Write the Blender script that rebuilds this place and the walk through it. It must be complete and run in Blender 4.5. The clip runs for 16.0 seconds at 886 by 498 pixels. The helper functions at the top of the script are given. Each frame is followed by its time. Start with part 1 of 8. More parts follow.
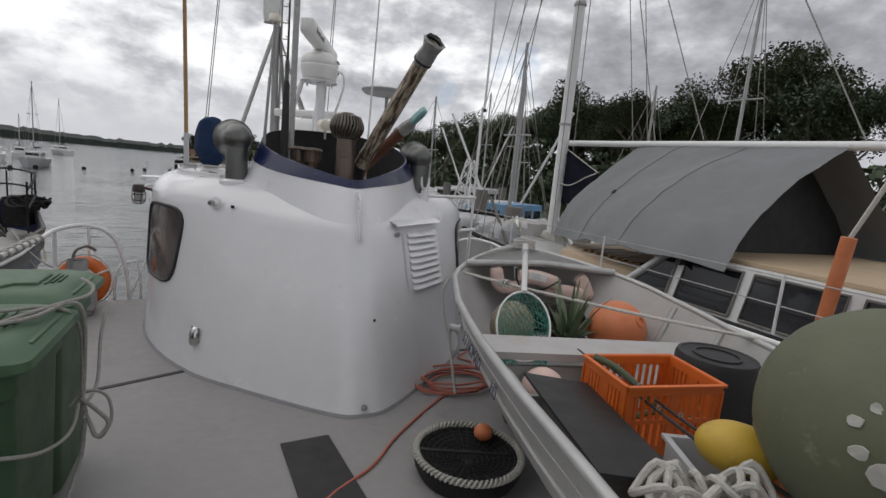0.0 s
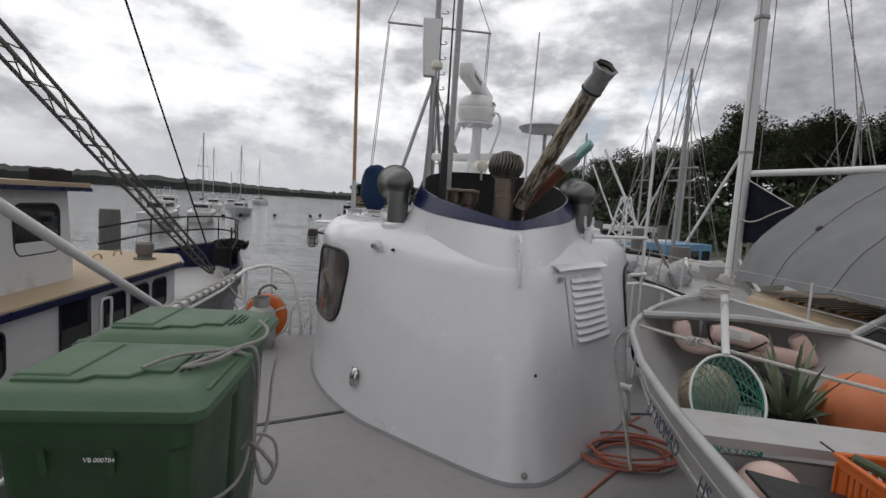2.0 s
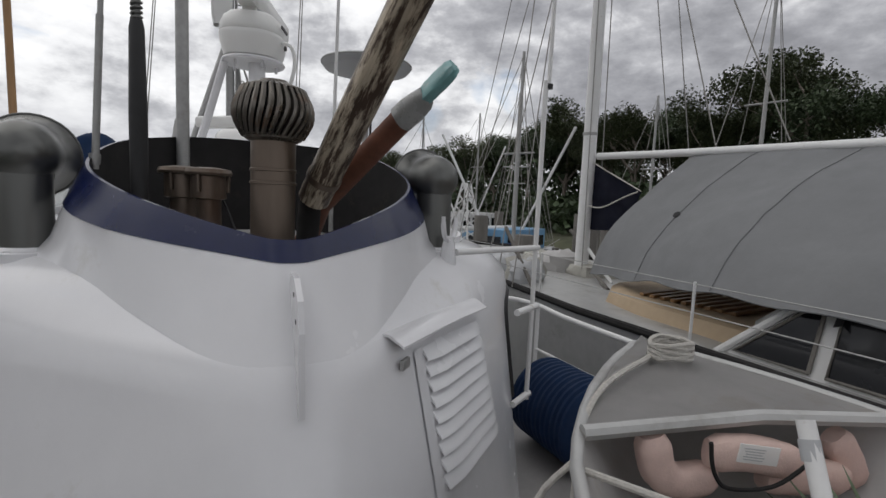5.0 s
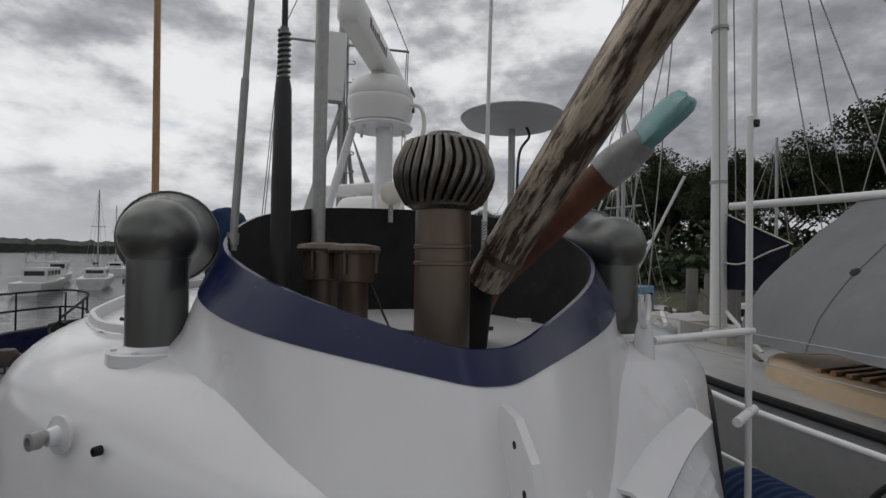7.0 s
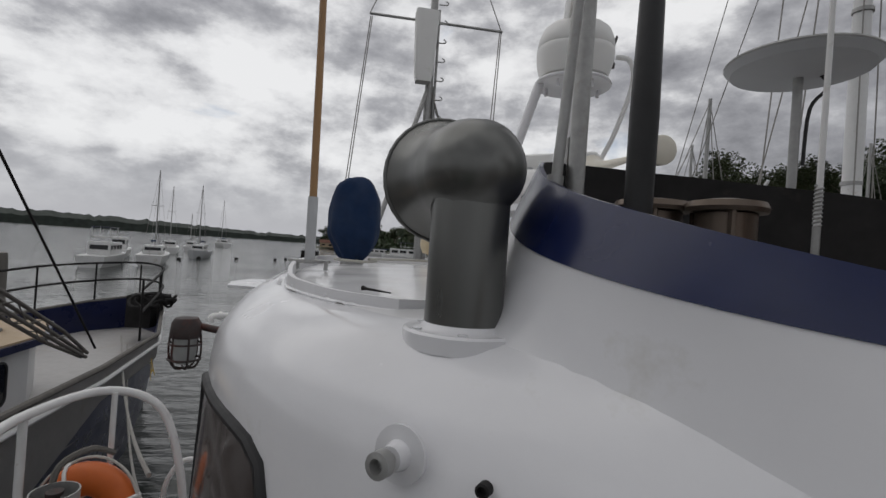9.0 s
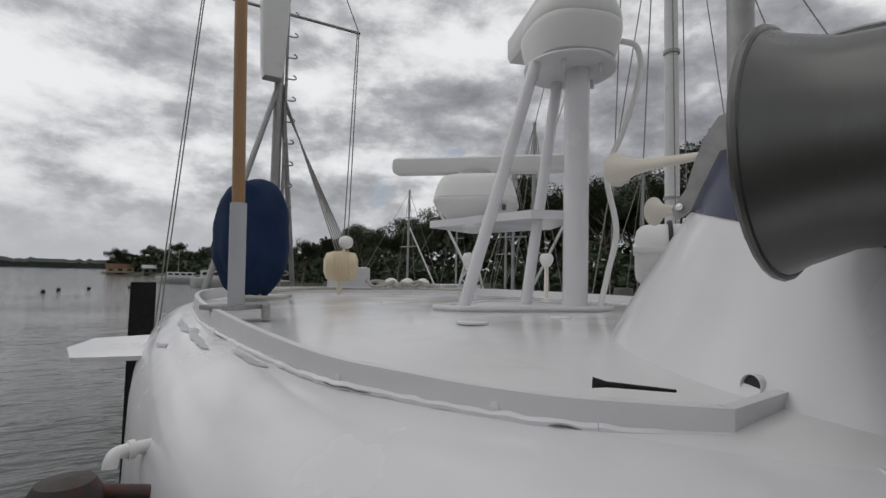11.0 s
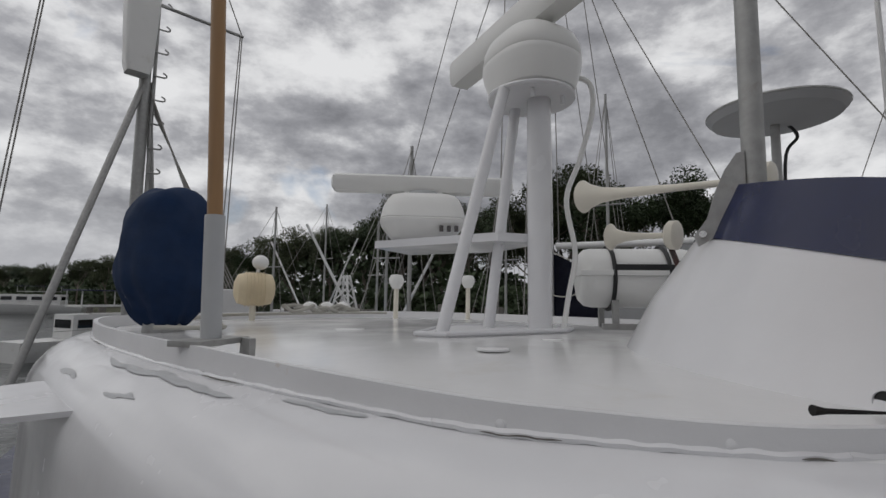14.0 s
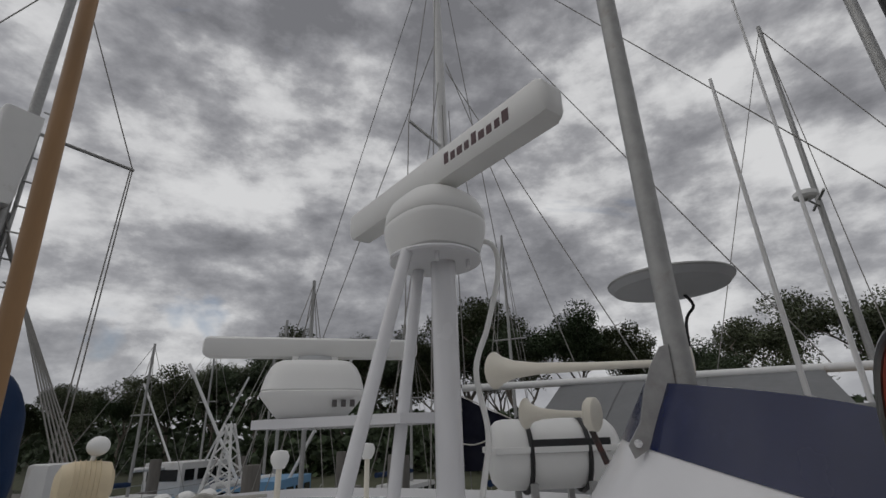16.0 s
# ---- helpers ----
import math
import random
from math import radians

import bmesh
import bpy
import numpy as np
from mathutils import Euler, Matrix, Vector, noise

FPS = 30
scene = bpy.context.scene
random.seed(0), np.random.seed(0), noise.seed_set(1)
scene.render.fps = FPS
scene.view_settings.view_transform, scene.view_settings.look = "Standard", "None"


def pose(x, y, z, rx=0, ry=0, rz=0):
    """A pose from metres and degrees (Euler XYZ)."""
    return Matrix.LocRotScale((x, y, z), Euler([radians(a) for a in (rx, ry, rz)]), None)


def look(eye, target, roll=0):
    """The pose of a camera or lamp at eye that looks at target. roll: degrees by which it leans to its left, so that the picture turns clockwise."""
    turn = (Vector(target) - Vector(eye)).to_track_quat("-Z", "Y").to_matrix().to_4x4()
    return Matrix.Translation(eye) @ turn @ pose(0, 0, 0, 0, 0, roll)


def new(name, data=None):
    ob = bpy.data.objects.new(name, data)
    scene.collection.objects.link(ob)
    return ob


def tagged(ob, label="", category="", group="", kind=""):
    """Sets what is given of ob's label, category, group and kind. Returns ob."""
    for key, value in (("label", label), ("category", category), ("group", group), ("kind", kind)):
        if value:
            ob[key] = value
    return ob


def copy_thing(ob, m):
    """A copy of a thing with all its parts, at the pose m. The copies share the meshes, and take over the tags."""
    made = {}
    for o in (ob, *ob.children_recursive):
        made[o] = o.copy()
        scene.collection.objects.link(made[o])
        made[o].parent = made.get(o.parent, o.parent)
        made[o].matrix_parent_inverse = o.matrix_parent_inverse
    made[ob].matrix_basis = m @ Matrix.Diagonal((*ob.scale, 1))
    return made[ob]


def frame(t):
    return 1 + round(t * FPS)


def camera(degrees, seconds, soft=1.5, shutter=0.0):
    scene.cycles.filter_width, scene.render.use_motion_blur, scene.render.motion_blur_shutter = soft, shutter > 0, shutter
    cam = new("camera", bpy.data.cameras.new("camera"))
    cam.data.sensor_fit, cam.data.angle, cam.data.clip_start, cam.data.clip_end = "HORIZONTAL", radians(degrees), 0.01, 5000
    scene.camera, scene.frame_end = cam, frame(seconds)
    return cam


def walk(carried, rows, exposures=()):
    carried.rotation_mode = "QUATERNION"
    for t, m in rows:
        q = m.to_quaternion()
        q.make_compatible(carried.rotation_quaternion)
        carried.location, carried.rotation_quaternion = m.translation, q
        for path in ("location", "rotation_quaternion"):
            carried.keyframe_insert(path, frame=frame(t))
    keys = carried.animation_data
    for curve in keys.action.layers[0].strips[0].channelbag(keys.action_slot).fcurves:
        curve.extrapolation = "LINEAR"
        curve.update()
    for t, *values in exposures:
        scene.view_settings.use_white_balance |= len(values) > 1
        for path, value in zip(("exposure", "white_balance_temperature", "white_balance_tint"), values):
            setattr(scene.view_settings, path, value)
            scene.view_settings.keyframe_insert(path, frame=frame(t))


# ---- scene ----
cam = camera(85.2, 16.0)
PATH = [
    (0, (-0.877, -3.027, 1.699), (-0.068, -1.223, 1.397), 5.3),
    (0.5, (-0.950, -3.012, 1.729), (-0.382, -1.110, 1.484), 5.0),
    (1, (-0.996, -2.990, 1.725), (-0.642, -1.032, 1.523), 4.3),
    (1.5, (-0.987, -2.883, 1.710), (-0.763, -0.904, 1.526), 4.0),
    (2, (-0.904, -2.726, 1.690), (-0.678, -0.748, 1.504), 3.7),
    (2.5, (-0.712, -2.428, 1.671), (-0.403, -0.463, 1.464), 3.1),
    (3, (-0.554, -2.127, 1.638), (-0.139, -0.183, 1.422), 3.6),
    (3.5, (-0.430, -1.752, 1.597), (0.128, 0.151, 1.341), 3.9),
    (3.7, (-0.380, -1.611, 1.601), (0.254, 0.265, 1.325), 3.7),
    (5.8, (-0.168, -0.466, 1.818), (0.686, 1.340, 1.721), 1.8),
    (6, (-0.188, -0.416, 1.827), (0.626, 1.410, 1.757), 1.4),
    (6.5, (-0.243, -0.324, 1.837), (0.435, 1.557, 1.827), 0.7),
    (7, (-0.342, -0.243, 1.793), (0.149, 1.695, 1.822), 0.9),
    (7.5, (-0.554, -0.148, 1.727), (-0.239, 1.826, 1.774), 2.2),
    (8, (-0.783, 0.028, 1.691), (-0.491, 2.006, 1.712), 2.8),
    (8.2, (-0.856, 0.115, 1.665), (-0.562, 2.093, 1.682), 3.4),
    (10.3, (-1.464, 1.024, 1.661), (-0.775, 2.901, 1.668), 3.2),
    (10.5, (-1.534, 1.165, 1.661), (-0.722, 2.992, 1.699), 2.7),
    (11, (-1.567, 1.350, 1.677), (-0.555, 3.072, 1.782), 1.4),
    (11.5, (-1.624, 1.464, 1.663), (-0.407, 3.046, 1.794), 0.9),
    (12, (-1.726, 1.588, 1.665), (-0.364, 3.047, 1.787), 0.7),
    (12.5, (-1.772, 1.628, 1.679), (-0.302, 2.977, 1.823), 0.9),
    (13, (-1.759, 1.609, 1.692), (-0.233, 2.891, 1.868), 0.6),
    (13.5, (-1.805, 1.638, 1.685), (-0.276, 2.913, 1.879), 0.1),
    (14, (-1.875, 1.714, 1.679), (-0.431, 3.083, 1.881), 0.8),
    (14.5, (-1.860, 1.759, 1.722), (-0.477, 3.169, 2.036), 1.2),
    (15, (-1.762, 1.802, 1.824), (-0.361, 3.142, 2.315), 0.6),
    (15.5, (-1.683, 1.823, 1.871), (-0.218, 3.019, 2.524), 0.1),
    (16, (-1.704, 1.830, 1.894), (-0.120, 2.813, 2.617), -1.9),
]
walk(cam, [(t, look(e, a, r)) for t, e, a, r in PATH],
     exposures=[(0, 0.30), (1.5, 0.22), (3.5, 0.36), (6.0, 0.0), (7.0, -0.12), (8.2, -0.12), (10.5, -0.10), (13.5, -0.16), (14.5, -0.30), (16.0, -0.46)])

# ---- world, sun ----
SUN_EL, SUN_AZ = radians(60), radians(-50)
world = bpy.data.worlds.new("overcast")
scene.world = world
world.use_nodes = True
wn, wl = world.node_tree.nodes, world.node_tree.links
wn.clear()
w_out, w_bg = wn.new("ShaderNodeOutputWorld"), wn.new("ShaderNodeBackground")
w_sky = wn.new("ShaderNodeTexSky")
w_sky.sky_type, w_sky.sun_disc = "NISHITA", False
w_sky.sun_elevation, w_sky.sun_rotation = SUN_EL, SUN_AZ
w_tc, w_sep = wn.new("ShaderNodeTexCoord"), wn.new("ShaderNodeSeparateXYZ")
wl.new(w_tc.outputs["Generated"], w_sep.inputs[0])


def w_math(op, a, b):
    n = wn.new("ShaderNodeMath")
    n.operation = op
    for k, v in enumerate((a, b)):
        if isinstance(v, (int, float)):
            n.inputs[k].default_value = v
        else:
            wl.new(v, n.inputs[k])
    return n.outputs[0]


w_com = wn.new("ShaderNodeCombineXYZ")
wl.new(w_sep.outputs[0], w_com.inputs[0])
wl.new(w_sep.outputs[1], w_com.inputs[1])
wl.new(w_math("MULTIPLY", w_sep.outputs[2], 1.9), w_com.inputs[2])


def w_noise(scale, detail, rough, distort, seed):
    m = wn.new("ShaderNodeMapping")
    m.inputs["Location"].default_value = (seed, seed * 0.7, seed * 1.3)
    wl.new(w_com.outputs[0], m.inputs[0])
    n = wn.new("ShaderNodeTexNoise")
    n.inputs["Scale"].default_value, n.inputs["Detail"].default_value = scale, detail
    n.inputs["Roughness"].default_value, n.inputs["Distortion"].default_value = rough, distort
    wl.new(m.outputs[0], n.inputs["Vector"])
    return n.outputs["Fac"]


w_big, w_small = w_noise(1.9, 4, 0.5, 0.0, 5.2), w_noise(8.0, 10, 0.62, 0.0, 7.4)
# rounded heads of the clouds, their edges frayed by the fine noise
w_fray = wn.new("ShaderNodeMix")
w_fray.data_type = "VECTOR"
w_fray.inputs["Factor"].default_value = 0.10
wl.new(w_com.outputs[0], w_fray.inputs[4])
w_fn = wn.new("ShaderNodeTexNoise")
w_fn.inputs["Scale"].default_value, w_fn.inputs["Detail"].default_value = 9.0, 5
wl.new(w_com.outputs[0], w_fn.inputs["Vector"])
wl.new(w_fn.outputs["Color"], w_fray.inputs[5])
w_vor = wn.new("ShaderNodeTexVoronoi")
w_vor.feature = "SMOOTH_F1"
w_vor.inputs["Scale"].default_value, w_vor.inputs["Detail"].default_value, w_vor.inputs["Roughness"].default_value = 4.6, 3, 0.5
wl.new(w_fray.outputs[1], w_vor.inputs["Vector"])
w_head = w_math("SUBTRACT", 1.16, w_vor.outputs["Distance"])
w_mix = w_math("ADD", w_math("ADD", w_math("MULTIPLY", w_big, 0.35), w_math("MULTIPLY", w_small, 0.42)), w_math("MULTIPLY", w_head, 0.24))
w_ramp = wn.new("ShaderNodeValToRGB")
els = w_ramp.color_ramp.elements
els[0].position, els[0].color = 0.36, (0.24, 0.24, 0.255, 1)
els[1].position, els[1].color = 0.60, (0.92, 0.92, 0.925, 1)
for pos, col in ((0.42, (0.34, 0.34, 0.36, 1)), (0.47, (0.46, 0.46, 0.48, 1)), (0.505, (0.62, 0.62, 0.635, 1)), (0.545, (0.80, 0.80, 0.81, 1))):
    e_ = els.new(pos)
    e_.color = col
wl.new(w_mix, w_ramp.inputs[0])
# thin places in the deck where blue sky comes through
w_gap = wn.new("ShaderNodeMapRange")
w_gap.inputs["From Min"].default_value, w_gap.inputs["From Max"].default_value = 0.63, 0.70
w_gap.inputs["To Min"].default_value, w_gap.inputs["To Max"].default_value = 0.96, 0.45
wl.new(w_noise(2.6, 5, 0.55, 0.5, 11.3), w_gap.inputs["Value"])
# low on the horizon the cloud deck closes to an even blue grey
w_low = wn.new("ShaderNodeMapRange")
w_low.inputs["From Min"].default_value, w_low.inputs["From Max"].default_value = 0.015, 0.15
wl.new(w_sep.outputs[2], w_low.inputs["Value"])
w_hor = wn.new("ShaderNodeMix")
w_hor.data_type = "RGBA"
wl.new(w_low.outputs[0], w_hor.inputs["Factor"])
w_hor.inputs["A"].default_value = (0.50, 0.505, 0.54, 1)
wl.new(w_ramp.outputs[0], w_hor.inputs["B"])
w_scl = wn.new("ShaderNodeMix")
w_scl.data_type, w_scl.blend_type = "RGBA", "MULTIPLY"
w_scl.inputs["Factor"].default_value = 1.0
wl.new(w_sky.outputs[0], w_scl.inputs["A"])
w_scl.inputs["B"].default_value = (0.10, 0.10, 0.10, 1)
w_all = wn.new("ShaderNodeMix")
w_all.data_type = "RGBA"
wl.new(w_gap.outputs[0], w_all.inputs["Factor"])
wl.new(w_scl.outputs["Result"], w_all.inputs["A"])
wl.new(w_hor.outputs["Result"], w_all.inputs["B"])
wl.new(w_all.outputs["Result"], w_bg.inputs[0])
w_bg.inputs[1].default_value = 1.0
wl.new(w_bg.outputs[0], w_out.inputs[0])
sun_data = bpy.data.lights.new("sun", "SUN")
sun_data.energy, sun_data.angle, sun_data.color = 0.6, radians(70), (1.0, 0.97, 0.93)
sun = new("sun", sun_data)
sun.matrix_world = look((0, 0, 30), (-10 * math.sin(SUN_AZ) * math.cos(SUN_EL), -10 * math.cos(SUN_AZ) * math.cos(SUN_EL), 30 - 10 * math.sin(SUN_EL)))


# ---- materials ----
def mat(name, color, rough=0.5, metal=0.0, vary=0.12, grain=8.0, bump=0.1, bump_scale=60.0, stain=None, stain_amt=0.0,
        stain_scale=2.5, streak=False, coat=0.0, island=0.0, crisp=0.0):
    """A surface with variation at two scales, stains of their own colour and fine relief."""
    m = bpy.data.materials.new(name)
    m.use_nodes = True
    n, l = m.node_tree.nodes, m.node_tree.links
    b = n["Principled BSDF"]
    b.inputs["Roughness"].default_value, b.inputs["Metallic"].default_value = rough, metal
    b.inputs["Coat Weight"].default_value = coat
    tc = n.new("ShaderNodeTexCoord")
    mp = n.new("ShaderNodeMapping")
    mp.inputs["Scale"].default_value = (1, 1, 0.18) if streak else (1, 1, 1)
    l.new(tc.outputs["Object"], mp.inputs[0])

    def tex(scale, detail, rgh=0.6):
        t = n.new("ShaderNodeTexNoise")
        t.inputs["Scale"].default_value, t.inputs["Detail"].default_value, t.inputs["Roughness"].default_value = scale, detail, rgh
        l.new(mp.outputs[0], t.inputs["Vector"])
        return t.outputs["Fac"]

    def blend(kind, fac, a, c):
        x = n.new("ShaderNodeMix")
        x.data_type, x.blend_type = "RGBA", kind
        for key, v in (("Factor", fac), ("A", a), ("B", c)):
            if isinstance(v, (int, float)):
                x.inputs[key].default_value = v
            elif isinstance(v, tuple):
                x.inputs[key].default_value = (*v, 1)
            else:
                l.new(v, x.inputs[key])
        return x.outputs["Result"]

    def span(v, lo, hi, a=0.0, c=1.0):
        r = n.new("ShaderNodeMapRange")
        for key, val in (("From Min", lo), ("From Max", hi), ("To Min", a), ("To Max", c)):
            r.inputs[key].default_value = val
        l.new(v, r.inputs["Value"])
        return r.outputs[0]

    dark = tuple(c * (1 - vary) for c in color)
    light = tuple(min(1, c * (1 + vary)) for c in color)
    col = blend("MIX", span(tex(grain, 5), 0.3, 0.7), dark, light)
    col = blend("MIX", span(tex(grain * 0.12, 3), 0.35, 0.65, 0.0, 0.45), col, tuple(c * (1 - vary * 0.7) for c in color))
    if stain:
        lo_, hi_ = (0.5 - crisp, 0.5 + crisp) if crisp else (0.66 - 0.22 * stain_amt, 0.80 - 0.12 * stain_amt)
        col = blend("MIX", span(tex(stain_scale, 6, 0.7), lo_, hi_), col, stain)
    if island:
        g = n.new("ShaderNodeNewGeometry")
        col = blend("MULTIPLY", 1.0, col, blend("MIX", g.outputs["Random Per Island"], (1 - island,) * 3, (1 + island * 0.8,) * 3))
    l.new(col, b.inputs["Base Color"])
    l.new(span(tex(grain * 0.6, 4), 0.3, 0.7, max(0.02, rough - 0.07), min(1, rough + 0.09)), b.inputs["Roughness"])
    if bump:
        bp = n.new("ShaderNodeBump")
        bp.inputs["Strength"].default_value, bp.inputs["Distance"].default_value = bump, 0.004
        l.new(tex(bump_scale, 4), bp.inputs["Height"])
        l.new(bp.outputs[0], b.inputs["Normal"])
    return m


M_WHITE = mat("white_boat_paint", (0.72, 0.72, 0.735), 0.20, vary=0.03, grain=5, bump=0.22, bump_scale=9, stain=(0.58, 0.57, 0.54), stain_amt=0.2, coat=0.3)
M_ROOF = mat("white_roof_paint", (0.74, 0.74, 0.74), 0.17, vary=0.03, grain=4, bump=0.12, bump_scale=18, stain=(0.66, 0.64, 0.60), stain_amt=0.35)
M_CURB = mat("grey_white_curb_paint", (0.72, 0.72, 0.73), 0.45, vary=0.03, grain=9, bump=0.15, stain=(0.50, 0.40, 0.30), stain_amt=0.05, stain_scale=9)
M_DECK = mat("grey_deck_paint", (0.27, 0.26, 0.255), 0.55, vary=0.06, grain=14, bump=0.35, bump_scale=260, stain=(0.21, 0.205, 0.20), stain_amt=0.4)
M_SEAM = mat("grey_sealant", (0.22, 0.22, 0.23), 0.6)
M_BLUE = mat("navy_gloss_paint", (0.007, 0.013, 0.060), 0.22, vary=0.15, grain=6, bump=0.12, bump_scale=16, stain=(0.014, 0.020, 0.075), stain_amt=0.3, stain_scale=5)
M_SOOT = mat("sooty_black_lining", (0.012, 0.011, 0.011), 0.9, vary=0.3, grain=12, stain=(0.028, 0.024, 0.02), stain_amt=0.4, stain_scale=7)
M_GALV = mat("dull_stainless_cowl", (0.150, 0.152, 0.145), 0.32, 0.75, vary=0.12, grain=7, bump=0.05, streak=True, stain=(0.20, 0.20, 0.20), stain_amt=0.5, stain_scale=4)
M_RED = mat("faded_red_lining", (0.42, 0.075, 0.04), 0.6, vary=0.15)
M_RUST = mat("heat_browned_steel", (0.17, 0.135, 0.108), 0.42, 0.75, vary=0.25, grain=9, bump=0.1, streak=True, stain=(0.10, 0.055, 0.035), stain_amt=0.5, stain_scale=6)
M_TURB = mat("weathered_steel_vanes", (0.155, 0.142, 0.125), 0.30, 0.85, vary=0.2, grain=16, bump=0.08, stain=(0.13, 0.075, 0.045), stain_amt=0.55, stain_scale=11)
M_PIPE = mat("flaking_exhaust_pipe", (0.50, 0.43, 0.33), 0.38, 0.45, vary=0.45, grain=34, bump=0.7, bump_scale=60, stain=(0.065, 0.042, 0.030), stain_amt=1.0, stain_scale=42, streak=True, crisp=0.06)
M_RPIPE = mat("rusted_red_pipe", (0.14, 0.055, 0.032), 0.7, 0.2, vary=0.3, grain=14, bump=0.3, stain=(0.05, 0.035, 0.03), stain_amt=0.6, stain_scale=6)
M_PLAST = mat("white_plastic", (0.80, 0.80, 0.78), 0.35, vary=0.02, grain=6, bump=0.03, stain=(0.62, 0.61, 0.57), stain_amt=0.2)
M_CREAM = mat("cream_plastic", (0.76, 0.72, 0.62), 0.45, vary=0.05, grain=7)
M_GREYP = mat("grey_plastic", (0.45, 0.46, 0.47), 0.5, vary=0.04)
M_MARK = mat("dark_red_brown_print", (0.075, 0.030, 0.035), 0.5)
M_DARKP = mat("dark_grey_lettering", (0.10, 0.09, 0.09), 0.5)
M_BLACK = mat("black_rubber", (0.018, 0.018, 0.019), 0.55, vary=0.2, grain=12, bump=0.2)
M_BINB = mat("green_bin_plastic", (0.030, 0.075, 0.030), 0.5, vary=0.14, grain=9, bump=0.25, bump_scale=160, stain=(0.07, 0.11, 0.07), stain_amt=0.3, stain_scale=3)
M_BINL = mat("faded_green_bin_lid", (0.055, 0.115, 0.058), 0.5, vary=0.12, grain=7, bump=0.25, bump_scale=160, stain=(0.085, 0.145, 0.09), stain_amt=0.45, stain_scale=3)
M_NAVY = mat("navy_hull_paint", (0.014, 0.018, 0.058), 0.3, vary=0.1, grain=5, bump=0.08)
M_TAN = mat("tan_deck_paint", (0.44, 0.335, 0.22), 0.65, vary=0.06, grain=10, bump=0.3, bump_scale=150, stain=(0.36, 0.26, 0.17), stain_amt=0.35)
M_ALU = mat("dull_aluminium", (0.46, 0.46, 0.45), 0.42, 0.45, vary=0.08, grain=8, bump=0.08, stain=(0.32, 0.31, 0.29), stain_amt=0.45, stain_scale=3)
M_ALUIN = mat("pale_grey_dinghy_paint", (0.42, 0.41, 0.40), 0.5, vary=0.07, grain=9, bump=0.12, stain=(0.36, 0.32, 0.28), stain_amt=0.45)
M_TARP = mat("grey_tarpaulin", (0.165, 0.17, 0.175), 0.6, vary=0.06, grain=6, bump=0.35, bump_scale=22, stain=(0.15, 0.155, 0.16), stain_amt=0.5, stain_scale=1.6)
# near black for the shade inside the tarpaulin tent, also seen through its tear
M_TARPIN = mat("tarp_inside_shade", (0.010, 0.010, 0.011), 0.7)
M_ORANGE = mat("orange_plastic", (0.62, 0.135, 0.02), 0.45, vary=0.1, grain=8, bump=0.1, stain=(0.45, 0.12, 0.04), stain_amt=0.3)
M_FORANGE = mat("faded_orange_buoy", (0.58, 0.18, 0.07), 0.5, vary=0.12, grain=8, bump=0.12, stain=(0.44, 0.20, 0.12), stain_amt=0.5, stain_scale=4)
M_YELLOW = mat("yellow_float", (0.55, 0.36, 0.045), 0.5, vary=0.1, grain=9, bump=0.2, stain=(0.34, 0.22, 0.06), stain_amt=0.4, stain_scale=6)
M_OLIVE = mat("olive_rubber_buoy", (0.115, 0.125, 0.075), 0.65, vary=0.1, grain=7, bump=0.25, bump_scale=50, stain=(0.24, 0.24, 0.18), stain_amt=0.28, stain_scale=8)
M_ROPE = mat("off_white_rope", (0.52, 0.50, 0.46), 0.85, vary=0.2, grain=60, bump=0.8, bump_scale=180)
M_GROPE = mat("grey_rope", (0.30, 0.29, 0.27), 0.85, vary=0.2, grain=60, bump=0.8, bump_scale=180)
M_RROPE = mat("faded_red_hose", (0.42, 0.13, 0.09), 0.6, vary=0.15, grain=20, bump=0.2)
M_NET = mat("green_net_twine", (0.05, 0.30, 0.24), 0.8, vary=0.15)
M_NETG = mat("pale_net_twine", (0.42, 0.41, 0.37), 0.85, vary=0.15)
M_PINK = mat("faded_orange_lifejacket", (0.70, 0.52, 0.46), 0.8, vary=0.08, grain=20, bump=0.5, bump_scale=90)
M_CANVAS = mat("blue_canvas", (0.003, 0.020, 0.066), 0.9, vary=0.12, grain=14, bump=0.5, bump_scale=120)
M_NCANVAS = mat("navy_sail_cover", (0.008, 0.010, 0.028), 0.8, vary=0.2, grain=8, bump=0.4)
M_WOOD = mat("varnished_pole_wood", (0.33, 0.19, 0.085), 0.45, vary=0.15, grain=16, bump=0.1, streak=True)
M_GREYW = mat("weathered_grey_timber", (0.16, 0.15, 0.135), 0.85, vary=0.2, grain=10, bump=0.6, streak=True)
M_STEEL = mat("galvanised_tube", (0.38, 0.38, 0.37), 0.45, 0.45, vary=0.15, grain=25, bump=0.15, stain=(0.30, 0.28, 0.25), stain_amt=0.4, stain_scale=14)
M_CHROME = mat("polished_steel", (0.62, 0.61, 0.60), 0.16, 1.0, vary=0.06)
M_GLASS = mat("tinted_window_glass", (0.012, 0.013, 0.015), 0.06, 0.0, vary=0.2, grain=2, bump=0)
M_WGLASS = mat("smoky_window_glass", (0.10, 0.085, 0.08), 0.10, 0.0, vary=0.3, grain=3, bump=0)
M_CLEAR = mat("ribbed_lamp_glass", (0.42, 0.43, 0.42), 0.12, 0.0, vary=0.1, grain=12, bump=0.3)
M_LEAF = mat("eucalypt_foliage", (0.050, 0.075, 0.032), 0.6, vary=0.3, grain=0.6, bump=0, island=0.35)
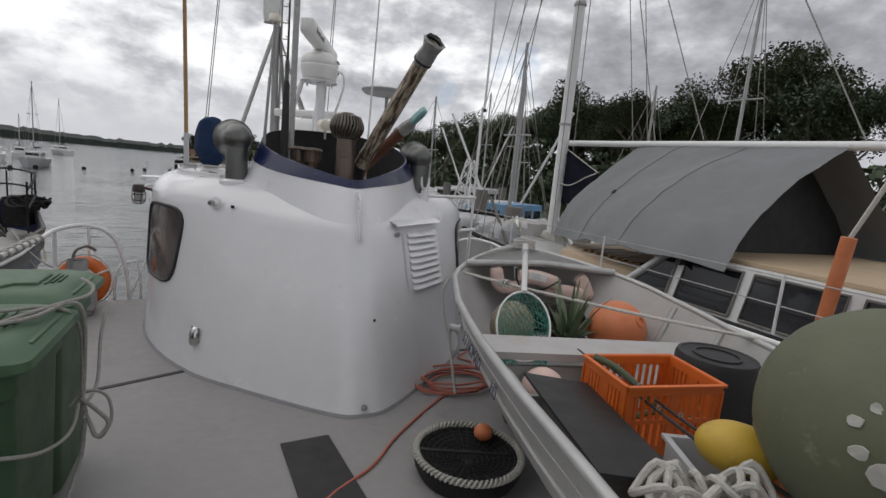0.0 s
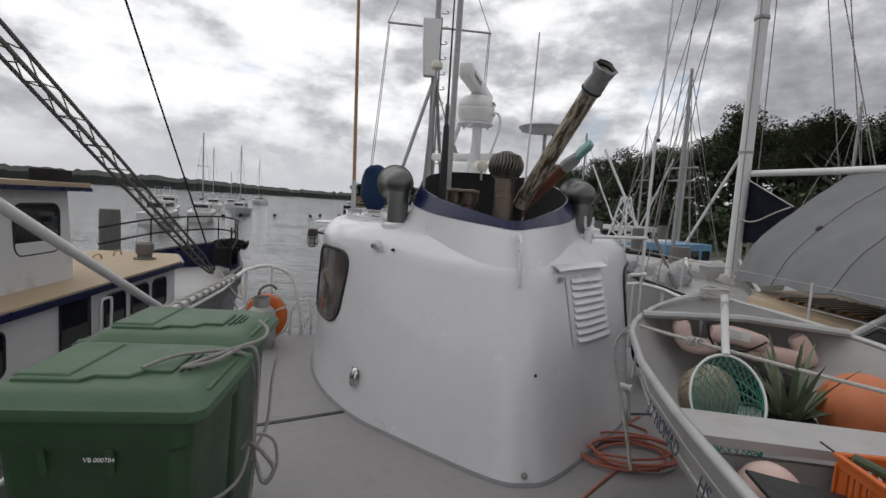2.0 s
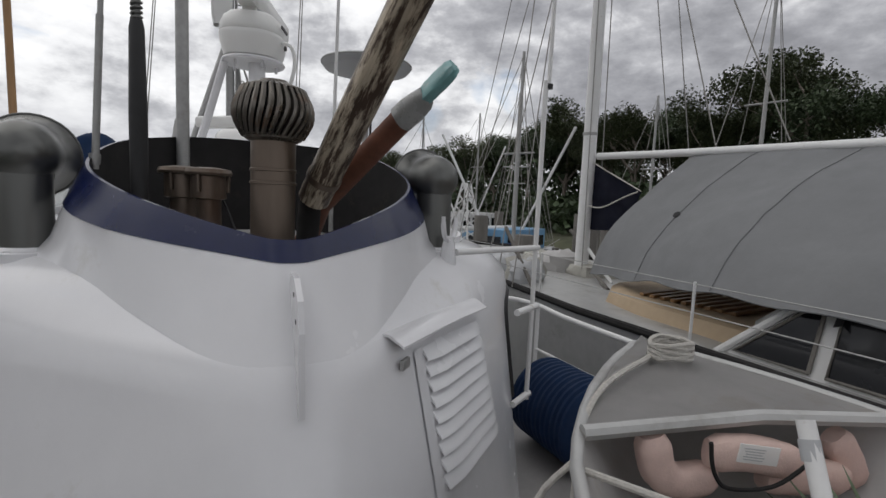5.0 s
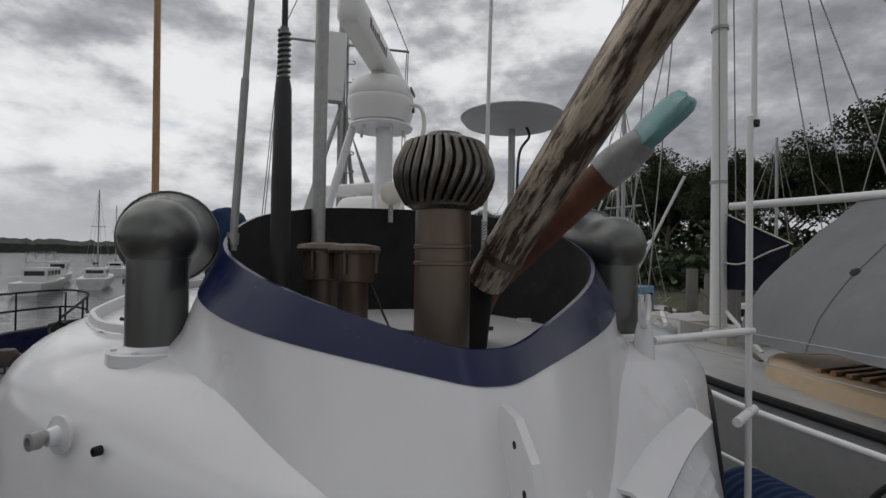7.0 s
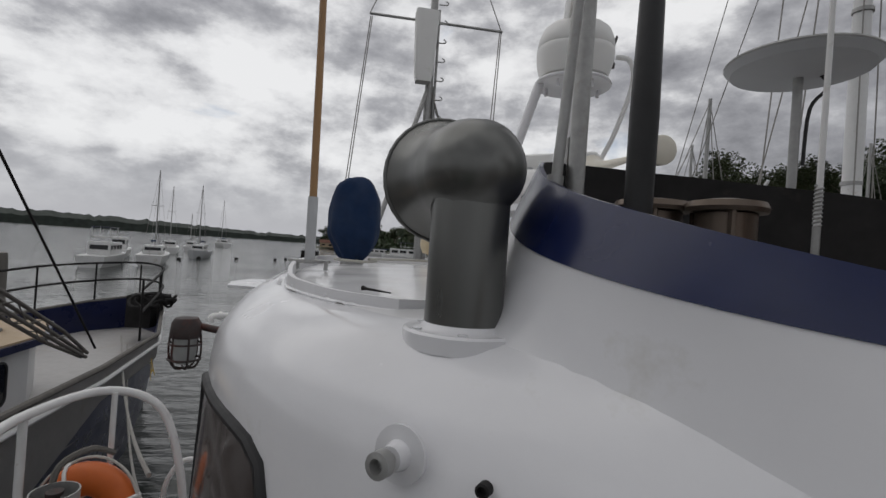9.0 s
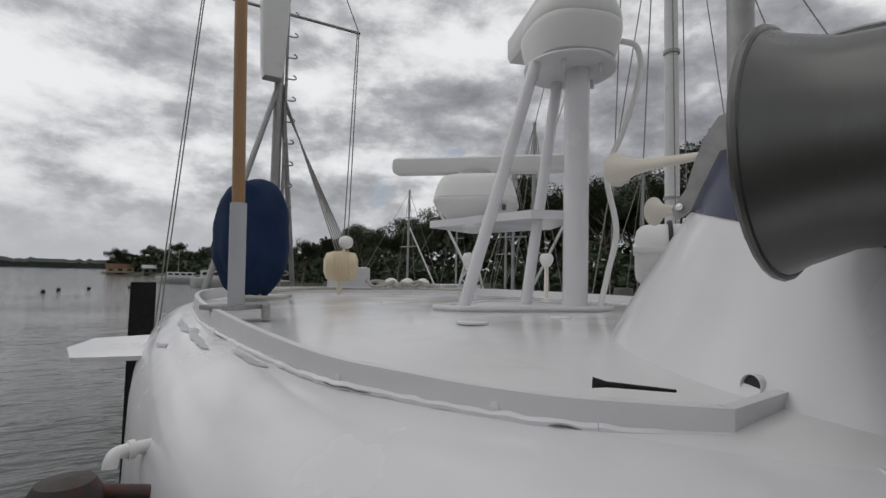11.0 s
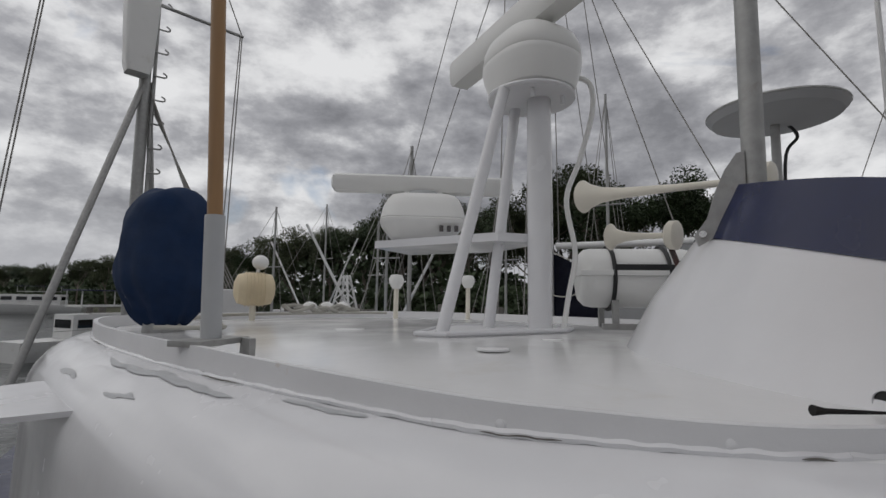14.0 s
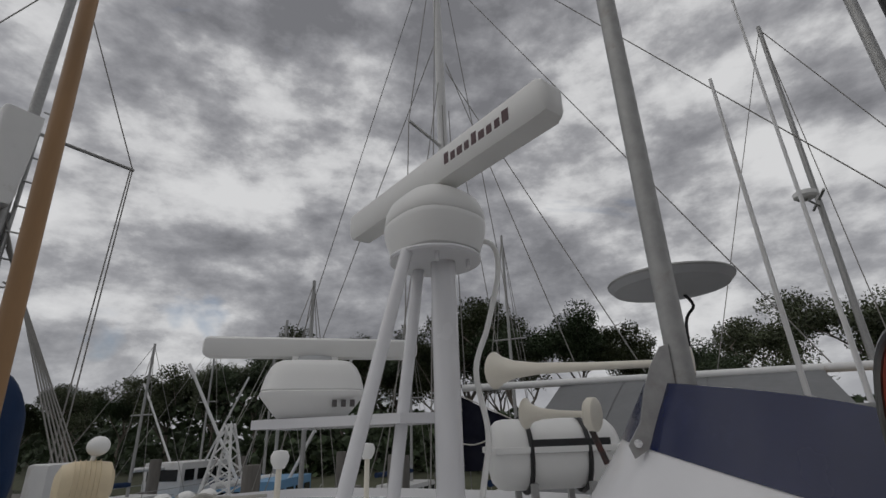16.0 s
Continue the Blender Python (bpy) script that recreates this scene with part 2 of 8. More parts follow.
M_LEAF2 = mat("olive_foliage", (0.065, 0.080, 0.035), 0.6, vary=0.3, grain=0.6, bump=0, island=0.35)
M_BARK = mat("grey_bark", (0.20, 0.17, 0.14), 0.85, vary=0.25, grain=6, bump=0.6)
M_SHORE = mat("far_wooded_shore", (0.040, 0.050, 0.042), 0.9, vary=0.35, grain=0.12, bump=0)
M_LAND = mat("bank_earth_and_grass", (0.085, 0.09, 0.055), 0.9, vary=0.3, grain=0.6, bump=0.3)
M_HULLW = mat("white_hull", (0.66, 0.66, 0.65), 0.35, vary=0.05, grain=2, stain=(0.46, 0.43, 0.38), stain_amt=0.35, stain_scale=1.5)
M_HULLB = mat("pale_blue_paint", (0.14, 0.30, 0.48), 0.45, vary=0.1, grain=3)
M_BRONZE = mat("rust_brown_casting", (0.055, 0.042, 0.040), 0.55, 0.3, vary=0.3, stain=(0.11, 0.035, 0.025), stain_amt=0.7, stain_scale=16, grain=20, bump=0.4)
M_TEAL = mat("teal_packaging", (0.17, 0.36, 0.36), 0.35, vary=0.25, grain=14, bump=0.4, bump_scale=25, stain=(0.36, 0.40, 0.40), stain_amt=0.6, stain_scale=16)
M_BAG = mat("cloudy_plastic_bag", (0.27, 0.275, 0.27), 0.25, vary=0.2, grain=14, bump=0.4, bump_scale=30)
M_ALOE = mat("dull_green_leaf", (0.10, 0.135, 0.075), 0.5, vary=0.2, grain=10, bump=0.1, island=0.3)
M_TANP = mat("yellowed_lamp_plastic", (0.70, 0.59, 0.40), 0.5, vary=0.08, grain=9, bump=0.1)
M_TWINE = mat("tan_net_twine", (0.36, 0.31, 0.23), 0.85, vary=0.25, grain=22, bump=0.8, bump_scale=60)
M_WORN = mat("worn_grey_undercoat", (0.46, 0.47, 0.48), 0.4, vary=0.1, grain=18, bump=0.2, bump_scale=50)
M_TRIM = mat("white_pipe_paint", (0.74, 0.74, 0.73), 0.4, vary=0.04, grain=14, bump=0.15, stain=(0.42, 0.36, 0.30), stain_amt=0.2, stain_scale=12)

m_water = bpy.data.materials.new("grey_estuary_water")
m_water.use_nodes = True
_n, _l = m_water.node_tree.nodes, m_water.node_tree.links
_b = _n["Principled BSDF"]
_b.inputs["Base Color"].default_value, _b.inputs["Roughness"].default_value = (0.040, 0.045, 0.042, 1), 0.05
_t = _n.new("ShaderNodeTexCoord")
_m = _n.new("ShaderNodeMapping")
_m.inputs["Scale"].default_value = (0.55, 1.3, 1)
_l.new(_t.outputs["Object"], _m.inputs[0])
_a, _c = _n.new("ShaderNodeTexNoise"), _n.new("ShaderNodeTexNoise")
_a.inputs["Scale"].default_value, _a.inputs["Detail"].default_value = 1.1, 5
_c.inputs["Scale"].default_value, _c.inputs["Detail"].default_value = 0.09, 3
_s = _n.new("ShaderNodeMath")
_s.operation = "MULTIPLY"
_bp = _n.new("ShaderNodeBump")
_bp.inputs["Strength"].default_value, _bp.inputs["Distance"].default_value = 0.8, 0.30
_b.inputs["IOR"].default_value = 1.33
for _q in (_a, _c):
    _l.new(_m.outputs[0], _q.inputs["Vector"])
_l.new(_a.outputs["Fac"], _s.inputs[0])
_l.new(_c.outputs["Fac"], _s.inputs[1])
_l.new(_s.outputs[0], _bp.inputs["Height"])
_l.new(_bp.outputs[0], _b.inputs["Normal"])
M_WATER = m_water


# ---- builders ----
def part(name, bm, material, parent=None, label="", smooth=True):
    """Links a bmesh, in world coordinates, as one mesh object under a thing or part."""
    me = bpy.data.meshes.new(name)
    bmesh.ops.recalc_face_normals(bm, faces=bm.faces)
    bm.to_mesh(me)
    bm.free()
    me.materials.append(material)
    if smooth:
        me.shade_smooth()
        me.set_sharp_from_angle(angle=radians(38))
    ob = new(name, me)
    if parent is not None:
        ob.parent = parent
        ob.matrix_parent_inverse = base_of[parent.name]
    base_of[ob.name] = Matrix.Identity(4)
    if label:
        ob["label"] = label
    return ob


base_of = {}


def thing(name, at, label, category, group="", kind=""):
    ob = new(name)
    ob.empty_display_size = 0.1
    ob.location = at
    base_of[ob.name] = Matrix.Translation(at).inverted()
    return tagged(ob, label, category, group, kind)


def solo(name, bm, material, label, category, group="", kind="", smooth=True):
    return tagged(part(name, bm, material, None, "", smooth), label, category, group, kind)


def box(bm, c, s, m=None, bev=0.0):
    r = bmesh.ops.create_cube(bm, size=1.0, matrix=Matrix.Translation(c) @ Matrix.Diagonal((*s, 1)))
    if bev:
        es = {e for v in r["verts"] for e in v.link_edges}
        r2 = bmesh.ops.bevel(bm, geom=list(es), offset=bev, segments=2, affect="EDGES", profile=0.7)
        vs = {v for f in r2["faces"] for v in f.verts} | {v for v in r["verts"] if v.is_valid}
        seen, todo = set(vs), list(vs)
        while todo:
            v = todo.pop()
            for e in v.link_edges:
                o = e.other_vert(v)
                if o not in seen:
                    seen.add(o)
                    todo.append(o)
        vs = seen
    else:
        vs = r["verts"]
    if m is not None:
        bmesh.ops.transform(bm, matrix=m, verts=list(vs))
    return bm


def B(c, s, m=None, bev=0.0):
    return box(bmesh.new(), c, s, m, bev)


def loft(bm, rings, close=True, cap0=False, cap1=False):
    rows = [[bm.verts.new(p) for p in ring] for ring in rings]
    k = len(rows[0])
    for a, b in zip(rows, rows[1:]):
        for i in range(k if close else k - 1):
            j = (i + 1) % k
            bm.faces.new((a[i], a[j], b[j], b[i]))
    if cap0:
        bm.faces.new(rows[0][::-1])
    if cap1:
        bm.faces.new(rows[-1])
    return rows


def tube(bm, pts, rad, seg=10, caps=True):
    """A round bar along points; rad: one radius or one a point."""
    pts = [Vector(p) for p in pts]
    rads = rad if isinstance(rad, (list, tuple)) else [rad] * len(pts)
    rings, up = [], None
    for i, p in enumerate(pts):
        d = (pts[min(i + 1, len(pts) - 1)] - pts[max(i - 1, 0)]).normalized()
        if up is None:
            up = d.orthogonal().normalized()
        up = (up - d * up.dot(d)).normalized()
        side = d.cross(up)
        rings.append([p + rads[i] * (math.cos(2 * math.pi * k / seg) * up + math.sin(2 * math.pi * k / seg) * side) for k in range(seg)])
    loft(bm, rings, True, caps, caps)
    return bm


def TB(pts, rad, seg=10):
    return tube(bmesh.new(), pts, rad, seg)


def spline(pts, n=8, closed=False):
    """Catmull-Rom through points."""
    pts = [Vector(p) for p in pts]
    out, k = [], len(pts)
    for i in range(k if closed else k - 1):
        if closed:
            p0, p1, p2, p3 = (pts[(i + d) % k] for d in (-1, 0, 1, 2))
        else:
            p0, p1, p2, p3 = (pts[min(max(i + d, 0), k - 1)] for d in (-1, 0, 1, 2))
        for s in range(n):
            t = s / n
            out.append(0.5 * (2 * p1 + (p2 - p0) * t + (2 * p0 - 5 * p1 + 4 * p2 - p3) * t * t + (3 * p1 - p0 - 3 * p2 + p3) * t ** 3))
    if not closed:
        out.append(pts[-1])
    return out


def lathe(bm, prof, c=(0, 0, 0), seg=24, m=None, cap=True):
    """Turns (radius, height) pairs round the upright axis."""
    rings = []
    for r, h in prof:
        ring = [Vector((r * math.cos(2 * math.pi * k / seg), r * math.sin(2 * math.pi * k / seg), h)) for k in range(seg)]
        rings.append([(m @ p if m is not None else p) + Vector(c) for p in ring])
    loft(bm, rings, True, cap and prof[0][0] > 1e-4, cap and prof[-1][0] > 1e-4)
    return bm


def LA(prof, c=(0, 0, 0), seg=24, m=None, cap=True):
    return lathe(bmesh.new(), prof, c, seg, m, cap)


def along(d):
    """The turn that lays +z along d."""
    return Vector(d).to_track_quat("Z", "Y").to_matrix().to_4x4()


def blob(bm, c, s, seg=16, wob=0.0, scale=3.0, flat=None, p=2.0):
    """A rounded body with the half sizes s, uneven by wob."""
    r = bmesh.ops.create_uvsphere(bm, u_segments=seg, v_segments=max(6, seg * 2 // 3), radius=1.0)
    for v in r["verts"]:
        d = v.co.normalized()
        q = (abs(d.x) ** p + abs(d.y) ** p + abs(d.z) ** p) ** (-1 / p)
        k = q * (1 + wob * noise.noise(d * scale + Vector(c)))
        v.co = Vector((d.x * s[0] * k + c[0], d.y * s[1] * k + c[1], d.z * s[2] * k + c[2]))
        if flat is not None and v.co.z < flat:
            v.co.z = flat
    return bm


def BL(c, s, seg=16, wob=0.0, scale=3.0, flat=None, p=2.0):
    return blob(bmesh.new(), c, s, seg, wob, scale, flat, p)


def sag(a, b, drop, n=10):
    a, b = Vector(a), Vector(b)
    return [a.lerp(b, i / n) - Vector((0, 0, drop * 4 * (i / n) * (1 - i / n))) for i in range(n + 1)]


def wrap(path, rad, turns, off, n=60):
    """A line wound round a straight path."""
    a, b = Vector(path[0]), Vector(path[1])
    m = along(b - a)
    return [a.lerp(b, i / n) + m.to_3x3() @ Vector((rad * math.cos(6.283 * turns * i / n + off), rad * math.sin(6.283 * turns * i / n + off), 0)) for i in range(n + 1)]


def prism(bm, poly, z0, z1):
    loft(bm, [[(x, y, z0) for x, y in poly], [(x, y, z1) for x, y in poly]], True, True, True)
    return bm


def letters(name, text, size, m, material, parent, label=""):
    """Raised lettering in the built-in font."""
    cu = bpy.data.curves.new(name, "FONT")
    cu.body, cu.size, cu.extrude, cu.align_x, cu.align_y = text, size, 0.001, "CENTER", "CENTER"
    tmp = new(name + "_tmp", cu)
    me = bpy.data.meshes.new_from_object(tmp.evaluated_get(bpy.context.evaluated_depsgraph_get()))
    bpy.data.objects.remove(tmp)
    bm = bmesh.new()
    bm.from_mesh(me)
    bm.transform(m)
    return part(name, bm, material, parent, label, False)


WATER = -2.3

# ---- setting: water, far shore, bank ----
bm = bmesh.new()
prism(bm, [(-2500, -2500), (2500, -2500), (2500, 2500), (-2500, 2500)], WATER - 1, WATER)
solo("water", bm, M_WATER, "rippled grey estuary water under an overcast sky", "water", kind="structure")


def ridge(name, arc, r, h0, h1, depth, label):
    """Low wooded land along an arc of bearings (degrees right of ahead)."""
    bm, rows, n = bmesh.new(), [], 260
    for i in range(n + 1):
        t = i / n
        b = radians(arc[0] + (arc[1] - arc[0]) * t)
        h = h0 + (h1 - h0) * t
        top = h * (0.72 + 0.22 * noise.noise(Vector((t * 5, 1, 2))) + 0.10 * noise.noise(Vector((t * 60, 4, 2))) + 0.18 * noise.noise(Vector((t * 240, 7, 2))))
        d = Vector((math.sin(b), math.cos(b), 0))
        rows.append([d * r + Vector((0, 0, WATER - 0.5)), d * (r + 1) + Vector((0, 0, WATER + max(0.8, top * 0.6))), d * (r + depth * 0.2) + Vector((0, 0, WATER + max(1, top))), d * (r + depth) + Vector((0, 0, WATER + max(1, top)))])
    loft(bm, rows, False)
    return solo(name, bm, M_SHORE, label, "shore", kind="structure", smooth=False)


ridge("far_shore", (-80, 22), 900, 34, 18, 150, "low dark wooded shore across the estuary")


def both(half):
    """A closed outline from its port half, aft to fore."""
    return half + [(-x, y) for x, y in reversed(half) if abs(x) > 1e-6]


# ---- own boat: hull, deck, house ----
HB = [(0, 0.0), (-0.24, 0.09), (-0.80, 0.60), (-1.13, 0.95), (-1.42, 1.48), (-1.60, 2.10), (-1.66, 2.9), (-1.66, 3.7), (-1.58, 4.6), (-1.30, 5.25), (-0.75, 5.6), (0, 5.7)]
HT = [(0, 0.50), (-0.19, 0.59), (-0.62, 0.95), (-0.95, 1.20), (-1.32, 1.56), (-1.54, 2.12), (-1.62, 2.9), (-1.62, 3.7), (-1.54, 4.6), (-1.22, 5.2), (-0.7, 5.52), (0, 5.6)]
HR = [(0, 0.80), (-0.19, 0.88), (-0.50, 1.13), (-0.76, 1.36), (-1.08, 1.74), (-1.29, 2.25), (-1.40, 2.95), (-1.41, 3.7), (-1.33, 4.5), (-1.05, 5.05), (-0.6, 5.32), (0, 5.38)]


def ring_of(half, z, n=6):
    return [Vector((p.x, p.y, z)) for p in spline([(x, y, 0) for x, y in both(half)], n, True)]


def mixed(a, b, t):
    return [p.lerp(q, t) for p, q in zip(a, b)]


r_b, r_t, r_r = ring_of(HB, 0), ring_of(HT, 1.30), ring_of(HR, 1.49)
rings = []
for z in (0.0, 0.25, 0.5, 0.75, 1.0, 1.18):
    rings.append([Vector((p.x, p.y, z)) for p in mixed(r_b, r_t, z / 1.30)])
for k in range(7):
    a = k / 6 * math.pi / 2
    row = []
    for p0, p1 in zip(mixed(r_b, r_t, 1.27 / 1.3), r_r):
        w = min(1, max(0, (p0.y - 0.75) / 0.75))
        w = w * w * (3 - 2 * w)
        h, o = (1 - w) * k / 6 + w * math.sin(a), (1 - w) * k / 6 + w * (1 - math.cos(a))
        row.append(Vector((p0.x + (p1.x - p0.x) * o, p0.y + (p1.y - p0.y) * o, 1.27 + 0.22 * h)))
    rings.append(row)
bm = bmesh.new()
loft(bm, rings, True, False, False)
deckhouse = thing("deckhouse", (0, 2.8, 0), "white glossy fibreglass deckhouse with rounded shoulders on the deck", "deckhouse")
part("wall", bm, M_WHITE, deckhouse)
bm = bmesh.new()
cen = Vector((0, 3.2, 1.535))
prev = rings[-1]
rr = [prev, [Vector((p.x, p.y, 1.50)) for p in mixed(prev, [Vector((cen.x, cen.y, 0))] * len(prev), 0.04)], [Vector((p.x, p.y, 1.53)) for p in mixed(prev, [cen] * len(prev), 0.5)]]
rows = loft(bm, rr, True, False, True)
part("roof", bm, M_ROOF, deckhouse, "white painted flat roof with a few stains")

# curb round the roof, its ends turned in towards the funnel
CURB = [(-0.972, 1.688), (-1.040, 1.745), (-1.128, 1.834), (-1.234, 2.018), (-1.32, 2.25), (-1.39, 2.8), (-1.42, 3.4), (-1.38, 4.2), (-1.22, 4.85), (-0.95, 5.1), (-0.5, 5.25), (0, 5.3)]
PLATE = [(-0.50, 1.728), (-0.66, 1.714), (-0.968, 1.683)]
cpath = [Vector((x, y, 0)) for x, y in PLATE] + list(spline([(x, y, 0) for x, y in CURB] + [(-x, y, 0) for x, y in reversed(CURB[:-1])], 6)) + [Vector((-x, y, 0)) for x, y in reversed(PLATE)]
ctop = lambda p: 1.552 - 0.027 * min(1, max(0, (3.0 - p.y) / 1.1))
bm = bmesh.new()
rows = []
for i, p in enumerate(cpath):
    d = (cpath[min(i + 1, len(cpath) - 1)] - cpath[max(i - 1, 0)]).normalized()
    s = Vector((-d.y, d.x, 0)) * 0.009
    rows.append([p - s + Vector((0, 0, 1.43)), p - s + Vector((0, 0, ctop(p))), p + s + Vector((0, 0, ctop(p))), p + s + Vector((0, 0, 1.43))])
loft(bm, rows, True, True, True)
part("curb", bm, M_CURB, deckhouse, "low grey-white upstand round the roof")
for i in (17, 25, 33, 40):
    p = cpath[i]
    part("rivet", LA([(0.008, 0), (0.008, 0.003), (0.004, 0.005), (0, 0.005)], (p.x * 1.004, p.y - 0.006, 1.50), 10, along((p.x, -0.3, 0))), M_CURB, deckhouse)
for x, y, r in ((-0.72, 2.6, 0.05), (-0.55, 3.55, 0.07), (-0.30, 2.65, 0.04)):
    part("roof_plug", LA([(r, 0), (r, 0.006), (r * 0.9, 0.009), (0, 0.009)], (x, y, 1.527), 20), M_ROOF, deckhouse)
hole = part("drain_stub", LA([(0.0185, -0.05), (0.0185, 0.0), (0.0175, 0.001), (0.0165, 0.0), (0.0165, -0.03)], (-0.800, 1.742, 1.522), 20, along((-0.95, 0.25, 0.12)), False), M_WHITE, deckhouse)
part("drain_hole", LA([(0.016, -0.004), (0, -0.004)], (-0.800, 1.742, 1.522), 20, along((-0.95, 0.25, 0.12)), False), M_BLACK, hole)
# sealant bead along the curb's foot, cracked in places
for sgn in (-1, 1):
    run = [p for p in cpath if p.x * sgn > 0.05 and not (p.y < 2 and abs(p.x) < 0.95)]
    for j in range(0, len(run) - 1, 5):
        seg_ = run[j:j + 6]
        if len(seg_) < 2:
            continue
        pts = []
        for q in spline(seg_, 3):
            o_ = Vector((q.x, q.y - 3.0, 0)).normalized()
            pts.append(q + o_ * (0.014 + 0.004 * noise.noise(q * 23)) + Vector((0, 0, 1.491 + 0.003 * noise.noise(q * 31))))
        part("sealant_bead", TB(pts, [0.0065 + 0.003 * noise.noise(p * 40) for p in pts], 6), M_WHITE, deckhouse)
        if j % 10 == 0 and len(pts) > 6:
            cut = pts[2:2 + 4 + j % 7]
            part("crack", TB([p + Vector((p.x, p.y - 3.0, 0)).normalized() * 0.006 + Vector((0, 0, -0.001)) for p in cut], [0.0004] + [0.0014] * (len(cut) - 2) + [0.0004], 5), M_GREYW, deckhouse, "dark crack in the sealant")


def shoulder(i, t):
    """A point of the rounded shoulder: i along the outline, t from wall to roof."""
    k, f = int(i), i - int(i)
    p0 = r_b[k].lerp(r_b[k + 1], f).lerp(r_t[k].lerp(r_t[k + 1], f), 1.27 / 1.3)
    p1 = r_r[k].lerp(r_r[k + 1], f)
    a_ = t * math.pi / 2
    o_ = 1 - math.cos(a_)
    return Vector((p0.x + (p1.x - p0.x) * o_, p0.y + (p1.y - p0.y) * o_, 1.27 + 0.22 * math.sin(a_) + 0.0012))


# paint worn through on the shoulder
for i0, i1, tc, wd in ((34.0, 40.5, 0.80, 0.055), (31.2, 33.0, 0.86, 0.03), (36.5, 38.0, 0.55, 0.03), (40.5, 42.5, 0.50, 0.04)):
    bm, rows = bmesh.new(), []
    for j in range(19):
        t_ = j / 18
        i = i0 + (i1 - i0) * t_
        w_ = wd * math.sin(math.pi * t_) ** 0.5 * (0.55 + 0.6 * abs(noise.noise(Vector((i * 1.9, tc * 9, 0))))) + 0.002
        c_ = tc + 0.05 * noise.noise(Vector((i * 0.8, 3, tc)))
        e0_, e1_ = 0.012 * noise.noise(Vector((i * 4, 8, 1))), 0.02 * noise.noise(Vector((i * 4, 2, 5)))
        rows.append([shoulder(i, c_ - w_ + e0_), shoulder(i, c_), shoulder(i, c_ + w_ + e1_)])
    loft(bm, rows, False)
    part("worn_patch", bm, M_WORN, deckhouse, "grey patch where the white paint has flaked")
# base seam
bm = bmesh.new()
rows = [[p + Vector((p.x, p.y - 2.8, 0)).normalized() * o + Vector((0, 0, z)) for o, z in ((-0.02, 0.001), (-0.02, 0.018), (0.004, 0.016), (0.018, 0.002))] for p in r_b]
loft(bm, rows + [rows[0]], True)
part("base_seam", bm, M_SEAM, deckhouse, "grey sealant bead along the foot")

# funnel with a slanting navy rim
F0 = [(0, 0.493, 1.265), (-0.20, 0.596, 1.275), (-0.54, 1.03, 1.39), (-0.84, 1.38, 1.44), (-0.80, 1.80, 1.50), (-0.58, 2.18, 1.515), (-0.30, 2.38, 1.52), (0, 2.44, 1.52)]
F1 = [(0.0, 0.665, 1.535), (-0.14, 0.735, 1.548), (-0.52, 1.06, 1.60), (-0.705, 1.38, 1.67), (-0.655, 1.74, 1.762), (-0.46, 2.035, 1.84), (-0.245, 2.17, 1.868), (0, 2.215, 1.878)]
F2 = [(0.0, 0.705, 1.600), (-0.14, 0.775, 1.62), (-0.48, 1.10, 1.72), (-0.645, 1.42, 1.82), (-0.59, 1.72, 1.93), (-0.40, 2.01, 1.995), (-0.21, 2.10, 2.015), (0, 2.13, 2.02)]


def ring3(half, n=6):
    full = half + [(-x, y, z) for x, y, z in reversed(half[1:-1])]
    return spline(full, n, True)


f0, f1, f2 = ring3(F0), ring3(F1), ring3(F2)
funnel = thing("funnel", (0, 1.45, 1.50), "white boat funnel with a slanting navy blue rim on the deckhouse", "funnel")
bm = bmesh.new()
fm = [p.lerp(q, 0.45) + Vector((-(p.x) * 0.03, 0.02, 0)) * min(1, max(0, (p.y - 0.85) / 0.4)) for p, q in zip(f0, f1)]
loft(bm, [f0, fm, f1])
part("casing", bm, M_WHITE, funnel)
bm = bmesh.new()
cf = Vector((0, 1.45, 0))
out = lambda ring, k: [p + Vector((p.x, p.y - 1.45, 0)).normalized() * k for p in ring]
loft(bm, [out(f1, 0.003), [p.lerp(q, 0.5) + Vector((p.x, p.y - 1.45, 0)).normalized() * 0.002 for p, q in zip(f1, f2)], f2, out(f2, -0.012)])
part("rim", bm, M_BLUE, funnel, "glossy navy blue band round the top")
bm = bmesh.new()
ins = out(f2, -0.013)
loft(bm, [ins, [Vector((p.x * 0.97, 1.45 + (p.y - 1.45) * 0.97, 1.50)) for p in ins]])
part("lining", bm, M_SOOT, funnel, "sooty black inside")
bm = bmesh.new()
bm.faces.new([bm.verts.new((p.x * 0.98, 1.45 + (p.y - 1.45) * 0.98, 1.502)) for p in ins])
part("floor_plate", bm, M_CURB, funnel)

# deck and hull
DK = [(-2.47, -6.0), (-2.50, -3), (-2.49, 0), (-2.47, 2.2), (-2.42, 2.75), (-2.2, 3.12), (-1.5, 3.2), (1.5, 3.2), (2.2, 3.12), (2.42, 2.75), (2.47, 2.2), (2.49, 0), (2.50, -3), (2.47, -6.0)]
bm = bmesh.new()
prism(bm, DK, -0.08, 0.0)
solo("deck", bm, M_DECK, "worn pale grey painted boat deck", "deck", kind="structure")
bm = bmesh.new()
hull = [(-2.40, -5.9), (-2.44, 0), (-2.40, 3.0), (-2.2, 6), (-1.6, 9.5), (-0.6, 12.5), (0, 13.3), (0.6, 12.5), (1.6, 9.5), (2.2, 6), (2.40, 3.0), (2.44, 0), (2.40, -5.9)]
prism(bm, hull, WATER - 0.4, -0.72)
solo("hull", bm, M_NAVY, "dark hull of the boat with its lower foredeck", "hull", kind="structure")
